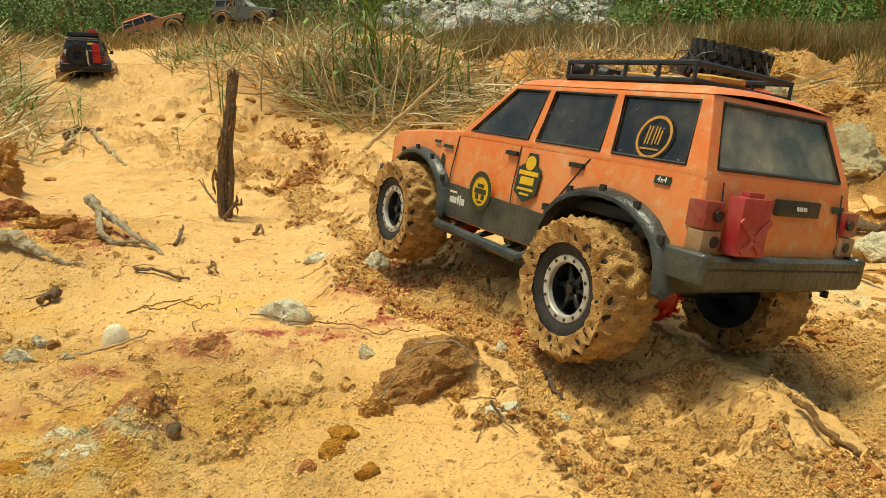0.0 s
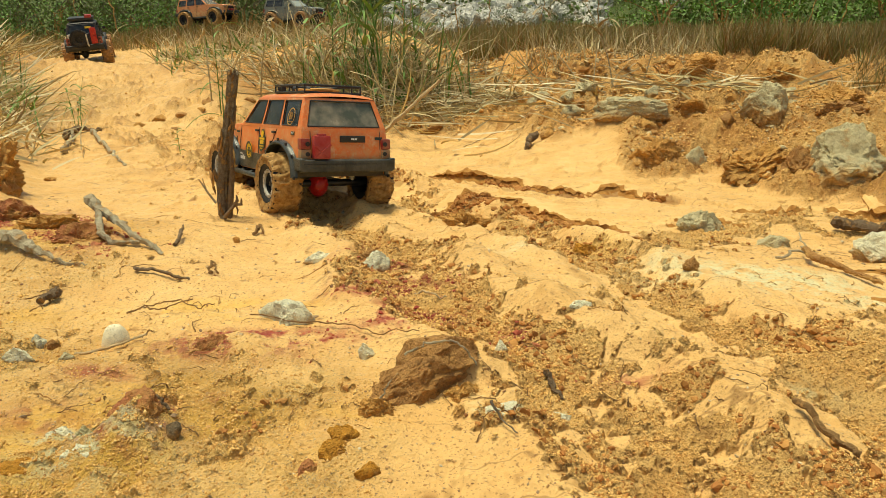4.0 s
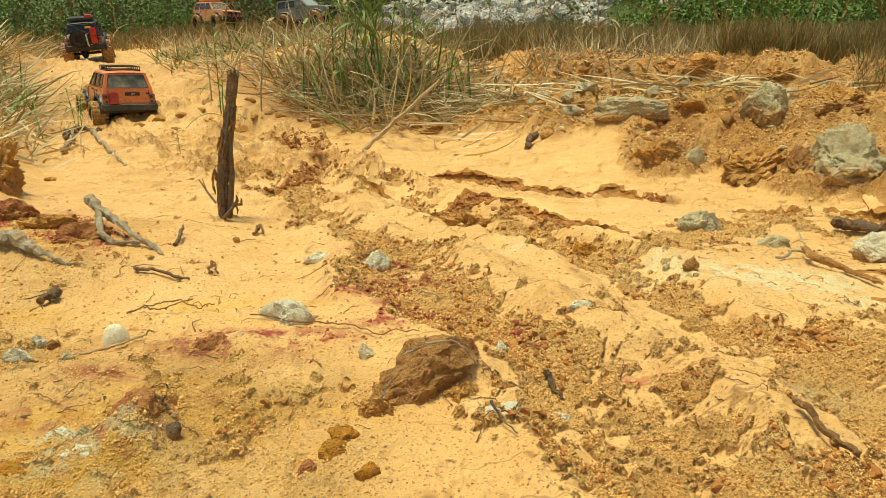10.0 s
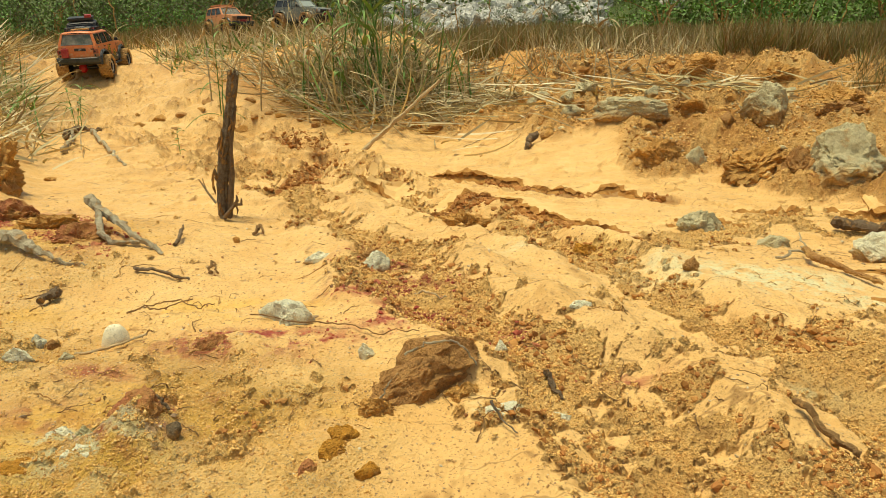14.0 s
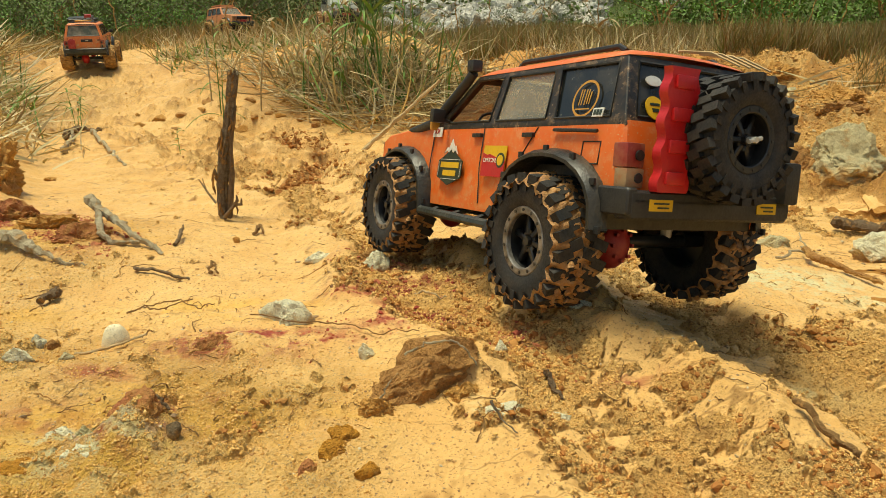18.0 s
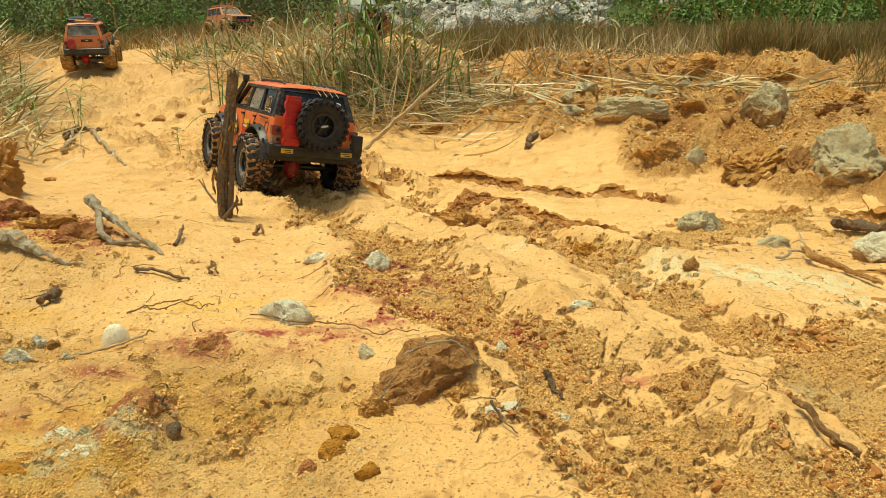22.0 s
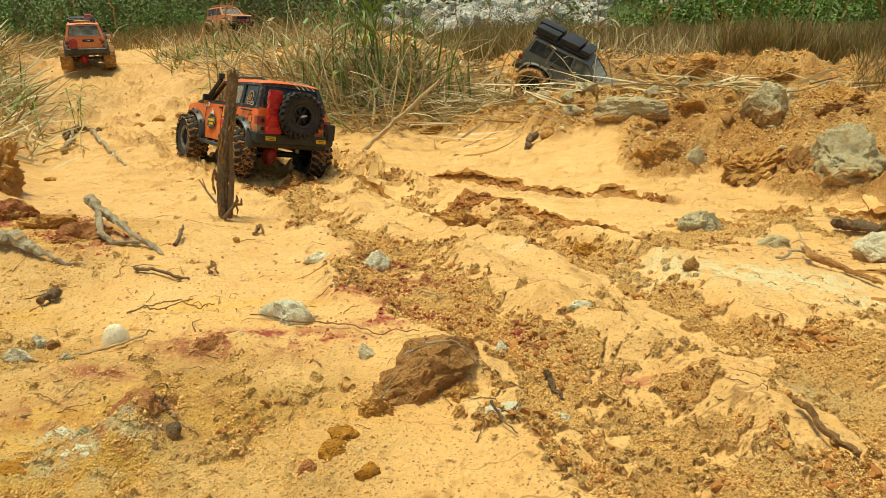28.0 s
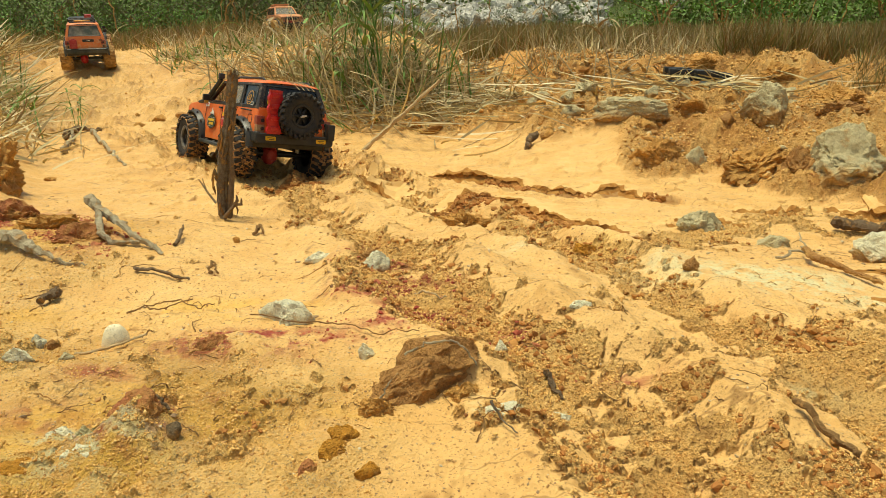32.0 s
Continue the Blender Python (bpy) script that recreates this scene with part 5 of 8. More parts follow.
def black_wagon():
    """Dark wagon up the trail, red boards and spare on its tail."""
    car, wh = base_car("black_model_wagon", "black scale model off-road wagon with red cans and spare wheel", BLACK_PAINT, BLACK_PAINT, BLACK_PAINT, (TINT, TINT, TINT), TINT, TINT, "clay", BLACK, flares=BLACK)
    tail_common(car, (LAMP_RED, LAMP_RED), BLACK)
    nose(car, BLACK)
    mirror(car, 1)
    mirror(car, -1)
    put_wheel(car, "spare", Matrix.Translation((-0.126, 0.022, 0.098)) @ Matrix.Rotation(math.pi / 2, 4, "Z") @ Matrix.Scale(0.78, 4), "spare_wheel")
    for z in (0.088, 0.128):
        jerrycan(car, Matrix.Translation((-0.120, -0.050, z)) @ Matrix.Rotation(-0.1, 4, "Y"), RED_PLASTIC)
    plate("tail_sticker", car, YELLOW, rect(0.030, 0.010), on_tail(-0.030, 0.150, 0.0012))
    bm = bmesh.new()
    box(bm, (-0.122, 0.060, 0.112), (0.016, 0.034, 0.020), 0.006)
    part("work_lamp", bm, WHITE, car)
    bm = bmesh.new()
    box(bm, (0.03, 0, 0.192), (0.19, 0.125, 0.016), 0.005)
    part("roof_box", bm, BLACK, car)
    bm = bmesh.new()
    box(bm, (-0.03, -0.040, 0.204), (0.07, 0.034, 0.016), 0.004)
    part("roof_can", bm, RED_DUSTY, car)
    bm = bmesh.new()
    tube(bm, [(-0.105, -0.018, 0.055), (-0.155, -0.018, 0.065), (-0.158, -0.016, 0.12)], 0.004, 6)
    part("tail_post", bm, RING_GREY, car)
    return car, wh


def muddy_wagon():
    """Mud-coated orange wagon on the mound."""
    car, wh = base_car("muddy_orange_model_wagon", "orange scale model wagon coated in dried mud", MUDDY_ORANGE, MUDDY_ORANGE, MUDDY_ORANGE, (TINT, TINT, TINT), TINT, HAZY, "thick", BLACK)
    tail_common(car, (LAMP_RED, LAMP_AMBER))
    nose(car, TRIM, LAMP_AMBER)
    bm = bmesh.new()
    box(bm, (0.03, 0, 0.188), (0.16, 0.11, 0.012), 0.004)
    part("roof_load", bm, MUDDY_ORANGE, car)
    return car, wh


def grey_wagon():
    """Grey-green expedition wagon with black roof load."""
    car, wh = base_car("grey_model_wagon", "grey-green scale model expedition wagon with a black roof load", GREY_PAINT, GREY_PAINT, GREY_PAINT, (TINT, TINT, SMOKE), TINT, PALE_GLASS, "clay", BLACK, flares=GREY_PAINT)
    tail_common(car, (LAMP_RED, LAMP_AMBER))
    nose(car, BLACK)
    mirror(car, 1)
    mirror(car, -1)
    bm = bmesh.new()
    box(bm, (0.02, 0, 0.186), (0.22, 0.135, 0.008), 0.002)
    rack = part("roof_rack", bm, BLACK, car)
    for x, y, s in ((-0.045, 0.036, (0.10, 0.062, 0.027)), (-0.04, -0.034, (0.09, 0.062, 0.024)), (0.055, 0.0, (0.08, 0.125, 0.022)), (0.122, 0.0, (0.04, 0.13, 0.016))):
        bm = bmesh.new()
        box(bm, (x, y, 0.190 + s[2] / 2), s, 0.005)
        part("roof_bag", bm, BLACK, rack)
    for y in (0.04, 0.0, -0.04):
        bm = bmesh.new()
        box(bm, (0.29, y, 0.1165), (0.016, 0.012, 0.004), 0.0015)
        part("bonnet_vent", bm, BLACK, car)
    return car, wh


WAGON_A, WHEELS_A = rack_wagon()
WAGON_B, WHEELS_B = netted_wagon()
WAGON_C, WHEELS_C = spare_wagon()
WAGON_D, WHEELS_D = muddy_wagon()
WAGON_E, WHEELS_E = grey_wagon()
WAGON_K, WHEELS_K = black_wagon()


# ---- stones, wood and litter on the mud ----
def stone_mat(name, a, b, scale=30, rough=0.85, relief=0.008, muddy=0.85):
    m, nt, p = material(name)
    co = coords(nt)
    n1, n2, n3 = noise_(nt, co, scale, 6, 0.65), noise_(nt, co, scale * 5, 5, 0.7), noise_(nt, co, scale * 22, 3)
    c = mixc(nt, ramp(nt, n1, 0.36, 0.64), a, b)
    c = mixc(nt, ramp(nt, n2, 0.52, 0.70, 0, 0.6), c, tuple(0.45 * v for v in b))
    c = mixc(nt, ramp(nt, n1, 0.56, 0.66, 0, 0.75), c, (0.55, 0.29, 0.09))
    c = mixc(nt, ramp(nt, n3, 0.56, 0.66, 0, 0.65), c, tuple(0.35 * v for v in a))
    c = mixc(nt, ramp(nt, n3, 0.40, 0.34, 0, 0.5), c, tuple(min(0.85, 1.45 * v) for v in a))
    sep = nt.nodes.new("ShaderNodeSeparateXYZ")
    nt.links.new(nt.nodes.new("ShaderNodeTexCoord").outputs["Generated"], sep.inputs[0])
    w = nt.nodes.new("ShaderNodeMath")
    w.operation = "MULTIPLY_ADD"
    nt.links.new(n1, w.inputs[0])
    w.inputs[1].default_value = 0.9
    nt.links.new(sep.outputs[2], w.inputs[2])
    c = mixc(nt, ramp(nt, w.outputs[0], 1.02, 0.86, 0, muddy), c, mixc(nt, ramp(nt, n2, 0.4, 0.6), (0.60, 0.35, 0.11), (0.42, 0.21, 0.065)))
    nt.links.new(c, p.inputs["Base Color"])
    p.inputs["Roughness"].default_value = rough
    p.inputs["Specular IOR Level"].default_value = 0.2
    s = nt.nodes.new("ShaderNodeMath")
    s.operation = "ADD"
    nt.links.new(n2, s.inputs[0])
    nt.links.new(times_(nt, n3, 0.4), s.inputs[1])
    bump(nt, p, s.outputs[0], relief, 0.9)
    return m


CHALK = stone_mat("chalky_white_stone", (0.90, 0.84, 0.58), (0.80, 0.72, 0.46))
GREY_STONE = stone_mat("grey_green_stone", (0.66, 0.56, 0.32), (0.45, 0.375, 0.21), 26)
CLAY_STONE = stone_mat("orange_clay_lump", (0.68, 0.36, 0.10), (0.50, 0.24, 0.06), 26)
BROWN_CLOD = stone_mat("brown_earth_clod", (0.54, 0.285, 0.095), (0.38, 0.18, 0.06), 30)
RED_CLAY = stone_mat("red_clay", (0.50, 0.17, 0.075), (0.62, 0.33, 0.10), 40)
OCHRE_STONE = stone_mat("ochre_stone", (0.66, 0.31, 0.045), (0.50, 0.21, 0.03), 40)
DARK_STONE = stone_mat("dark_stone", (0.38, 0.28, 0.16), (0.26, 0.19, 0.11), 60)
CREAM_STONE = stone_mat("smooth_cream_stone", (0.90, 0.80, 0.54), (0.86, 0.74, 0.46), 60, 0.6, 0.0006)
WOOD_GREY = stone_mat("weathered_wood", (0.52, 0.44, 0.29), (0.33, 0.26, 0.16), 60, 0.9, 0.003, muddy=0.0)
WOOD_DARK = stone_mat("dark_bark", (0.27, 0.185, 0.11), (0.16, 0.105, 0.06), 90, 0.9, 0.004, muddy=0.0)
WOOD_PALE = stone_mat("pale_dry_stick", (0.58, 0.42, 0.22), (0.44, 0.31, 0.16), 120, 0.8, 0.001, muddy=0.0)
ROOT = stone_mat("brown_root", (0.34, 0.19, 0.075), (0.22, 0.12, 0.05), 150, 0.9, 0.002, muddy=0.0)
LEAF_DARK = simple("dead_leaf", (0.07, 0.05, 0.03), (0.12, 0.08, 0.04), 60, 0.7)
LIMESTONE = stone_mat("pale_limestone", (0.72, 0.69, 0.60), (0.42, 0.39, 0.32), 6, 0.9, 0.02, muddy=0.2)


def rock(name, label, mat, x, y, size, turn=0.0, seed=0, sink=0.25, jag=0.35, group="", cat="rock", sub=3):
    """A rough stone of the given width, depth and height, bedded in the ground."""
    jag = min(jag, 0.50 if name == "clay_lump" else 0.42)
    rough = 1.6 if name == "clay_lump" else 0.8
    bm = bmesh.new()
    bmesh.ops.create_icosphere(bm, subdivisions=5 if size[0] > 0.075 else 4 if sub > 2 and size[0] > 0.015 else sub, radius=1.0)
    rnd = random.Random(seed)
    cuts = []
    for _ in range(10):
        n = Vector((rnd.uniform(-1, 1), rnd.uniform(-1, 1), rnd.uniform(-0.5, 1))).normalized()
        cuts.append((n, rnd.uniform(0.55, 0.85)))
    off = Vector((seed * 3.7, seed * 1.3, seed * 2.1))
    for v in bm.verts:
        p = v.co.copy()
        for n, d in (cuts if jag > 0.1 else ()):
            e = p.dot(n) - d
            if e > 0:
                p -= n * e * 0.85
        q = v.co + off
        p *= 1 + jag * (0.6 * noise.fractal(q * 1.4, 0.9, 2.0, 3) + 0.34 * abs(noise.noise(q * 3.6)) - 0.12 + rough * (0.22 * noise.noise(q * 8) + 0.14 * noise.noise(q * 17)))
        if jag > 0.1:
            p *= 1 + 0.10 * abs(noise.noise(q * 6)) + 0.07 * rough * abs(noise.noise(q * 12)) + 0.045 * rough * noise.noise(q * 27) - 0.05
        v.co = Vector((p.x * size[0] / 2, p.y * size[1] / 2, p.z * size[2] * 0.62))
    z = float(bed([x, x], [y, y - 0.35 * size[1]]).min())
    ob = obj_from(name, bm, mat, None, label, 38, Matrix.Translation((x, y, z + size[2] * (0.5 - sink) * 0.9)) @ Matrix.Rotation(turn, 4, "Z"))
    return tagged(ob, label, cat, group)


def branch(name, label, mat, pts, rad, seed=0, lift=0.002, cat="twig", group="", sides=7, jitter=0.0, absolute=False):
    """A stick or root along ground points (x, y, height over ground), tapering, with knots."""
    rnd = random.Random(seed)
    fine = []
    for (a, b) in zip(pts, pts[1:]):
        m = 16 if (rad[0] if isinstance(rad, tuple) else rad) > 0.004 else 7
        for k in range(m):
            t = k / m
            fine.append([a[i] + (b[i] - a[i]) * t for i in range(3)])
    fine.append(list(pts[-1]))
    out, rr = [], []
    zs = [p[2] for p in fine] if absolute else bed([p[0] for p in fine], [p[1] for p in fine]) + lift + np.array([p[2] for p in fine])
    for k, p in enumerate(fine):
        t = k / (len(fine) - 1)
        j = Vector((rnd.gauss(0, 1), rnd.gauss(0, 1), rnd.gauss(0, 0.6))) * jitter
        out.append(Vector((p[0], p[1], float(zs[k]))) + j)
        r0, r1 = rad if isinstance(rad, tuple) else (rad, rad * 0.45)
        rr.append((r0 + (r1 - r0) * t) * rnd.uniform(0.94, 1.07))
    bm = bmesh.new()
    tube(bm, out, rr, sides)
    r0 = max(rr)
    for v in bm.verts:
        q = v.co * (0.35 / r0)
        v.co += Vector((noise.noise(q), noise.noise(q + Vector((7, 0, 0))), noise.noise(q + Vector((0, 9, 0))))) * r0 * 0.5
        q = q * 3.3
        v.co += Vector((noise.noise(q), noise.noise(q + Vector((7, 0, 0))), noise.noise(q + Vector((0, 9, 0))))) * r0 * 0.32
    return tagged(obj_from(name, bm, mat, None, label, 35), label, cat, group)


# stones: point on the mud, width, depth, height in metres
STONES = (
    ("rock", "angular grey-green rock on the stony bank", GREY_STONE, (0.811, 1.824), (0.145, 0.13, 0.125), 0.3, 1, 0.22, 0.3),
    ("rock", "flat grey weathered rock on the stony bank", GREY_STONE, (0.527, 1.987), (0.22, 0.14, 0.075), 0.1, 2, 0.34, 0.3),
    ("rock", "large cracked grey clay slab", GREY_STONE, (0.860, 1.481), (0.22, 0.17, 0.14), 0.2, 3, 0.36, 0.40),
    ("rock", "small rounded grey stone on the bank", GREY_STONE, (0.604, 1.677), (0.056, 0.05, 0.056), 0.0, 4, 0.2, 0.2),
    ("rock", "grey stone flecked with orange mud", GREY_STONE, (0.465, 1.226), (0.105, 0.07, 0.066), 0.4, 5, 0.52, 0.42),
    ("rock", "flat grey stone half sunk in mud", GREY_STONE, (0.536, 1.110), (0.070, 0.045, 0.036), 0.2, 6, 0.58, 0.42),
    ("rock", "pale grey rock beside a plank", CHALK, (0.675, 1.055), (0.088, 0.07, 0.052), 0.1, 7, 0.2, 0.4),
    ("clay_lump", "orange clay lump on the stony bank", CLAY_STONE, (1.319, 2.877), (0.19, 0.14, 0.095), 0.5, 8, 0.33, 0.7),
    ("clay_lump", "orange clay lump on the stony bank", CLAY_STONE, (1.079, 2.989), (0.22, 0.14, 0.085), 0.1, 9, 0.36, 0.8),
    ("clay_lump", "tan clay lump with a pale streak", CLAY_STONE, (1.057, 1.918), (0.145, 0.11, 0.065), 0.2, 10, 0.2, 0.4),
    ("clay_lump", "reddish brown clay lump on the bank", BROWN_CLOD, (1.010, 1.837), (0.13, 0.09, 0.045), 0.2, 11, 0.2, 0.5),
    ("clay_lump", "rough brown clay lump at the bank foot", CLAY_STONE, (0.696, 1.585), (0.19, 0.12, 0.10), 0.4, 12, 0.52, 0.36),
    ("clay_lump", "rough brown clay lump at the bank foot", CLAY_STONE, (0.515, 1.685), (0.13, 0.09, 0.08), 0.1, 13, 0.50, 0.36),
    ("clay_lump", "rough brown clay lump at the bank foot", BROWN_CLOD, (0.768, 1.520), (0.10, 0.09, 0.09), 0.7, 14, 0.42, 0.36),
    ("clay_lump", "orange clay lump on the ridge", CLAY_STONE, (0.004, 5.734), (0.15, 0.12, 0.06), 0.2, 15, 0.3, 0.6),
    ("clay_lump", "orange clay lump by the dry stalks", CLAY_STONE, (0.980, 3.874), (0.10, 0.09, 0.080), 0.2, 16, 0.3, 0.5),
    ("pebble", "smooth cream pebble bedded in the mud", CREAM_STONE, (-0.299, 0.596), (0.025, 0.020, 0.036), 0.5, 19, 0.60, 0.10),
    ("rock", "crumbly white chalk stone bedded in the mud", CHALK, (-0.152, 0.652), (0.072, 0.054, 0.062), 0.1, 121, 0.60, 0.34),
    ("rock", "greenish white stone at the rut edge", CHALK, (-0.084, 0.826), (0.042, 0.028, 0.030), 0.5, 21, 0.45, 0.42),
    ("rock", "small greenish white stone in mud", CHALK, (-0.154, 0.861), (0.046, 0.024, 0.020), 0.1, 22, 0.55, 0.42),
    ("rock", "white stone half buried in wet mud", CHALK, (-0.065, 0.556), (0.018, 0.013, 0.022), 0.3, 23, 0.5, 0.35),
    ("rock", "chalky stone flush with the mud", CHALK, (0.041, 0.447), (0.038, 0.030, 0.018), 0.3, 24, 0.80, 0.42),
    ("rock", "pale green chalk stone flush with the mud", CHALK, (0.080, 0.445), (0.026, 0.020, 0.016), 0.6, 25, 0.78, 0.42),
    ("rock", "white crumbly stone in the mud", CHALK, (0.047, 0.531), (0.014, 0.012, 0.014), 0.3, 26, 0.2, 0.5),
    ("rock", "white stone lying in the rut", CHALK, (0.124, 0.600), (0.024, 0.016, 0.008), 0.3, 27, 0.5, 0.4),
    ("rock", "dark flat stone on mud", DARK_STONE, (-0.180, 0.417), (0.013, 0.011, 0.012), 0.5, 28, 0.2, 0.2),
    ("rock", "ochre stone half sunk in mud", OCHRE_STONE, (-0.066, 0.416), (0.024, 0.022, 0.018), 0.1, 29, 0.56, 0.42),
    ("rock", "ochre stone half sunk in mud", OCHRE_STONE, (-0.072, 0.402), (0.020, 0.016, 0.014), 0.8, 229, 0.5, 0.42),
    ("rock", "ochre stone half sunk in mud", OCHRE_STONE, (-0.047, 0.382), (0.017, 0.014, 0.013), 0.6, 30, 0.52, 0.35),
    ("rock", "reddish ochre stone in mud", RED_CLAY, (-0.086, 0.385), (0.016, 0.013, 0.011), 0.9, 31, 0.52, 0.42),
    ("rock", "crumbly white crust in the near mud", CHALK, (-0.228, 0.396), (0.048, 0.034, 0.024), 0.3, 33, 0.86, 0.42),
    ("rock", "pale crumbly crust in the near mud", CHALK, (-0.262, 0.428), (0.026, 0.018, 0.016), 0.3, 233, 0.84, 0.42),
    ("rock", "crumbly red clay crust", RED_CLAY, (-0.206, 0.428), (0.034, 0.036, 0.026), 0.4, 234, 0.84, 0.42),
    ("rock", "crumbly red and ochre clay crust", RED_CLAY, (-0.196, 0.400), (0.036, 0.036, 0.024), 0.9, 235, 0.86, 0.42),
    ("rock", "crumbly ochre clay crust", OCHRE_STONE, (-0.262, 0.388), (0.044, 0.028, 0.020), 0.2, 236, 0.88, 0.42),
    ("rock", "crumbly ochre clay crust", CLAY_STONE, (-0.224, 0.372), (0.050, 0.024, 0.018), 0.1, 237, 0.88, 0.42),
    ("rock", "crumbly white stone on mud", CHALK, (-0.368, 0.592), (0.017, 0.013, 0.022), 0.1, 34, 0.45, 0.42),
    ("rock", "crumbly white stone on mud", CHALK, (-0.366, 0.558), (0.026, 0.018, 0.024), 0.1, 35, 0.6, 0.42),
    ("rock", "grey shard of stone on mud", GREY_STONE, (-0.318, 0.545), (0.014, 0.008, 0.010), 0.5, 238, 0.4, 0.3),
    ("rock", "pinkish stone in the mud", RED_CLAY, (-0.205, 0.577), (0.036, 0.026, 0.024), 0.1, 36, 0.72, 0.42),
    ("rock", "small red-brown stone on mud", BROWN_CLOD, (-0.355, 0.589), (0.016, 0.010, 0.010), 0.6, 37, 0.2, 0.4),
    ("clay_lump", "small orange clay lump on the smooth mud", CLAY_STONE, (-0.961, 1.707), (0.034, 0.024, 0.016), 0.1, 38, 0.2, 0.3),
    ("clay_lump", "small orange clay lump on the smooth mud", CLAY_STONE, (-0.298, 0.983), (0.013, 0.010, 0.011), 0.1, 39, 0.2, 0.3),
    ("clay_lump", "red clay lump at the rut edge", BROWN_CLOD, (-0.091, 0.843), (0.026, 0.018, 0.015), 0.1, 40, 0.2, 0.6),
    ("clay_lump", "ridge of wet orange clay", CLAY_STONE, (0.037, 1.249), (0.10, 0.05, 0.040), -0.2, 41, 0.25, 0.8),
    ("clay_lump", "brown clay lump in the run", BROWN_CLOD, (-0.027, 2.407), (0.09, 0.05, 0.035), 0.4, 42, 0.25, 0.5),
    ("clay_lump", "red-brown clay lump under the reeds", CLAY_STONE, (-0.100, 2.463), (0.055, 0.045, 0.045), 0.2, 43, 0.2, 0.4),
    ("clay_lump", "crumbly red clay bank edge", CLAY_STONE, (-0.935, 1.425), (0.13, 0.12, 0.11), 0.2, 44, 0.42, 0.5),
    ("clay_lump", "crumbly red clay at the bank edge", BROWN_CLOD, (-0.880, 1.395), (0.06, 0.05, 0.05), 0.8, 244, 0.5, 0.5),
    ("clay_lump", "crumbly red clay bank edge", RED_CLAY, (-0.660, 1.060), (0.13, 0.08, 0.055), 0.2, 45, 0.60, 0.5),
    ("clay_lump", "ochre clay crust by the driftwood", CLAY_STONE, (-0.560, 0.985), (0.13, 0.06, 0.045), 0.1, 245, 0.66, 0.5),
    ("clay_lump", "red and ochre clay bank edge", RED_CLAY, (-0.500, 0.930), (0.09, 0.05, 0.040), 0.2, 46, 0.64, 0.5),
    ("clay_lump", "ochre clay lump in the rut", OCHRE_STONE, (0.212, 1.013), (0.036, 0.026, 0.022), 0.2, 47, 0.25, 0.7),
    ("clay_lump", "brown clay lump on the smooth mud", BROWN_CLOD, (0.301, 0.818), (0.024, 0.018, 0.016), 0.2, 48, 0.25, 0.7),
    ("rock", "thin bluish slab of stone", GREY_STONE, (1.445, 2.749), (0.06, 0.03, 0.075), 0.5, 49, 0.2, 0.2),
    ("clay_lump", "tan clay lump on the bank", CLAY_STONE, (0.666, 3.101), (0.08, 0.07, 0.05), 0.5, 50, 0.2, 0.5),
)
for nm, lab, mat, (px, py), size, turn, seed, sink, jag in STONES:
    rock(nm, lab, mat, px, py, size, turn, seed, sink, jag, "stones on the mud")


def earth_clod():
    """A brown clod heeled over in the mud: a buried wedge, and the cap that has cracked away from it."""
    cap = rock("earth_clod", "cracked brown earth clod with roots over it", BROWN_CLOD, -0.004, 0.494, (0.066, 0.046, 0.034), 0.15, 17, 0.02, 0.30)
    cap.rotation_euler = (0.10, -0.16, 0.2)
    low = rock("earth_clod", "muddy lower part of a broken brown clod", BROWN_CLOD, -0.024, 0.477, (0.092, 0.044, 0.046), 0.42, 18, 0.52, 0.34)
    low.rotation_euler = (0.0, -0.30, 0.42)
    for k, (x, y, w) in enumerate(((0.012, 0.466, 0.024), (-0.048, 0.452, 0.028), (0.022, 0.474, 0.016))):
        rock("clay_lump", "mud heaped against the brown clod", CLAY_STONE, x, y, (w, w * 0.8, w * 0.7), 0.4 * k, 520 + k, 0.5, 0.5, "stones on the mud")


earth_clod()
# loose lumps along the stony bank
rnd = random.Random(5)
for k in range(190):
    x = rnd.uniform(0.15, 1.75)
    y = 1.86 - 0.22 * x + rnd.uniform(0.0, 0.62) + 0.12
    if bed(x, y, "soil") < 0.25:
        continue
    s = rnd.choice((0.012, 0.018, 0.026, 0.034, 0.045)) * rnd.uniform(0.8, 1.3)
    mat, nm, lab = rnd.choice(((CLAY_STONE, "clay_lump", "orange clay lump on the stony bank"), (BROWN_CLOD, "clay_lump", "brown clay lump on the stony bank"), (GREY_STONE, "rock", "grey stone on the stony bank"), (CLAY_STONE, "clay_lump", "orange clay lump on the stony bank")))
    rock(nm, lab, mat, x, y, (s * 1.4, s, s * 0.8), rnd.uniform(0, 3), 100 + k, 0.25, 0.6, "stones on the stony bank", sub=2)
for k in range(70):
    a = rnd.uniform(0, 1)
    x, y = -0.45 + rnd.gauss(0, 0.35), 2.55 + rnd.gauss(0, 0.10)
    if x > 0.0:
        continue
    s = rnd.choice((0.012, 0.02, 0.034)) * rnd.uniform(0.8, 1.3)
    rock("clay_lump", "orange clay lump on the mound's foot", rnd.choice((CLAY_STONE, BROWN_CLOD)), x, y, (s * 1.6, s, s * 0.7), rnd.uniform(0, 3), 300 + k, 0.38, 0.6, "stones on the mound", sub=2)

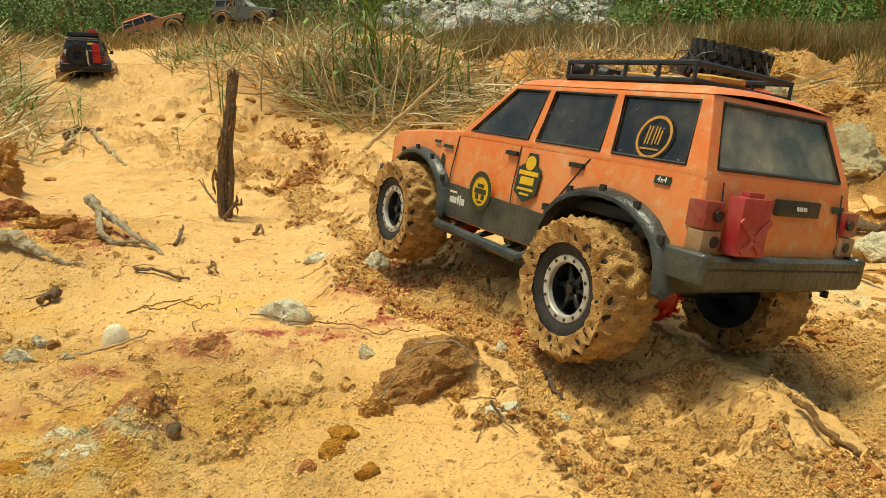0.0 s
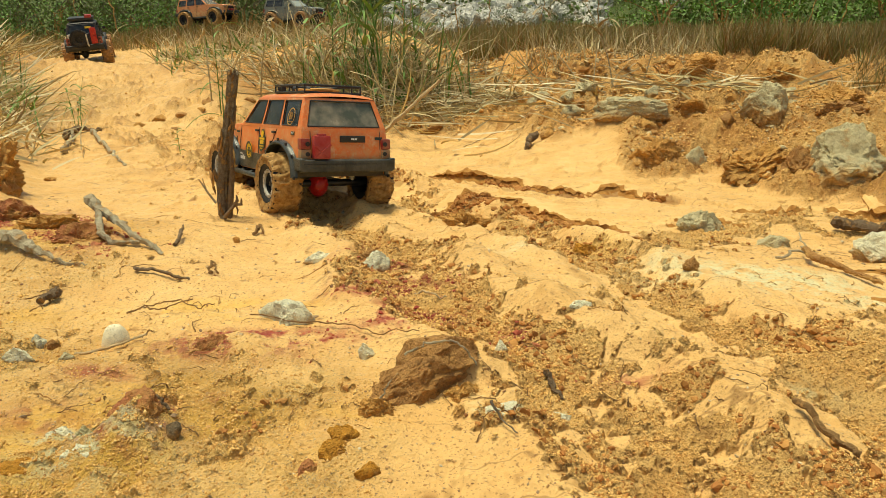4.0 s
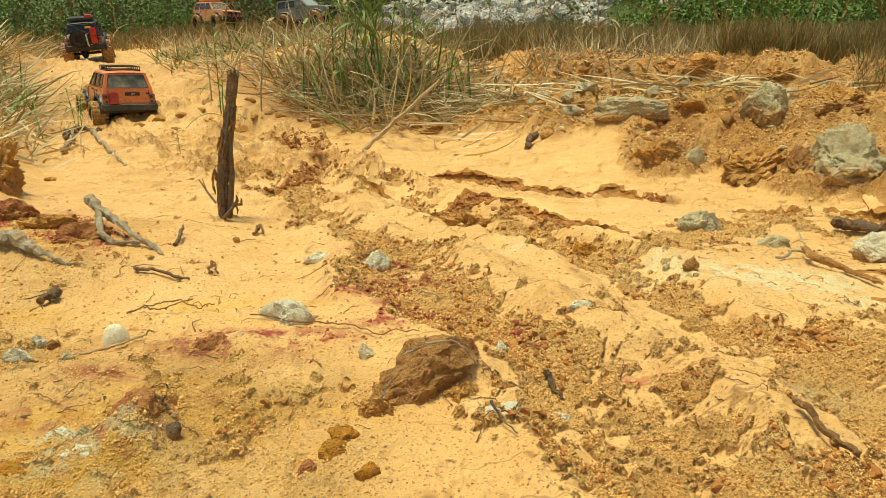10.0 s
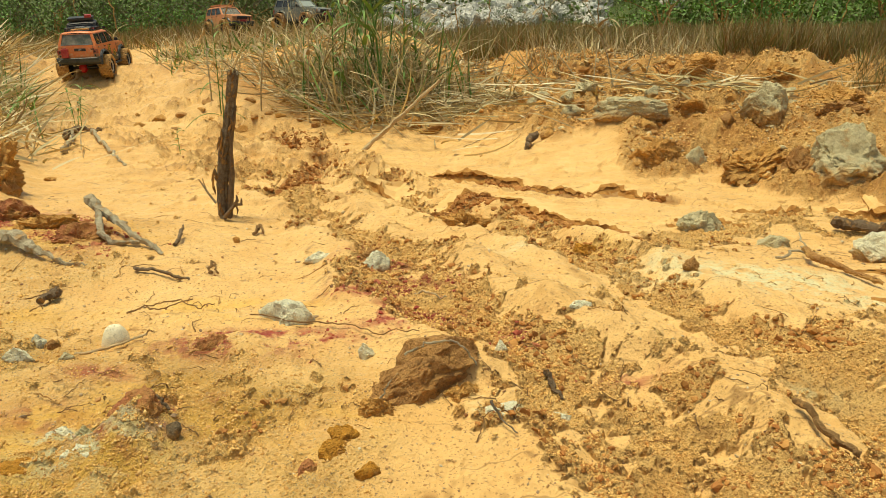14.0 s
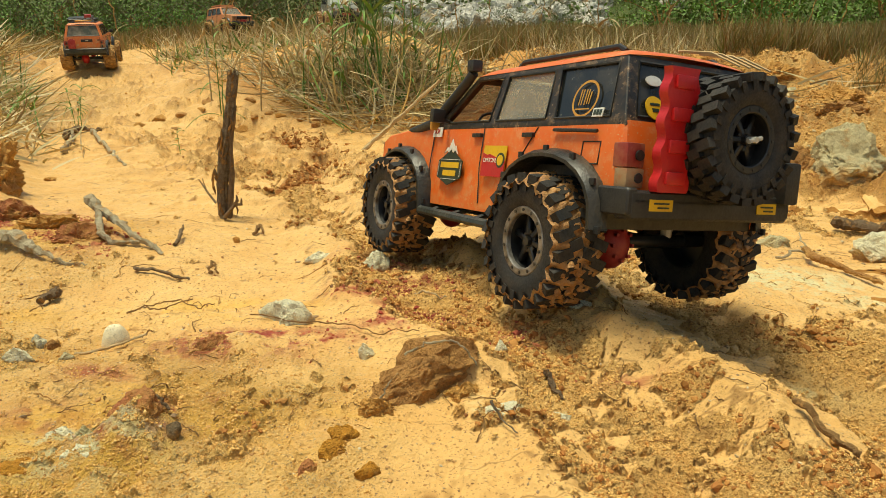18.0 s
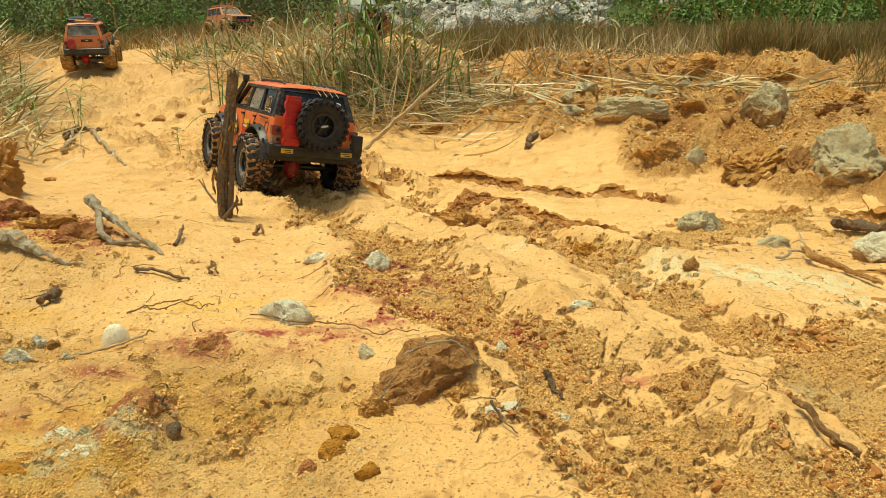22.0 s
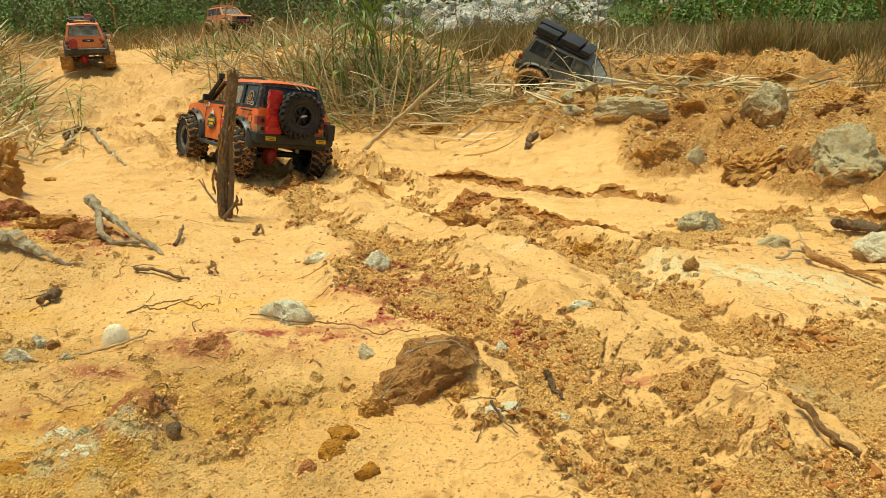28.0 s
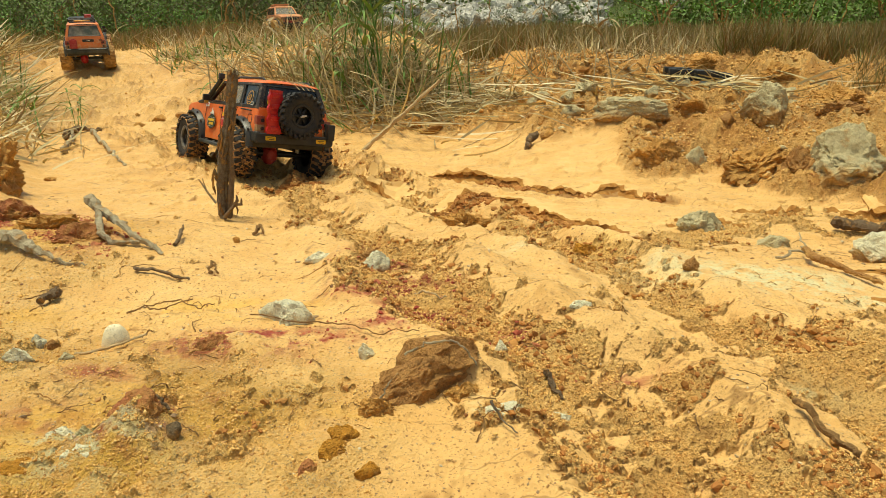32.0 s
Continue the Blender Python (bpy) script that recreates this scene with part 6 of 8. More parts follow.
# torn ridges of wet clay where the crust has slid
def mud_ridge(line, tall, seed, label):
    rnd = random.Random(seed)
    pts = []
    for (ax, ay), (bx, by) in zip(line, line[1:]):
        m = max(3, int(math.hypot(bx - ax, by - ay) / 0.005))
        pts += [(ax + (bx - ax) * k / m, ay + (by - ay) * k / m) for k in range(m)]
    n = len(pts)
    P = np.array(pts)
    T = np.gradient(P, axis=0)
    T /= np.linalg.norm(T, axis=1)[:, None]
    N = np.stack([-T[:, 1], T[:, 0]], 1)
    s_ = np.arange(n) * 0.005
    wav = np.array([0.030 * noise.fractal(Vector((v * 9, seed, 0)), 0.8, 2.0, 4) for v in s_])
    hh = np.array([tall * max(0.12, 0.55 + 1.2 * noise.fractal(Vector((v * 5, seed, 5)), 0.9, 2.0, 3) + 0.9 * noise.noise(Vector((v * 13, seed, 9))) + 0.30 * noise.noise(Vector((v * 37 + 5, seed, 2)))) for v in s_])
    hh *= np.clip(np.minimum(np.arange(n), n - 1 - np.arange(n)) / 14, 0.05, 1)
    prof = ((-0.022, -0.004, 0), (-0.013, 0.14, 0), (-0.007, 0.30, 0), (-0.004, 0.52, 0), (-0.005, 0.76, 0), (-0.006, 0.96, 0), (0.001, 1.06, 1), (0.008, 0.92, 1), (0.020, 0.55, 1), (0.040, 0.26, 1), (0.075, -0.006, 1))
    bm = bmesh.new()
    rows = []
    for i in range(n):
        q = []
        for j, (d, h, _) in enumerate(prof):
            jit = (0.0070 if j < 7 else 0.004) * (noise.noise(Vector((s_[i] * 34, j * 0.9, seed))) + 0.9 * noise.noise(Vector((s_[i] * 110, j * 2.3, seed))))
            d2 = wav[i] + d * (0.7 + 0.6 * hh[i] / tall) + jit
            q.append((P[i, 0] + N[i, 0] * d2, P[i, 1] + N[i, 1] * d2, h, jit))
        rows.append(q)
    flat = np.array([(a[0], a[1]) for q in rows for a in q])
    gz = bed(flat[:, 0], flat[:, 1]).reshape(n, len(prof))
    V = [[bm.verts.new((a[0], a[1], gz[i, j] + (a[2] if abs(a[2]) < 0.01 else a[2] * hh[i] + 0.5 * a[3]))) for j, a in enumerate(q)] for i, q in enumerate(rows)]
    for i in range(n - 1):
        for j in range(len(prof) - 1):
            f = bm.faces.new((V[i][j], V[i + 1][j], V[i + 1][j + 1], V[i][j + 1]))
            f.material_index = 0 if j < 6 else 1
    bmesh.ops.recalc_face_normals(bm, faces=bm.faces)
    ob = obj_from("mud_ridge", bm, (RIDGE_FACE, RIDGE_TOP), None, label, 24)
    return tagged(ob, label, "mud ridge", "torn mud ridges")


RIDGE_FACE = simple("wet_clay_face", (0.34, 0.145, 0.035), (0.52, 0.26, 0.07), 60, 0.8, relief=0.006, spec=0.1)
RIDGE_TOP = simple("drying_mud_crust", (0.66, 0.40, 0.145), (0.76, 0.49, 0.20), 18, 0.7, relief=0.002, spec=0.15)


for k, (line, tall, lab) in enumerate(((EDGE_BACK, 0.019, "long torn ridge of wet clay"), (EDGE_MID, 0.015, "torn ridge of wet clay by the ruts"),
                                       (((-0.335, 1.855), (-0.187, 1.604), (-0.103, 1.500), (-0.029, 1.457)), 0.010, "low torn ridge beside the rut"), (((0.560, 1.335), (0.640, 1.345), (0.724, 1.326), (0.810, 1.290), (0.90, 1.27)), 0.017, "dark torn clay edge"), (((0.395, 1.225), (0.44, 1.262), (0.500, 1.262), (0.545, 1.225)), 0.013, "torn clay edge round a grey stone"), (((0.545, 0.90), (0.60, 0.872), (0.66, 0.86)), 0.010, "torn clay edge on the grey mud"), (((0.50, 0.775), (0.55, 0.742), (0.60, 0.72)), 0.009, "torn clay edge on the grey mud"))):
    mud_ridge(line, tall, 11 + k, lab)

# upright post, split and barked
POST_WOOD = stone_mat("barked_post", (0.33, 0.26, 0.17), (0.13, 0.085, 0.05), 70, 0.9, 0.006, muddy=0.0)
post_foot = (-0.398, 1.245)
px, py = post_foot
pz = height(px, py)
bm = bmesh.new()
rings, sides = 70, 26
ringv = []


def post_axis(t):
    bend = float(np.interp(t, (0, 0.13, 0.27, 0.5, 0.62, 0.72, 1), (0.001, -0.005, -0.009, -0.008, -0.003, -0.001, 0.001)))
    return Vector((px + 0.040 * t + bend, py + 0.004 * math.sin(5 * t), pz - 0.02 + 0.268 * t))


for k in range(rings):
    t = k / (rings - 1)
    c = post_axis(t)
    girth = 0.90 * float(np.interp(t, (0, 0.08, 0.3, 0.55, 0.66, 0.8, 1), (0.0095, 0.0105, 0.0115, 0.0120, 0.0100, 0.0092, 0.0098)))
    ringv.append([])
    for i in range(sides):
        a = i * math.tau / sides
        u = Vector((math.cos(a), math.sin(a), 0))
        groove = 0.30 * noise.noise(u * 2.6 + Vector((0, 0, t * 2.2))) + 0.20 * noise.noise(u * 6.5 + Vector((3, 0, t * 3.5)))
        bark = 0.16 * noise.noise(u * 5 + Vector((0, 5, t * 26))) + 0.10 * noise.noise(u * 9 + Vector((0, 5, t * 60)))
        r = girth * (1 + groove + bark)
        top = 0.012 * noise.noise(Vector((math.cos(a) * 2, math.sin(a) * 2, 1))) + 0.008 * noise.noise(Vector((math.cos(a) * 6, math.sin(a) * 6, 1))) if k == rings - 1 else 0
        ringv[-1].append(bm.verts.new(c + Vector((r * math.cos(a), r * math.sin(a), top))))
for k in range(rings - 1):
    for i in range(sides):
        bm.faces.new((ringv[k][i], ringv[k][(i + 1) % sides], ringv[k + 1][(i + 1) % sides], ringv[k + 1][i]))
bm.faces.new(ringv[-1])
post = tagged(obj_from("wooden_post", bm, POST_WOOD, None, "", 35), "rough dark wooden post standing in the mud", "post")
bm = bmesh.new()
pts = [post_axis(t) + Vector((dx, -0.006, 0)) for t, dx in ((0.05, 0.013), (0.2, 0.017), (0.35, 0.018), (0.5, 0.013), (0.62, 0.008), (0.74, 0.009), (0.80, 0.012))]
tube(bm, pts, [0.005, 0.0052, 0.0045, 0.0042, 0.004, 0.003, 0.001], 9)
for v in bm.verts:
    v.co += Vector((noise.noise(v.co * 160), noise.noise(v.co * 160 + Vector((5, 0, 0))), 0)) * 0.0022
part("split_side", bm, WOOD_DARK, post, "split wood along the post", 30)
# torn bark
rnd = random.Random(77)
for t, dx, n in ((0.10, -0.001, 5), (0.30, -0.012, 6), (0.60, -0.007, 7), (0.68, 0.008, 4), (0.97, 0.0, 4)):
    for _ in range(n):
        c = post_axis(t + rnd.uniform(-0.05, 0.05)) + Vector((dx + rnd.uniform(-0.004, 0.004), -0.009 + rnd.uniform(-0.003, 0.004), 0))
        d = Vector((rnd.uniform(-0.006, 0.006), rnd.uniform(-0.004, 0.002), rnd.uniform(0.008, 0.020)))
        bm = bmesh.new()
        tube(bm, [c - d * 0.6, c, c + d * 0.6], [0.0008, rnd.uniform(0.0016, 0.003), 0.0005], 5)
        part("bark_flake", bm, rnd.choice((ROOT, WOOD_DARK, BROWN_CLOD)), post, "loose flake of bark")
bm = bmesh.new()
tube(bm, [(px - 0.008, py - 0.008, pz + 0.022), (px - 0.022, py - 0.01, pz + 0.045), (px - 0.034, py - 0.01, pz + 0.066)], [0.0024, 0.0020, 0.0010], 6)
tube(bm, [(px - 0.022, py - 0.01, pz + 0.045), (px - 0.027, py - 0.012, pz + 0.068)], [0.0016, 0.0006], 5)
part("side_shoot", bm, WOOD_GREY, post)
bm = bmesh.new()
tube(bm, [(px + 0.006, py - 0.014, pz - 0.004), (px + 0.020, py - 0.02, pz + 0.012), (px + 0.032, py - 0.02, pz + 0.026)], [0.0042, 0.0034, 0.0030], 7)
tube(bm, [(px + 0.028, py - 0.02, pz + 0.021), (px + 0.034, py - 0.02, pz + 0.030), (px + 0.033, py - 0.02, pz + 0.040)], [0.003, 0.003, 0.0012], 6)
tube(bm, [(px + 0.030, py - 0.02, pz + 0.022), (px + 0.040, py - 0.018, pz + 0.022), (px + 0.041, py - 0.018, pz + 0.033)], [0.003, 0.0028, 0.0012], 6)
tube(bm, [(px + 0.030, py - 0.02, pz + 0.022), (px + 0.033, py - 0.018, pz + 0.012), (px + 0.031, py - 0.018, pz + 0.004)], [0.002, 0.0016, 0.0008], 5)
part("foot_splinter", bm, WOOD_DARK, post)

TWIGS = (
    ("driftwood", "grey weathered driftwood branch", WOOD_GREY, ((-0.515, 1.010, 0.034), (-0.480, 0.975, 0.026), (-0.425, 0.930, 0.012), (-0.372, 0.900, 0.000)), (0.0085, 0.0022), 1, 0.0003),
    ("driftwood", "grey weathered driftwood fork", WOOD_GREY, ((-0.486, 0.972, 0.024), (-0.466, 0.928, 0.006), (-0.452, 0.922, 0.001), (-0.408, 0.918, 0.006)), (0.0052, 0.0026), 2, 0.0003),
    ("driftwood", "grey crooked driftwood root", WOOD_GREY, ((-0.600, 0.900, 0.016), (-0.560, 0.888, 0.016), (-0.520, 0.866, 0.008), (-0.500, 0.858, 0.003), (-0.440, 0.836, 0.000)), (0.011, 0.0010), 3, 0.0004),
    ("bark_strip", "dark strip of bark on the mud", WOOD_DARK, ((-0.378, 0.825, 0.002), (-0.354, 0.819, 0.004), (-0.325, 0.806, 0.004), (-0.303, 0.800, 0.000)), (0.0024, 0.0014), 4, 0.0007),
    ("wood_chip", "dark grey wood chip on mud", WOOD_DARK, ((-0.435, 0.716, 0.004), (-0.433, 0.729, 0.007), (-0.433, 0.748, 0.006)), (0.0045, 0.0055), 5, 0.0),
    ("stick", "pale dry stick lying on the mud", WOOD_PALE, ((-0.321, 0.563, 0.000), (-0.298, 0.577, 0.002), (-0.272, 0.598, 0.002)), (0.0013, 0.0010), 6, 0.0),
    ("root", "thin brown root on the mud", ROOT, ((-0.321, 0.668, 0.000), (-0.299, 0.681, 0.006), (-0.274, 0.691, 0.008), (-0.248, 0.668, 0.003), (-0.234, 0.681, 0.006)), (0.0009, 0.0005), 7, 0.0008),
    ("root", "thin brown root on the mud", ROOT, ((-0.306, 0.675, 0.002), (-0.275, 0.662, 0.006), (-0.256, 0.681, 0.010)), (0.0008, 0.0005), 8, 0.0006),
    ("root", "long thin brown root on the mud", ROOT, ((-0.189, 0.649, 0.002), (-0.142, 0.625, 0.003), (-0.097, 0.610, 0.003), (-0.058, 0.588, 0.002), (-0.021, 0.566, 0.002)), (0.0007, 0.0005), 9, 0.0006),
    ("root", "pale root strand over the clod", WOOD_GREY, ((-0.028, 0.474, 0.026), (-0.014, 0.472, 0.033), (0.004, 0.470, 0.038), (0.016, 0.470, 0.033), (0.025, 0.471, 0.020)), (0.0009, 0.0007), 10, 0.0006),
    ("root", "pale rootlet on the clod", WOOD_GREY, ((-0.047, 0.450, 0.006), (-0.039, 0.454, 0.016), (-0.033, 0.458, 0.022)), (0.0007, 0.0005), 11, 0.0005),
    ("bark_strip", "long strip of wet bark beside the rut", ROOT, ((0.224, 0.404, 0.004), (0.232, 0.390, 0.006), (0.239, 0.377, 0.006), (0.248, 0.366, 0.003)), (0.0022, 0.0026), 12, 0.0005),
    ("leaf_scrap", "curled dark dead leaf on mud", LEAF_DARK, ((0.033, 0.433, 0.008), (0.039, 0.423, 0.003), (0.049, 0.409, 0.001)), (0.0010, 0.0004), 13, 0.0003),
    ("twig", "short dark twig stub in the rut", WOOD_DARK, ((0.079, 0.494, 0.003), (0.084, 0.485, 0.003), (0.089, 0.474, 0.000)), (0.0026, 0.0012), 14, 0.0006),
    ("twig", "short dark twig on mud", WOOD_DARK, ((-0.218, 0.464, 0.006), (-0.206, 0.450, 0.004), (-0.190, 0.437, 0.002)), (0.0013, 0.0012), 15, 0.0006),
    ("root", "thick brown root in the mud bank", BROWN_CLOD, ((0.516, 0.967, 0.012), (0.502, 0.894, 0.010), (0.519, 0.858, 0.004), (0.540, 0.820, 0.006)), (0.0055, 0.003), 16, 0.001),
    ("twig", "pale thin root stalk in mud", WOOD_GREY, ((0.468, 0.942, 0.002), (0.520, 0.968, 0.010), (0.589, 1.124, 0.020)), (0.002, 0.001), 17, 0.002),
    ("plank", "dark weathered plank end in mud", WOOD_DARK, ((0.699, 1.225, 0.010), (0.737, 1.211, 0.012), (0.776, 1.197, 0.014)), (0.011, 0.009), 18, 0.001),
    ("stick", "thin dry stem across the run", WOOD_PALE, ((0.062, 2.158, 0.000), (0.152, 2.220, 0.004), (0.252, 2.182, 0.008), (0.362, 2.125, 0.012)), (0.0016, 0.001), 20, 0.001),
    ("stump", "small burnt black stump in mud", WOOD_DARK, ((0.229, 1.931, 0.000), (0.242, 1.972, 0.018), (0.259, 1.978, 0.026)), (0.008, 0.010), 21, 0.002),
    ("driftwood", "dark crooked driftwood on the side bank", WOOD_DARK, ((-1.182, 2.223, 0.010), (-1.211, 2.360, 0.026), (-1.154, 2.402, 0.024)), (0.010, 0.006), 22, 0.003),
    ("driftwood", "grey fanned root splinters on the bank", WOOD_GREY, ((-1.130, 2.288, 0.018), (-0.962, 2.055, 0.006), (-0.824, 1.830, 0.000)), (0.006, 0.002), 23, 0.002),
    ("driftwood", "grey broken root end on the bank", WOOD_GREY, ((-1.118, 2.077, 0.004), (-1.132, 2.157, 0.010), (-1.198, 2.335, 0.020)), (0.007, 0.004), 24, 0.003),
    ("twig", "small dark twig on the mud", WOOD_DARK, ((-0.364, 0.923, 0.000), (-0.365, 0.944, 0.006), (-0.374, 0.986, 0.014)), (0.0034, 0.002), 25, 0.0006),
    ("twig", "small tangled twig on the mud", ROOT, ((-0.286, 0.822, 0.002), (-0.287, 0.842, 0.010), (-0.274, 0.818, 0.003)), (0.0018, 0.001), 26, 0.0015),
    ("twig", "small tangled twig on the mud", ROOT, ((-0.286, 1.042, 0.002), (-0.285, 1.065, 0.010), (-0.270, 1.033, 0.003)), (0.003, 0.0014), 27, 0.002),
    ("twig", "straw stem by the rut", WOOD_PALE, ((-0.030, 0.719, 0.001), (-0.014, 0.704, 0.003), (0.004, 0.693, 0.001)), (0.0014, 0.001), 28, 0.0006),
)
for nm, lab, mat, pts, rad, seed, jit in TWIGS:
    branch(nm, lab, mat, pts, rad, seed, jitter=jit, cat="wood", group="wood on the mud")
branch("stick", "long pale dry stick leaning on the mound", WOOD_PALE, ((-0.253, 2.104, -0.072), (-0.010, 2.204, 0.140)), (0.0075, 0.005), 19, 0, "wood", "wood on the mud", 8, 0.0008, True)
# small scraps of twig and rootlet strewn about
rnd = random.Random(9)
for k in range(230):
    y = 0.42 + 0.85 * rnd.random() ** 1.3
    x = rnd.uniform(-0.64, 0.62) * y
    a, l = rnd.uniform(0, math.pi), rnd.uniform(0.006, 0.030) * (0.5 + y)
    dx, dy = math.cos(a) * l / 2, math.sin(a) * l / 2
    branch("twig", "tiny dark twig scrap on the mud", rnd.choice((ROOT, ROOT, BROWN_CLOD)), ((x - dx, y - dy, 0.0), (x + rnd.uniform(-0.3, 0.3) * l, y, rnd.uniform(0, 0.005)), (x + dx, y + dy, 0.0)), rnd.uniform(0.0003, 0.0007), k, 0.0006, "wood", "twig scraps", 4, 0.0004)


# ---- joined litter: crumbs, straw, grass ----
def island_mat(name, cols, rough=0.8, spec=0.25):
    """One of several colours a piece."""
    m, nt, p = material(name)
    g = nt.nodes.new("ShaderNodeNewGeometry").outputs["Random Per Island"]
    r = nt.nodes.new("ShaderNodeValToRGB")
    r.color_ramp.interpolation = "LINEAR"
    while len(r.color_ramp.elements) < len(cols):
        r.color_ramp.elements.new(0.5)
    for i, c in enumerate(cols):
        r.color_ramp.elements[i].position = i / (len(cols) - 1)
        r.color_ramp.elements[i].color = (*c, 1)
    nt.links.new(g, r.inputs[0])
    n = noise_(nt, coords(nt), 40, 3)
    c = mixc(nt, ramp(nt, n, 0.5, 0.75, 0, 0.4), r.outputs[0], tuple(0.45 * v for v in cols[0]))
    nt.links.new(c, p.inputs["Base Color"])
    p.inputs["Roughness"].default_value = rough
    p.inputs["Specular IOR Level"].default_value = spec
    return m


def mesh_stuff(name, verts, faces, mat, label, cat, smooth=False):
    me = bpy.data.meshes.new(name)
    v, f = np.asarray(verts, np.float32), np.asarray(faces, np.int32)
    n = f.shape[1]
    me.vertices.add(len(v))
    me.vertices.foreach_set("co", v.ravel())
    me.loops.add(f.size)
    me.loops.foreach_set("vertex_index", f.ravel())
    me.polygons.add(len(f))
    me.polygons.foreach_set("loop_start", np.arange(0, f.size, n, dtype=np.int32))
    me.update(calc_edges=True)
    me.polygons.foreach_set("use_smooth", np.full(len(f), smooth, dtype=bool))
    me.materials.append(mat)
    return tagged(new(name, me), label, cat, kind="stuff")


rng = np.random.default_rng(7)


def crumbs(name, label, mat, x, y, size, flat=0.75, bed=0.2, fine=False):
    """Small uneven lumps lying at x, y."""
    n = len(x)
    z, _ = surface(x, y)
    t = (1 + 5 ** 0.5) / 2
    ico = np.array([(-1, t, 0), (1, t, 0), (-1, -t, 0), (1, -t, 0), (0, -1, t), (0, 1, t), (0, -1, -t), (0, 1, -t), (t, 0, -1), (t, 0, 1), (-t, 0, -1), (-t, 0, 1)]) / 1.902
    tri = np.array([(0, 11, 5), (0, 5, 1), (0, 1, 7), (0, 7, 10), (0, 10, 11), (1, 5, 9), (5, 11, 4), (11, 10, 2), (10, 7, 6), (7, 1, 8), (3, 9, 4), (3, 4, 2), (3, 2, 6), (3, 6, 8), (3, 8, 9), (4, 9, 5), (2, 4, 11), (6, 2, 10), (8, 6, 7), (9, 8, 1)])
    if fine:
        ico = np.array([(1, 0, 0), (-1, 0, 0), (0, 1, 0), (0, -1, 0), (0, 0, 1), (0, 0, -1)], float)
        tri = np.array([(0, 2, 4), (2, 1, 4), (1, 3, 4), (3, 0, 4), (2, 0, 5), (1, 2, 5), (3, 1, 5), (0, 3, 5)])
    nv = len(ico)
    v = ico[None] * rng.uniform(0.75, 1.2, (n, nv, 1)) if fine else ico[None] * rng.uniform(0.5, 1.4, (n, nv, 1))
    v = v * np.stack([rng.uniform(0.8, 1.5, n), rng.uniform(0.7, 1.1, n), np.full(n, flat)], 1)[:, None, :]
    a = rng.uniform(0, math.tau, n)
    c, s = np.cos(a)[:, None], np.sin(a)[:, None]
    v = np.stack([v[..., 0] * c - v[..., 1] * s, v[..., 0] * s + v[..., 1] * c, v[..., 2]], 2) * size[:, None, None]
    v = v + np.stack([x, y, z + size * flat * bed], 1)[:, None, :]
    f = tri[None] + (np.arange(n) * nv)[:, None, None]
    return mesh_stuff(name, v.reshape(-1, 3), f.reshape(-1, 3), mat, label, "mud crumbs", fine)


CRUMB = island_mat("mud_crumb", ((0.60, 0.32, 0.095), (0.76, 0.46, 0.155), (0.80, 0.52, 0.20), (0.50, 0.24, 0.065), (0.74, 0.44, 0.14), (0.78, 0.50, 0.18)), 0.75, 0.12)
CLUMP = island_mat("wet_clump", ((0.28, 0.115, 0.03), (0.50, 0.245, 0.07), (0.36, 0.145, 0.04), (0.44, 0.19, 0.055)), 0.7, 0.12)
GRIT = island_mat("grit", ((0.55, 0.42, 0.24), (0.20, 0.10, 0.05), (0.60, 0.33, 0.11), (0.34, 0.15, 0.06), (0.68, 0.58, 0.38)), 0.7)
n = 330000
y = 0.33 * (3.6 / 0.33) ** rng.random(n)
x = rng.uniform(-0.68, 0.68, n) * (y + 0.03)
_, mk = surface(x, y)
keep = (rng.random(n) < np.maximum(mk["rough"] * 0.95, mk["dry"] * 0.42)) & (fbm(x, y, 24, 3, 301) > -0.25)
xc, yc = x[keep], y[keep]
crumbs("mud_crumbs", "loose orange mud crumbs thrown up along the ruts", CRUMB, xc, yc, np.minimum(0.00095 * (0.25 + yc) * rng.lognormal(0.0, 0.40, len(xc)), 0.005), 0.95, 0.1, True)
# thrown clumps along the lips of the ruts
m = 14000
t = rng.integers(0, len(RUT_LEFT) - 1, m)
both = np.array([RUT_LEFT, RUT_RIGHT])[rng.integers(0, 2, m)]
a, b = both[np.arange(m), t], both[np.arange(m), t + 1]
q = a + (b - a) * rng.random(m)[:, None]
nrm = np.stack([-(b - a)[:, 1], (b - a)[:, 0]], 1) / np.linalg.norm(b - a, axis=1)[:, None]
q = q + nrm * (rng.choice((-1, 1), m) * (0.062 + rng.normal(0, 0.02, m)))[:, None]
ok = (fbm(q[:, 0], q[:, 1], 16, 3, 91) > 0.04) & (surface(q[:, 0], q[:, 1])[1]["rough"] > 0.5)
q = q[ok]
crumbs("mud_clumps", "wet brown clumps heaped along the ruts", CLUMP, q[:, 0], q[:, 1], np.minimum(0.0013 * (0.4 + q[:, 1]) * rng.lognormal(0.0, 0.5, len(q)), 0.0048), 0.8, 0.0)
def wet_clods(m):
    """Dark lumps the wheels have turned out, lying in clusters on the churned mud."""
    y = 0.36 * (1.9 / 0.36) ** rng.random(m)
    x = rng.uniform(-0.4, 0.66, m) * y
    mk = surface(x, y)[1]["rough"]
    ok = (mk > 0.5) & (fbm(x, y, 13, 3, 411) > 0.05)
    x, y = x[ok], y[ok]
    crumbs("wet_clods", "dark wet clods turned out by the wheels", CLUMP, x, y, np.minimum(0.0018 * (0.35 + y) * rng.lognormal(0.0, 0.5, len(x)), 0.0036), 0.8, 0.15)


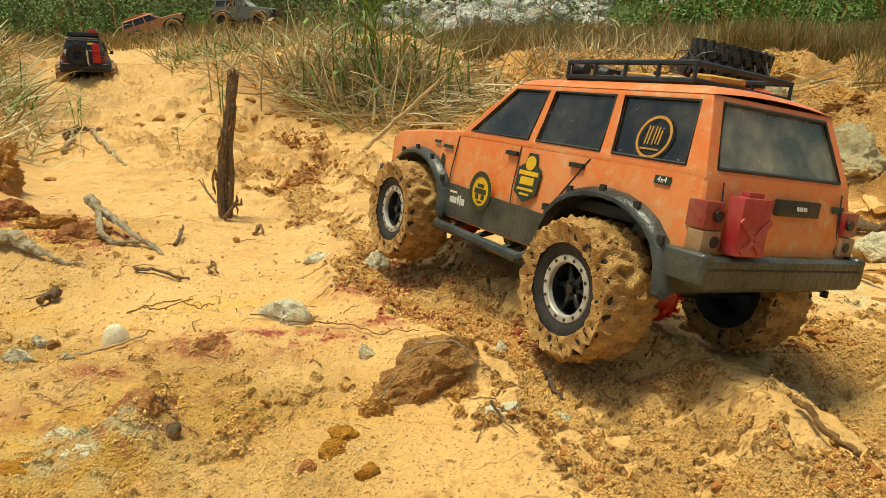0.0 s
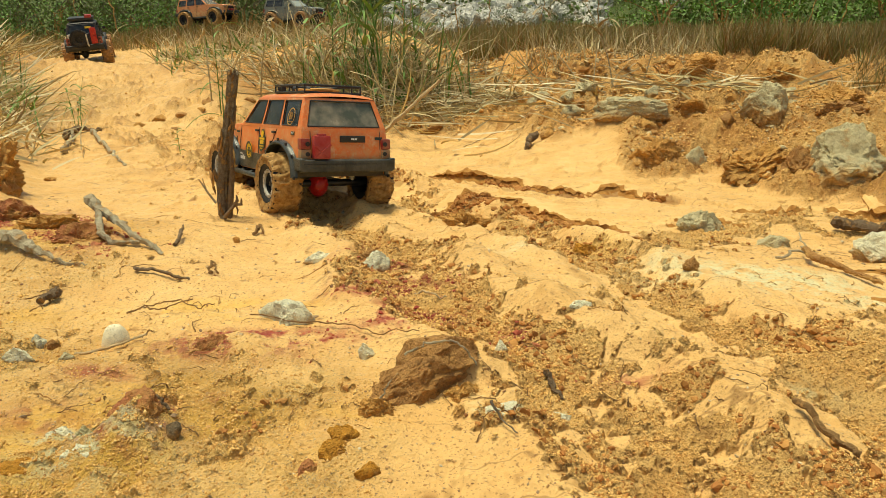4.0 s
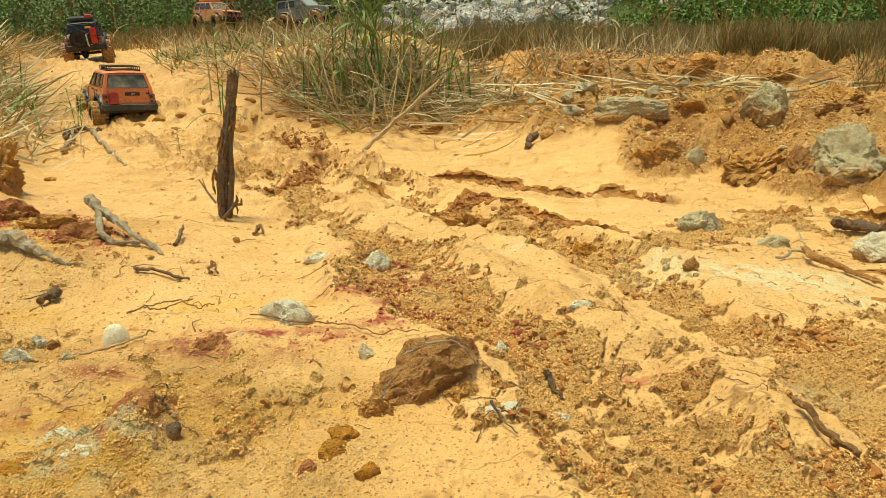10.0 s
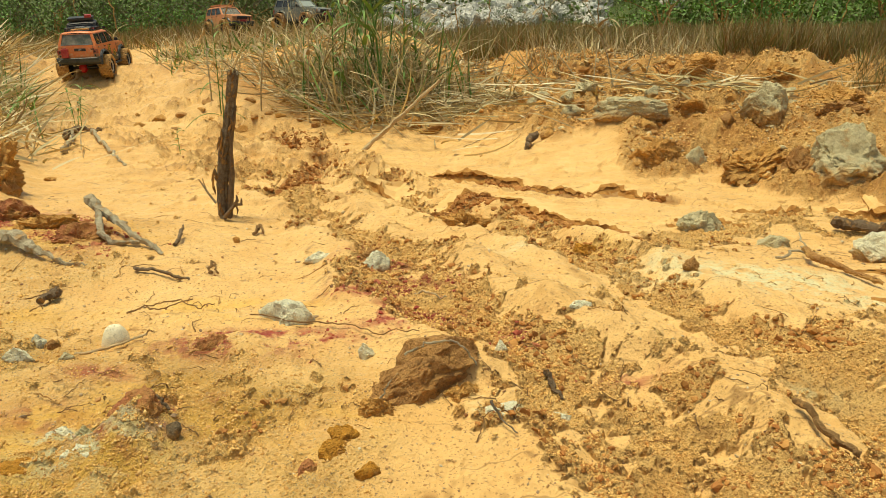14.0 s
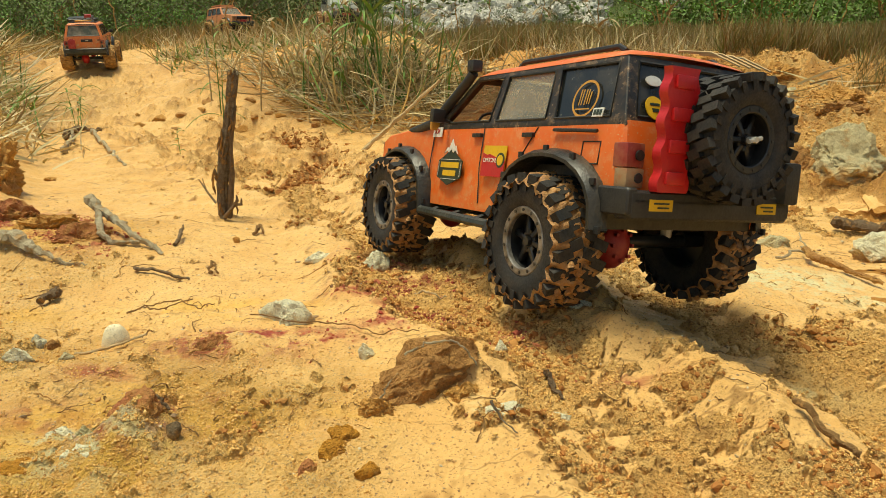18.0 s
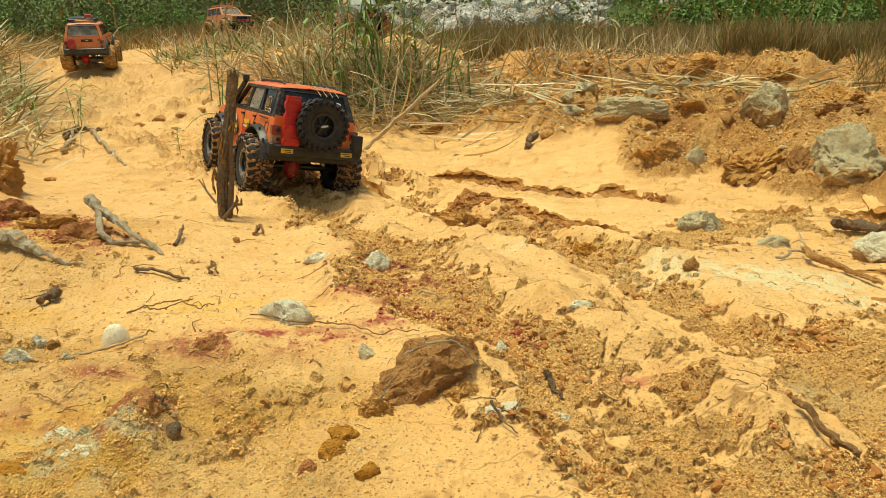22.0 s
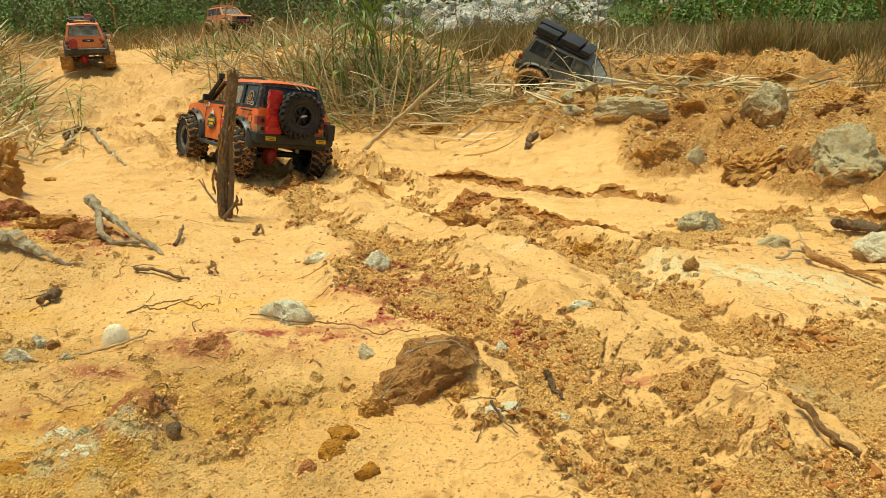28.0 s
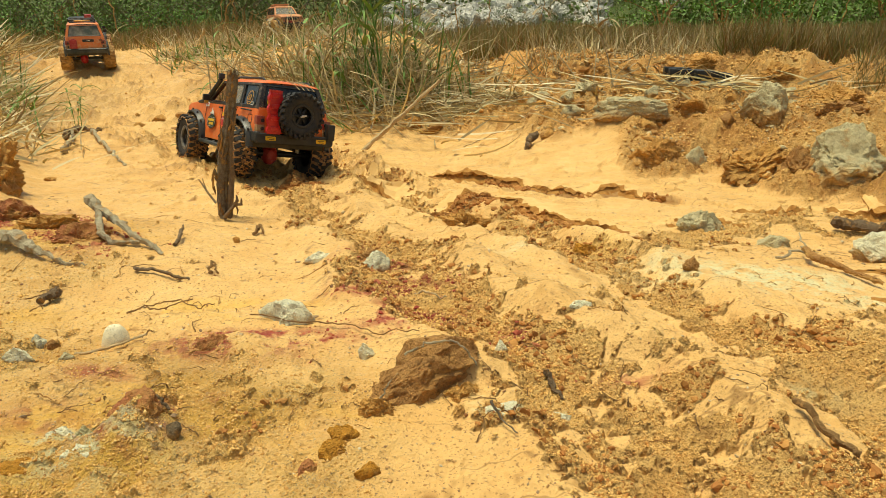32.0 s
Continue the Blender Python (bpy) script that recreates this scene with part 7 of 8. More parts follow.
wet_clods(16000)
keep = (rng.random(n) < 0.035) & (y < 1.5) & (mk["rough"] < 0.75)
xc, yc = x[keep], y[keep]
crumbs("grit", "fine grit and pebbles strewn on the mud", GRIT, xc, yc, 0.0005 * (0.5 + yc) * rng.lognormal(0.1, 0.5, len(xc)), 0.7, 0.2)

# crumbling red clay where the crust is stained
RED_CRUMB = island_mat("red_clay_crumb", ((0.30, 0.05, 0.035), (0.42, 0.11, 0.06), (0.50, 0.20, 0.09), (0.34, 0.07, 0.05)), 0.8, 0.12)
xr, yr = rng.uniform(-0.72, 0.12, 26000), rng.uniform(0.38, 1.10, 26000)
ok = (rng.random(len(xr)) < 0.8 * surface(xr, yr)[1]["red"]) & ((xr > -0.125) | (yr > 0.8))
xr, yr = xr[ok], yr[ok]
crumbs("red_clay_crumbs", "loose dark red clay crumbs on the stained crust", RED_CRUMB, xr, yr, np.minimum(0.0011 * (0.25 + yr) * rng.lognormal(0.0, 0.45, len(xr)), 0.004), 0.85, 0.1)

# rubble of the stony bank, and clods fallen from the torn ridges
RUBBLE = island_mat("bank_rubble", ((0.46, 0.22, 0.06), (0.64, 0.36, 0.11), (0.34, 0.15, 0.045), (0.60, 0.50, 0.28), (0.52, 0.26, 0.07), (0.72, 0.46, 0.17), (0.40, 0.34, 0.20)), 0.85, 0.12)
m = 60000
x = rng.uniform(-0.6, 2.2, m)
y = rng.uniform(1.5, 4.7, m)
_, mk = surface(x, y)
keep = (mk["soil"] * (fbm(x, y, 9, 4, 303) > -0.1) > 0.3) & (np.abs(x) < 0.72 * y) & (rng.random(m) < 0.8)
x, y = x[keep], y[keep]
crumbs("bank_rubble", "broken clay and stone rubble over the stony bank", RUBBLE, x, y, np.minimum(np.where(y > 3.0, 0.0060, 0.0030) * rng.lognormal(0.0, 0.6, len(x)), np.where(y > 3.0, 0.018, 0.011)), 0.8, 0.0)
m = 6600
q = []
for line, wid in ((EDGE_BACK, 0.020), (EDGE_MID, 0.034), (EDGE_FAR, 0.05)):
    P = np.array(line)
    t = rng.integers(0, len(P) - 1, m // 3)
    a, b = P[t], P[t + 1]
    u = (b - a) / np.linalg.norm(b - a, axis=1)[:, None]
    p = a + (b - a) * rng.random(len(t))[:, None] + np.stack([-u[:, 1], u[:, 0]], 1) * (0.004 - np.abs(rng.normal(0, wid, len(t))))[:, None]
    q.append(p[fbm(p[:, 0], p[:, 1], 12, 3, 305) > -0.05])
q = np.concatenate(q)
crumbs("fallen_clods", "brown clods fallen from the torn mud ridges", CLUMP, q[:, 0], q[:, 1], np.minimum(0.0028 * rng.lognormal(0.0, 0.6, len(q)), 0.0075), 0.85, 0.1)


def blades(name, label, mat, roots, tips, width, sag, cat, seg=4, base_w=1.0):
    """Flat tapering blades or stalks from root to tip, bowed by sag."""
    n = len(roots)
    d = tips - roots
    side = np.cross(d, rng.normal(0, 1, (n, 3)))
    side /= np.linalg.norm(side, axis=1)[:, None] + 1e-9
    bow = rng.normal(0, 1, (n, 3)) * np.linalg.norm(d, axis=1)[:, None]
    V = []
    for k in range(seg + 1):
        t = k / seg
        p = roots + d * t + bow * (sag * 4 * t * (1 - t))[:, None]
        w = width * (base_w + (1 - base_w) * t) * (1 - t ** 2.2 * 0.9) / 2
        V += [p - side * w[:, None], p + side * w[:, None]]
    V = np.stack(V, 1)
    q = np.array([(2 * k, 2 * k + 1, 2 * k + 3, 2 * k + 2) for k in range(seg)])
    f = q[None] + (np.arange(n) * 2 * (seg + 1))[:, None, None]
    return mesh_stuff(name, V.reshape(-1, 3), f.reshape(-1, 4), mat, label, cat)


STRAW = island_mat("dry_straw", ((0.50, 0.38, 0.17), (0.72, 0.58, 0.32), (0.24, 0.165, 0.07), (0.80, 0.68, 0.42), (0.38, 0.31, 0.13), (0.62, 0.50, 0.25)), 0.7)
BROWN_GRASS = island_mat("brown_grass", ((0.26, 0.20, 0.065), (0.32, 0.19, 0.07), (0.16, 0.155, 0.04), (0.42, 0.33, 0.16), (0.18, 0.20, 0.05), (0.30, 0.155, 0.05), (0.50, 0.41, 0.23)), 0.75, 0.1)
GREEN = island_mat("green_blade", ((0.07, 0.14, 0.025), (0.14, 0.26, 0.05), (0.22, 0.33, 0.08), (0.10, 0.17, 0.04)), 0.5)


def straw_patch(name, label, n, cx, cy, rx, ry, long, lean, mat=STRAW, w=0.0035):
    x, y = cx + rng.normal(0, 0.5, n) * rx, cy + rng.normal(0, 0.5, n) * ry
    keep = (along(x, y, TRAIL)[0] > 0.30) & (along(x, y, RUT_RIGHT)[0] > 0.22)
    x, y, n = x[keep], y[keep], int(keep.sum())
    z = bed(x, y)
    L = rng.uniform(0.3, 1.0, n) * long
    a = rng.uniform(0, math.tau, n)
    el = np.abs(rng.normal(lean, 0.16 if lean < 0.5 else 0.35, n))
    root = np.stack([x, y, z + rng.uniform(-0.005, 0.03, n)], 1)
    tip = root + np.stack([np.cos(a) * np.cos(el) * L, np.sin(a) * np.cos(el) * L, np.sin(el) * L], 1)
    return blades(name, label, mat, root, tip, rng.uniform(0.5, 1.3, n) * w, rng.uniform(-0.06, 0.10, n), "dry grass")


straw_patch("dry_grass", "matted dry straw stalks over the mound", 620, -0.34, 2.74, 0.60, 0.34, 0.36, 0.20, w=0.0055)
straw_patch("dry_grass", "tangled dry stalks over the mound", 470, -0.40, 2.68, 0.56, 0.30, 0.27, 0.75, w=0.0062)
straw_patch("dry_grass", "tangled dry stalks beside the trail", 260, -0.92, 2.72, 0.26, 0.26, 0.22, 0.6, w=0.0045)
straw_patch("dry_grass", "matted dry straw stalks over the mound", 420, -0.60, 2.54, 0.32, 0.20, 0.24, 0.2, w=0.005)
straw_patch("dry_grass", "fine dry straw over the mound", 300, -0.36, 2.70, 0.60, 0.34, 0.28, 0.25, w=0.0032)
straw_patch("dry_grass", "fallen straw along the bank's crest", 420, 0.10, 2.58, 0.42, 0.22, 0.36, 0.06, w=0.0055)
straw_patch("dry_grass", "fallen straw along the bank's crest", 330, 0.85, 2.16, 0.80, 0.18, 0.26, 0.06, w=0.006)
straw_patch("dry_grass", "standing dry stems on the mound", 260, -0.30, 2.66, 0.40, 0.26, 0.40, 1.0, w=0.0045)
straw_patch("dry_grass", "matted dry grass on the side bank", 1300, -1.66, 2.6, 0.36, 0.85, 0.26, 0.35, w=0.006)
straw_patch("dry_grass", "matted dry grass on the side bank", 220, -1.25, 1.95, 0.22, 0.34, 0.20, 0.35, w=0.006)
straw_patch("dry_grass", "matted dry grass on the far side bank", 750, -2.10, 3.60, 0.50, 0.90, 0.28, 0.30, w=0.0075)
straw_patch("dry_grass", "matted dry grass on the far side bank", 600, -2.75, 4.70, 0.70, 0.90, 0.30, 0.40, w=0.006)
straw_patch("dry_grass", "dry grass tufts on the far bank", 900, -1.15, 4.35, 0.70, 0.90, 0.24, 0.55, w=0.0055)
straw_patch("dry_grass", "dry straw fallen across the trail's edge", 160, -0.98, 2.95, 0.30, 0.30, 0.20, 0.15, w=0.005)
straw_patch("green_grass", "green weeds on the far bank", 160, -1.2, 4.2, 0.6, 0.8, 0.12, 0.9, GREEN, 0.010)
straw_patch("dry_grass", "sparse dry grass beside the trail", 500, -1.0, 3.75, 0.55, 0.45, 0.20, 0.6, w=0.005)
straw_patch("green_grass", "green grass blades among the straw", 80, -0.20, 2.64, 0.28, 0.24, 0.34, 1.0, GREEN, 0.006)
straw_patch("green_grass", "green grass blades on the side bank", 260, -1.62, 2.6, 0.42, 0.75, 0.22, 0.8, GREEN, 0.006)
straw_patch("green_grass", "low green weeds beside the trail", 260, -1.0, 3.6, 0.55, 0.4, 0.10, 0.9, GREEN, 0.010)


def field(name, label, n, box_, long, mat, w, lean=1.25, spread=0.22):
    x0, x1, y0, y1 = box_
    y = y0 + (y1 - y0) * rng.random(n) ** 1.5
    x = x0 * (y / y0) + (x1 - x0) * (y / y0) * rng.random(n)
    z = bed(x, y)
    L = rng.uniform(0.45, 1.0, n) * long
    a, el = rng.uniform(0, math.tau, n), rng.normal(lean, spread, n)
    root = np.stack([x, y, z - 0.01], 1)
    tip = root + np.stack([np.cos(a) * np.cos(el) * L, np.sin(a) * np.cos(el) * L, np.sin(el) * L], 1)
    return blades(name, label, mat, root, tip, rng.uniform(0.6, 1.3, n) * w, rng.uniform(-0.08, 0.12, n), "grass", 3)


field("brown_grass", "field of dry brown grass behind the bank", 30000, (0.10, 2.9, 3.45, 6.2), 0.15, BROWN_GRASS, 0.0042)
field("brown_grass", "tangle of long dry grass at the field's edge", 2600, (0.35, 2.6, 3.15, 3.7), 0.20, STRAW, 0.0035, 0.7, 0.5)
field("brown_grass", "dry brown grass creeping over the stony bank", 15000, (1.12, 2.6, 2.98, 4.3), 0.17, BROWN_GRASS, 0.0038)
field("brown_grass", "dry brown grass creeping over the stony bank", 3000, (1.50, 2.6, 2.66, 3.1), 0.13, BROWN_GRASS, 0.0034, 1.0, 0.35)
field("brown_grass", "dry brown grass behind the mound", 7000, (-3.6, 0.3, 5.0, 7.0), 0.15, BROWN_GRASS, 0.005)
field("brown_grass", "far field of dry brown grass", 12000, (-3.6, 4.5, 6.2, 8.8), 0.15, BROWN_GRASS, 0.006)


# ---- reeds and single plants ----
def reed(x, y, h, lean, n_leaf, seed, mat=GREEN, label="tall green reed stalk with drooping leaves", thick=0.0035, slim=1.0):
    rnd = random.Random(seed)
    z = height(x, y)
    root = empty("reed", Matrix.Translation((x, y, z)))
    tagged(root, label, "reed", "reeds on the mound")
    a = rnd.uniform(0, math.tau)
    top = Vector((math.cos(a) * lean * h, math.sin(a) * lean * h, h))
    pts = [Vector((top.x * t * t, top.y * t * t, h * t - 0.01)) for t in (0, 0.25, 0.5, 0.75, 1.0)]
    bm = bmesh.new()
    tube(bm, pts, [thick, thick * 0.9, thick * 0.75, thick * 0.55, thick * 0.3], 6)
    part("stalk", bm, mat, root)
    for k in range(n_leaf):
        t = rnd.uniform(0.2, 0.98)
        p = Vector((top.x * t * t, top.y * t * t, h * t))
        b, L = rnd.uniform(0, math.tau), rnd.uniform(0.35, 0.8) * h * 0.6
        up = rnd.uniform(0.4, 1.2)
        d = Vector((math.cos(b), math.sin(b), 0))
        w = rnd.uniform(0.004, 0.008) * slim
        sd = Vector((-d.y, d.x, 0))
        bm = bmesh.new()
        rows = []
        for i in range(6):
            u = i / 5
            c = p + d * (L * u * math.cos(up * 0.6)) + Vector((0, 0, L * (math.sin(up) * u - 0.75 * u * u)))
            ww = w * (1 - u ** 2) ** 0.8 + 0.0004
            rows.append((bm.verts.new(c - sd * ww), bm.verts.new(c + Vector((0, 0, -0.0015))), bm.verts.new(c + sd * ww)))
        for r, q in zip(rows, rows[1:]):
            bm.faces.new((r[0], r[1], q[1], q[0]))
            bm.faces.new((r[1], r[2], q[2], q[1]))
        part("leaf", bm, mat, root)
    return root


DRY = island_mat("dry_reed", ((0.42, 0.31, 0.15), (0.30, 0.22, 0.11), (0.52, 0.42, 0.24)), 0.7)
rnd = random.Random(21)
for k, (x, y, h) in enumerate(((-0.28, 2.62, 0.46), (-0.20, 2.66, 0.50), (-0.33, 2.72, 0.44), (-0.14, 2.60, 0.34), (-0.40, 2.66, 0.38), (-0.24, 2.52, 0.30), (-0.30, 2.85, 0.48), (-0.10, 2.75, 0.40), (-0.50, 2.60, 0.30))):
    reed(x, y, h, rnd.uniform(0.05, 0.25), 7, k)
for k in range(12):
    reed(-0.48 + rnd.gauss(0, 0.2), 2.62 + rnd.gauss(0, 0.12), rnd.uniform(0.22, 0.42), rnd.uniform(0.1, 0.5), 3, 50 + k, DRY, "dry bent reed stalk on the mound", 0.003)
for k, (x, y, h) in enumerate(((-0.22, 2.58, 0.50), (-0.27, 2.70, 0.50), (-0.36, 2.60, 0.36))):
    reed(x, y, h, rnd.uniform(0.05, 0.2), 6, 30 + k, slim=1.7, thick=0.0045)
reed(-0.62, 2.02, 0.26, 0.28, 5, 80, slim=0.5, thick=0.002)
reed(*(-1.289, 2.504), 0.15, 0.10, 9, 81, GREEN, "small green grass tuft on the side bank", 0.0014, 0.35)
reed(*(-1.275, 2.518), 0.19, 0.15, 8, 82, GREEN, "small green grass tuft on the side bank", 0.0014, 0.35)
reed(*(-1.305, 2.554), 0.12, 0.25, 8, 85, GREEN, "small green grass tuft on the side bank", 0.0012, 0.3)
reed(*(-0.804, 2.602), 0.34, 0.30, 4, 86, GREEN, "tall green reed stalk by the trail", 0.0022, 0.6)
reed(-1.02, 1.62, 0.20, 0.5, 5, 83, GREEN, "green grass leaning over the side bank")
reed(-0.80, 2.15, 0.09, 0.1, 6, 84, GREEN, "small green shoot in the mud", 0.0014, 0.4)
for k, (x, y, h, ln) in enumerate(((0.50, 2.42, 0.20, 0.5), (0.54, 2.44, 0.16, 0.7), (0.62, 2.6, 0.42, 0.35), (0.75, 2.75, 0.46, 0.3), (0.95, 2.55, 0.30, 0.5), (1.45, 2.35, 0.30, 0.6), (0.46, 2.42, 0.17, 0.8))):
    reed(x, y, h, ln, 3, 90 + k, DRY, "dry bent reed stalk behind the bank", 0.003)


# ---- background: limestone rubble, bushes, thicket ----
rnd = random.Random(33)
protos = []
for k in range(5):
    protos.append(rock("limestone_rock", "pale limestone boulder among bushes", LIMESTONE, 0.2 + k, 10.5, (0.42, 0.34, 0.26), 0, 700 + k, 0.2, 0.6, "limestone boulders", sub=2))
for k in range(60):
    x, y = rnd.uniform(-0.7, 2.1), rnd.uniform(8.4, 10.6)
    s = rnd.uniform(0.6, 1.5)
    src = protos[k % 5]
    ob = copy_thing(src, Matrix.Translation((x, y, height(x, y))) @ Matrix.Rotation(rnd.uniform(0, 6), 4, "Z"))
    ob.scale = (s, s, s)

LEAF = island_mat("bush_leaf", ((0.09, 0.17, 0.03), (0.15, 0.29, 0.05), (0.21, 0.37, 0.07), (0.10, 0.19, 0.035), (0.28, 0.38, 0.09)), 0.55)
LEAF_DIM = island_mat("thicket_leaf", ((0.07, 0.085, 0.022), (0.12, 0.17, 0.04), (0.17, 0.17, 0.06), (0.09, 0.10, 0.03), (0.14, 0.22, 0.045)), 0.6)
BARK = stone_mat("bush_bark", (0.20, 0.16, 0.12), (0.12, 0.10, 0.08), 12, 0.9, 0.01)


def bush_meshes(seed, leaf_mat, n_leaf=900, leaf=0.055):
    """A stem with limbs, and a crown of single leaves set in uneven clumps."""
    rnd = random.Random(seed)
    bm = bmesh.new()
    tips = []
    for k in range(7):
        a, e = rnd.uniform(0, math.tau), rnd.uniform(0.5, 1.3)
        L = rnd.uniform(0.5, 1.0)
        p1 = Vector((math.cos(a) * 0.3 * L * math.cos(e), math.sin(a) * 0.3 * L * math.cos(e), 0.45 * L))
        p2 = p1 + Vector((math.cos(a + 0.4) * 0.5 * L, math.sin(a + 0.4) * 0.5 * L, 0.45 * L * math.sin(e)))
        tube(bm, [(0, 0, -0.05), p1, p2], [0.013, 0.008, 0.003], 6)
        tips += [p1, p2, p2 + Vector((rnd.uniform(-0.2, 0.2), rnd.uniform(-0.2, 0.2), rnd.uniform(0, 0.25)))]
    stem = bpy.data.meshes.new("stem")
    bm.to_mesh(stem)
    bm.free()
    stem.materials.append(BARK)
    g = np.random.default_rng(seed)
    c = np.array([t[:] for t in tips] + [(0.35 * math.cos(k), 0.35 * math.sin(k), 0.12 + 0.02 * k) for k in range(9)])
    pos = c[g.integers(0, len(c), n_leaf)] + g.normal(0, 0.13, (n_leaf, 3))
    pos[:, 2] = np.maximum(pos[:, 2], 0.03)
    d = g.normal(0, 1, (n_leaf, 3))
    d /= np.linalg.norm(d, axis=1)[:, None]
    s = np.cross(d, g.normal(0, 1, (n_leaf, 3)))
    s /= np.linalg.norm(s, axis=1)[:, None]
    L = leaf * g.uniform(0.6, 1.4, n_leaf)[:, None]
    V = np.stack([pos, pos + d * L * 0.5 + s * L * 0.28, pos + d * L, pos + d * L * 0.5 - s * L * 0.28], 1)
    F = np.arange(n_leaf * 4).reshape(-1, 4)
    me = bpy.data.meshes.new("crown")
    me.from_pydata(V.reshape(-1, 3).tolist(), [], F.tolist())
    me.materials.append(leaf_mat)
    return stem, me


BUSHES = [bush_meshes(1, LEAF, 1500, 0.042), bush_meshes(2, LEAF, 1500, 0.042), bush_meshes(3, LEAF_DIM, 1900, 0.034), bush_meshes(4, LEAF_DIM, 1900, 0.034)]


def bush(k, x, y, s, label, turn=0.0, lift=0.0):
    root = empty("bush", Matrix.Translation((x, y, height(x, y) + lift)) @ Matrix.Rotation(turn, 4, "Z"))
    root.scale = (s, s, s)
    tagged(root, label, "bush", "bushes behind the clearing")
    for nm, me in zip(("stem", "crown"), BUSHES[k]):
        ob = new(nm, me)
        ob.parent = root


for k in range(13):
    bush(k % 2, 2.3 + k * 0.5 + rnd.uniform(-0.2, 0.2), rnd.uniform(7.2, 8.2), rnd.uniform(0.9, 1.3), "green leafy bush at the clearing's edge", rnd.uniform(0, 6))
for k in range(16):
    bush(2 + k % 2, -5.2 + k * 0.26 + rnd.uniform(-0.2, 0.2), rnd.uniform(6.9, 8.4), rnd.uniform(0.6, 1.0), "dark tangled bush at the clearing's edge", rnd.uniform(0, 6))
for k in range(5):
    bush(k % 2, -4.4 + k * 0.55, rnd.uniform(6.4, 6.8), rnd.uniform(0.35, 0.5), "low green bush by the trail", rnd.uniform(0, 6))
for k in range(14):
    bush(2 + k % 2, -1.4 + k * 0.42 + rnd.uniform(-0.2, 0.2), rnd.uniform(10.8, 12), rnd.uniform(0.9, 1.4), "dark bush behind the limestone", rnd.uniform(0, 6))
for k in range(12):
    bush(2 + k % 2, -1.5 + k * 0.34 + rnd.uniform(-0.12, 0.12), rnd.uniform(7.9, 8.3), rnd.uniform(0.22, 0.38), "low dark bush before the limestone", rnd.uniform(0, 6))
# unseen ring of tall bushes, added for reflections and to close the horizon
for k in range(26):
    a = -0.1 + k * (math.pi + 0.2) / 25
    bush(k % 4, 15 * math.cos(a), 1.0 + 14 * math.sin(a), rnd.uniform(2.4, 3.4), "unseen tall bush added round the clearing for reflections", rnd.uniform(0, 6))


def undergrowth(n):
    """Loose leaves over the rising ground behind the clearing."""
    y = 7.6 + 8.0 * rng.random(n) ** 1.6
    x = rng.uniform(-0.85, 0.85, n) * (y + 1.0)
    keep = (fbm(x, y, 0.9, 3, 401) > -0.12) & ((y > 9.2) | (np.abs(x - 0.4) > 2.0))
    x, y, n = x[keep], y[keep], int(keep.sum())
    p = np.stack([x, y, bed(x, y) + rng.gamma(2.0, 0.10, n)], 1)
    d = rng.normal(0, 1, (n, 3))
    d /= np.linalg.norm(d, axis=1)[:, None]
    w = np.cross(d, rng.normal(0, 1, (n, 3)))
    w /= np.linalg.norm(w, axis=1)[:, None]
    L = 0.05 * rng.uniform(0.6, 1.5, n)[:, None]
    V = np.stack([p, p + d * L * 0.5 + w * L * 0.28, p + d * L, p + d * L * 0.5 - w * L * 0.28], 1)
    return mesh_stuff("undergrowth", V.reshape(-1, 3), np.arange(n * 4).reshape(-1, 4), LEAF_DIM, "dense green undergrowth on the rising ground", "undergrowth")


undergrowth(60000)
# thin bare saplings
for k in range(22):
    x, y = rnd.uniform(-3.2, 5.0), rnd.uniform(5.2, 8.5)
    h = rnd.uniform(0.6, 1.4)
    z = height(x, y)
    dx = rnd.uniform(-0.3, 0.3)
    branch("sapling", "thin bare grey sapling in the scrub", rnd.choice((WOOD_GREY, BARK)), ((x, y, z), (x + dx * 0.4, y, z + h * 0.5), (x + dx, y + 0.1, z + h)), (0.005, 0.002), 400 + k, 0, "sapling", "bare saplings", 6, 0.008, True)


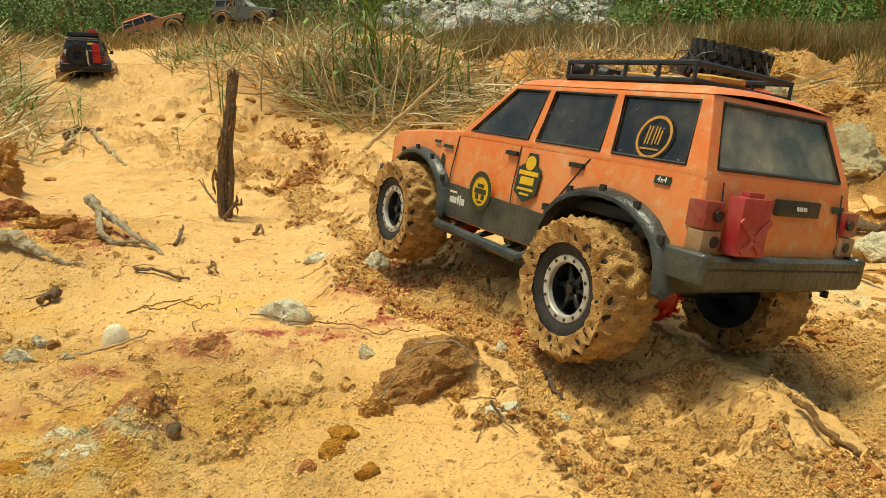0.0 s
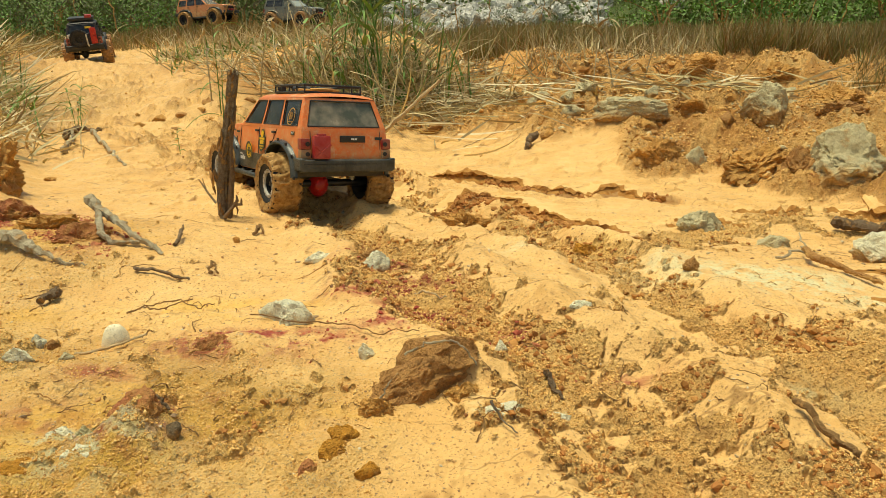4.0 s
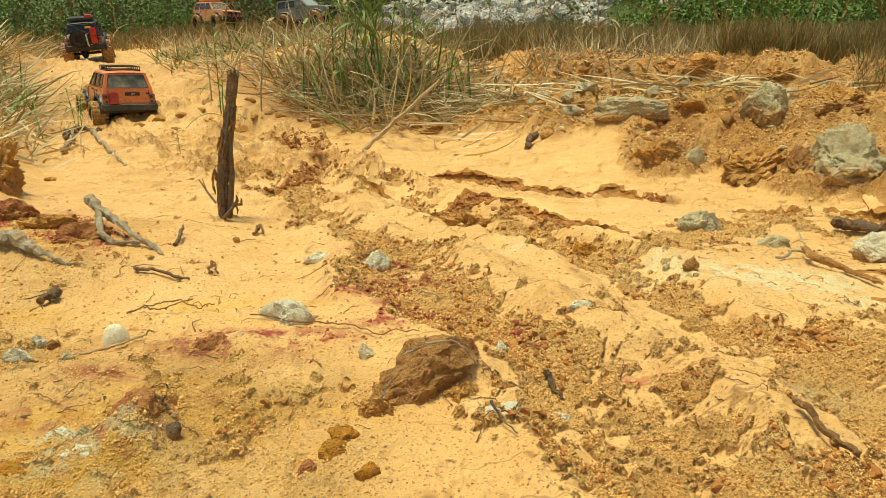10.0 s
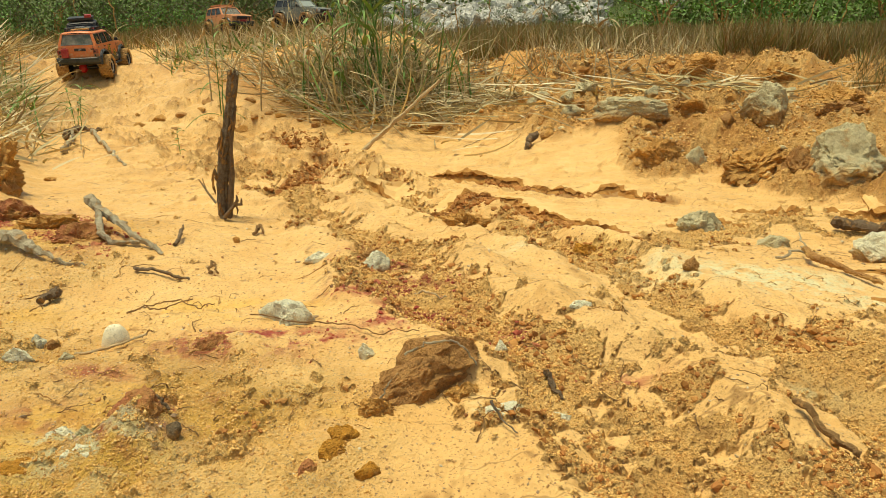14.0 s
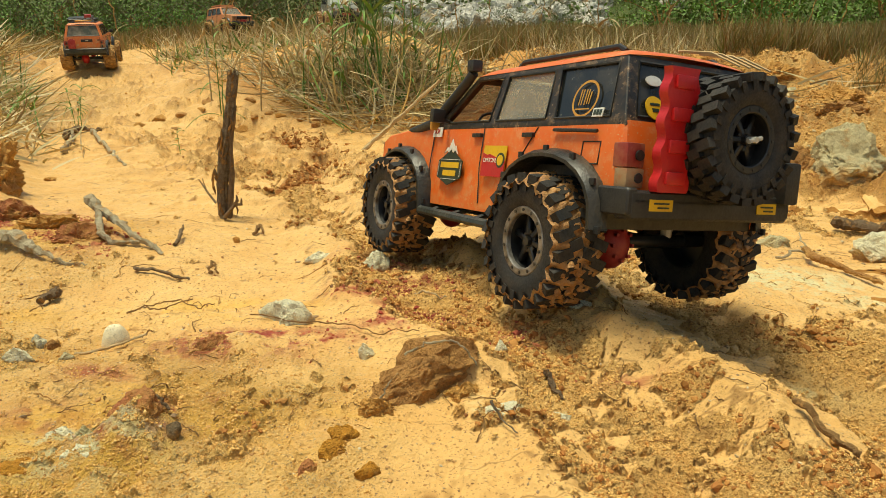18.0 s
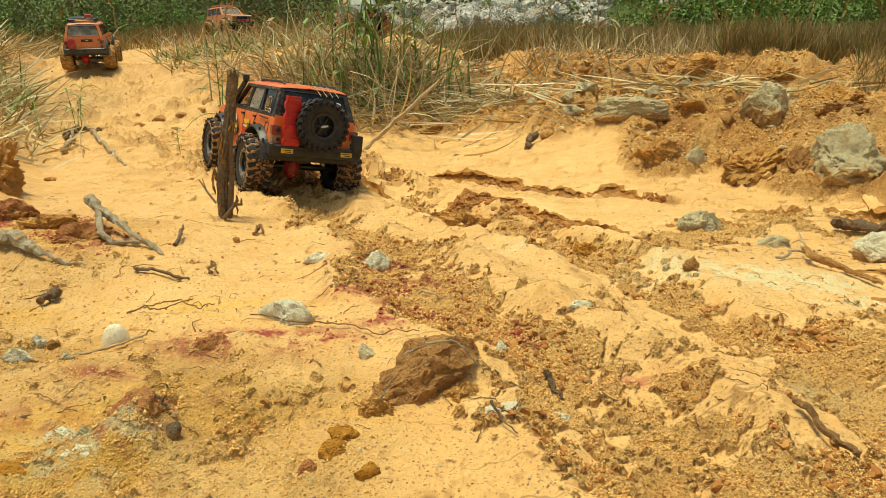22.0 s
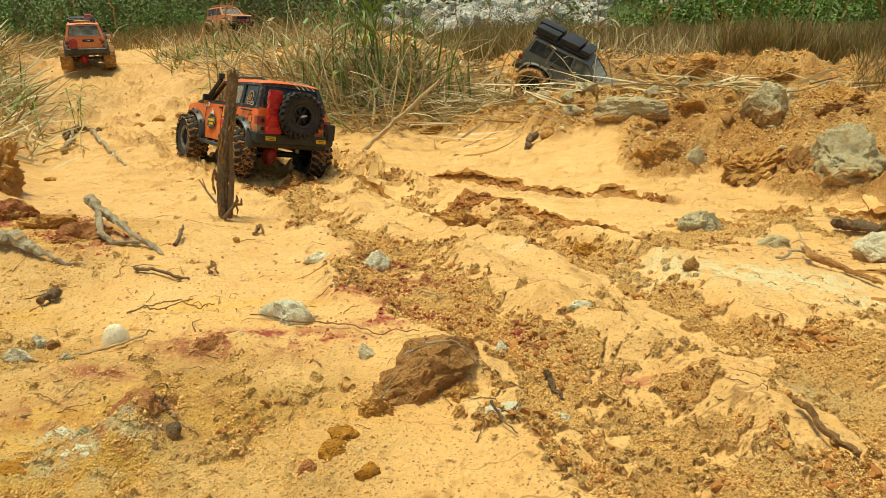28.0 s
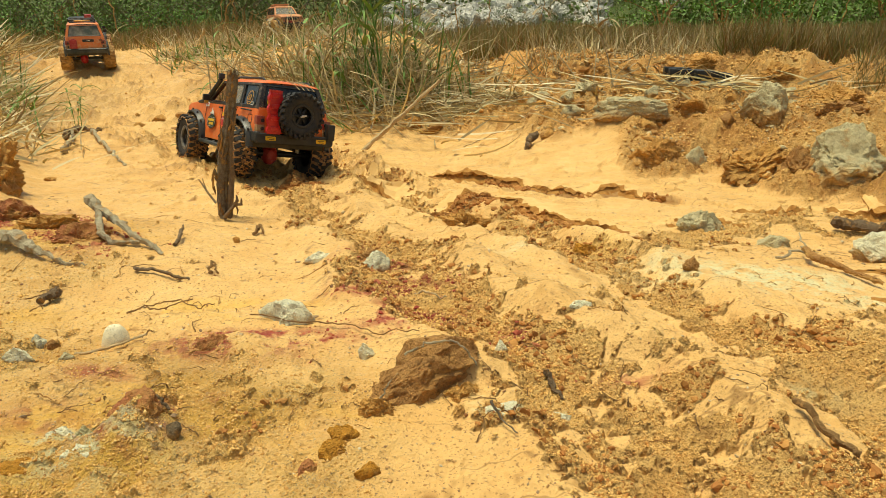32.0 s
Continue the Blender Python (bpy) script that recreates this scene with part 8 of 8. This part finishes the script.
# ---- what moves: seconds, place of the rear axle, heading, nose-up and right-down angles ----
ROWS_A = (
    (0, 0.184, 0.576, 0.058, 119.4, -1.8, 9.9),
    (0.5, 0.149, 0.663, 0.067, 121.8, -7.4, 8.4),
    (1, 0.079, 0.768, 0.059, 120.6, -7.8, 7.1),
    (1.5, 0.036, 0.847, 0.041, 118.3, -5.9, 6.5),
    (2, -0.02, 0.938, 0.032, 117.7, -7.4, 5.1),
    (2.5, -0.076, 1.053, 0.015, 117.5, -6.6, 8.2),
    (3, -0.126, 1.157, -0, 118.8, -4.7, 5.5),
    (3.5, -0.172, 1.247, -0.01, 121.2, -4.6, 5.2),
    (6, -0.533, 1.715, -0.009, 129.5, -2.9, 2.9),
    (6.5, -0.58, 1.735, -0.001, 121.1, -5.8, 2.7),
    (7, -0.632, 1.828, -0.009, 124.5, -5.1, 2.7),
    (7.5, -0.753, 2.052, -0.03, 125.8, -3.8, -0.3),
    (8, -0.837, 2.162, -0.033, 127.4, -3.2, 2.2),
    (8.5, -0.898, 2.222, -0.043, 129.5, 0.1, 0.7),
    (9, -1.023, 2.394, -0.03, 127.5, 0.6, 1.5),
    (9.5, -1.146, 2.612, -0.017, 126.5, -3.2, 1.7),
    (10, -1.197, 2.702, -0.033, 123.7, -0.2, 1.8),
    (11, -1.268, 2.815, 0.006, 124, 4, 2),
    (12, -1.468, 3.17, 0.062, 128, 4, 0),
    (13, -1.642, 3.4, 0.075, 118, 3, -3),
    (14, -1.709, 3.52, 0.108, 99, 3, -2),
    (17, -1.742, 3.62, 0.148, 109, 3, -1.5),
    (24.5, -1.742, 3.62, 0.148, 109, 3, -1.5),
    (27.5, -1.75, 3.62, 0.148, 116, 3, -1.5),
    (32, -1.75, 3.62, 0.148, 116, 3, -1.5),
)
ROWS_B = (
    (0, 0.4, 1.1, 0.029, 78, -2, 4),
    (0.2, 0.415, 1.02, 0.034, 79, -2, 4),
    (0.4, 0.44, 0.93, 0.036, 82, -2, 4),
    (0.6, 0.465, 0.84, 0.039, 90, -2, 4),
    (0.8, 0.49, 0.76, 0.044, 103, -3, 4),
    (1, 0.515, 0.68, 0.049, 115, -3, 4),
    (1.2, 0.593, 0.6, 0.054, 120, -3, 4),
    (1.4, 0.674, 0.546, 0.058, 121, -2, 4),
    (1.6, 0.78, 0.47, 0.06, 122, -2, 4),
    (2.2, 1.25, 0.1, 0.064, 125, 0, 3),
    (3.2, 2.4, -0.8, 0.074, 128, 0, 2),
    (32, 2.4, -0.8, 0.074, 128, 0, 2),
)
ROWS_C = (
    (0, 0.95, -0.6, 0.075, 121, -1, 8),
    (14.6, 0.95, -0.6, 0.075, 121, -1, 8),
    (16.5, 0.446, 0.185, 0.077, 126.5, -2, 6),
    (16.7, 0.405, 0.255, 0.077, 126.2, -2, 6),
    (17, 0.344, 0.374, 0.08, 125.8, -2.7, 6.1),
    (17.5, 0.245, 0.508, 0.081, 117.2, -2.6, 7.4),
    (18, 0.163, 0.655, 0.077, 118.2, -7.3, 7.8),
    (18.5, 0.064, 0.809, 0.067, 118.3, -8.9, 7.4),
    (19, -0.023, 0.967, 0.046, 116.9, -9.2, 6),
    (19.5, -0.106, 1.119, 0.018, 117.8, -5.2, 6.3),
    (20, -0.17, 1.246, -0.001, 118, -3, 6.2),
    (20.5, -0.227, 1.344, 0.007, 118.2, -3.5, 9.8),
    (21, -0.268, 1.414, 0, 119.4, -0.8, 11.2),
    (21.5, -0.303, 1.473, -0.005, 119.3, -0.4, 10.1),
    (22, -0.313, 1.486, -0.002, 119.7, -1.2, 8.6),
    (22.5, -0.356, 1.557, -0.001, 125.6, 1, 10.2),
    (23, -0.386, 1.63, -0.017, 126.3, -8.4, 12.3),
    (23.5, -0.399, 1.669, -0.02, 127.3, -9.5, 11.7),
    (24, -0.395, 1.67, -0.024, 124.7, -10.3, 10.3),
    (28, -0.405, 1.675, -0.007, 126.9, -1.9, 8.7),
    (32, -0.405, 1.675, -0.007, 126.9, -1.9, 8.7),
)
ROWS_D = (
    (0, -2.493, 6.124, 0.216, 10, 18, 4),
    (1, -2.403, 6.147, 0.263, 5, 14, 2),
    (2, -2.28, 6.186, 0.325, -5, 6, 0),
    (3.5, -2.084, 6.236, 0.361, -20, 4, 0),
    (6, -2.117, 6.38, 0.377, -35, 2, 0),
    (8, -2.104, 6.293, 0.372, -45, 0, -3),
    (9, -2.014, 6.189, 0.356, -50, -4, -6),
    (10, -1.941, 6.177, 0.336, -45, 0, -2),
    (12, -1.766, 5.856, 0.289, -48, 2, 0),
    (17, -1.706, 5.756, 0.281, -52, 2, 0),
    (28.5, -1.706, 5.756, 0.281, -52, 2, 0),
    (29, -1.676, 5.756, 0.281, -52, 2, 0),
    (29.5, -1.516, 5.754, 0.285, -50, 2, 0),
    (30, -1.452, 5.761, 0.285, -54, 2, 0),
    (30.5, -1.339, 5.772, 0.285, -62, 2, 0),
    (31, -1.255, 5.672, 0.287, -66, 0, 2),
    (32, -1.234, 5.672, 0.287, -66, 0, 2),
)
ROWS_E = (
    (0, -1.744, 6.101, 0.358, -10, 0, 0),
    (1, -1.454, 6.14, 0.358, -25, 0, 0),
    (3, -1.295, 6.035, 0.358, -25, 0, 0),
    (6, -1.364, 6.068, 0.354, -40, 0, 3),
    (8, -1.224, 5.941, 0.348, -30, 2, 4),
    (10, -1.165, 5.836, 0.342, -30, 4, 3),
    (12, -1.285, 5.846, 0.348, -35, 0, 0),
    (14, -1.17, 5.751, 0.344, -40, 0, 0),
    (17, -0.735, 4.956, 0.333, -70, -2, 0),
    (19, -0.665, 4.749, 0.327, -75, -2, 0),
    (20, -0.591, 4.538, 0.317, -78, -3, 0),
    (21, -0.555, 4.432, 0.311, -78, -3, 0),
    (22, -0.524, 4.428, 0.315, -70, -2, 2),
    (22.5, -0.413, 4.314, 0.309, -64, -3, 3),
    (23, -0.235, 3.934, 0.284, -60, -4, 4),
    (23.5, -0.104, 3.656, 0.246, -58, -6, 3),
    (24, -0.052, 3.493, 0.213, -60, -5, 2),
    (24.5, -0.022, 3.414, 0.202, -60, -7, 0),
    (25, -0.007, 3.344, 0.186, -58, -7, 2),
    (25.5, 0.011, 3.275, 0.178, -56, -8, 3),
    (27.5, 0.402, 2.91, 0.092, -20, -24, 12),
    (28, 0.393, 2.909, 0.088, -20, -24, 12),
    (29, 0.34, 2.919, 0.104, -22, -28, 12),
    (29.5, 0.366, 2.913, 0.1, -20, -26, 10),
    (30, 0.485, 2.849, 0.038, -16, -10, 6),
    (30.5, 0.549, 2.84, 0.021, -14, -6, 4),
    (31, 0.705, 2.802, -0.018, -10, -3, 2),
    (31.5, 0.85, 2.792, -0.052, -10, -2, 0),
    (32, 0.938, 2.787, -0.068, -10, -2, 0),
)
ROWS_K = (
    (0, -1.74, 3.57, 0.06, 112, -4, 2),
    (0.5, -1.79, 3.66, 0.077, 113, 4, -3),
    (1, -1.86, 3.82, 0.122, 113, 8, -4),
    (1.6, -2.04, 4.22, 0.147, 113, 5, -5),
    (2, -2.11, 4.38, 0.15, 113, 4, -5),
    (32, -2.11, 4.38, 0.15, 113, 4, -5),
)


def drive(x, y, z, yaw, nose_up, right_down):
    return Matrix.Translation((x, y, z)) @ Matrix.Rotation(radians(yaw), 4, "Z") @ Matrix.Rotation(radians(-nose_up), 4, "Y") @ Matrix.Rotation(radians(right_down), 4, "X")


def roll_wheels(wheels, rows, slip):
    """Turns the wheels with the way that the car has gone, forwards or backwards."""
    ts = [r[0] for r in rows]
    t, angle = 0.0, 0.0
    keys = [(0.0, 0.0)]

    def where(q):
        return [float(np.interp(q, ts, [r[k] for r in rows])) for k in (1, 2, 4)]
    a = where(0.0)
    while t < 31.95:
        t = round(t + 0.1, 3)
        b = where(t)
        way = (b[0] - a[0]) * math.cos(radians(a[2])) + (b[1] - a[1]) * math.sin(radians(a[2]))
        turn = max(-1.3, min(1.3, slip * way / HUB))
        if abs(turn) > 1e-4:
            if keys[-1][0] < t - 0.11:
                keys.append((round(t - 0.1, 3), angle))
            angle += turn
            keys.append((t, angle))
        a = b
    if keys[-1][0] < 32:
        keys.append((32.0, angle))
    for ob, x, s, d in wheels:
        base = Matrix.Translation((x, s * TRACK, d))
        walk(ob, [(q, base @ Matrix.Rotation(v, 4, "Y") @ (Matrix.Identity(4) if s > 0 else Matrix.Rotation(math.pi, 4, "Z"))) for q, v in keys])


def motions():
    for car, wheels, rows, slip in ((WAGON_A, WHEELS_A, ROWS_A, 1.4), (WAGON_B, WHEELS_B, ROWS_B, 1.0), (WAGON_C, WHEELS_C, ROWS_C, 1.1),
                                    (WAGON_D, WHEELS_D, ROWS_D, 1.0), (WAGON_E, WHEELS_E, ROWS_E, 1.0), (WAGON_K, WHEELS_K, ROWS_K, 1.0)):
        walk(car, [(r[0], drive(*r[1:])) for r in rows])
        roll_wheels(wheels, rows, slip)


WAGON_K.scale = (1.08, 1.08, 1.08)
motions()
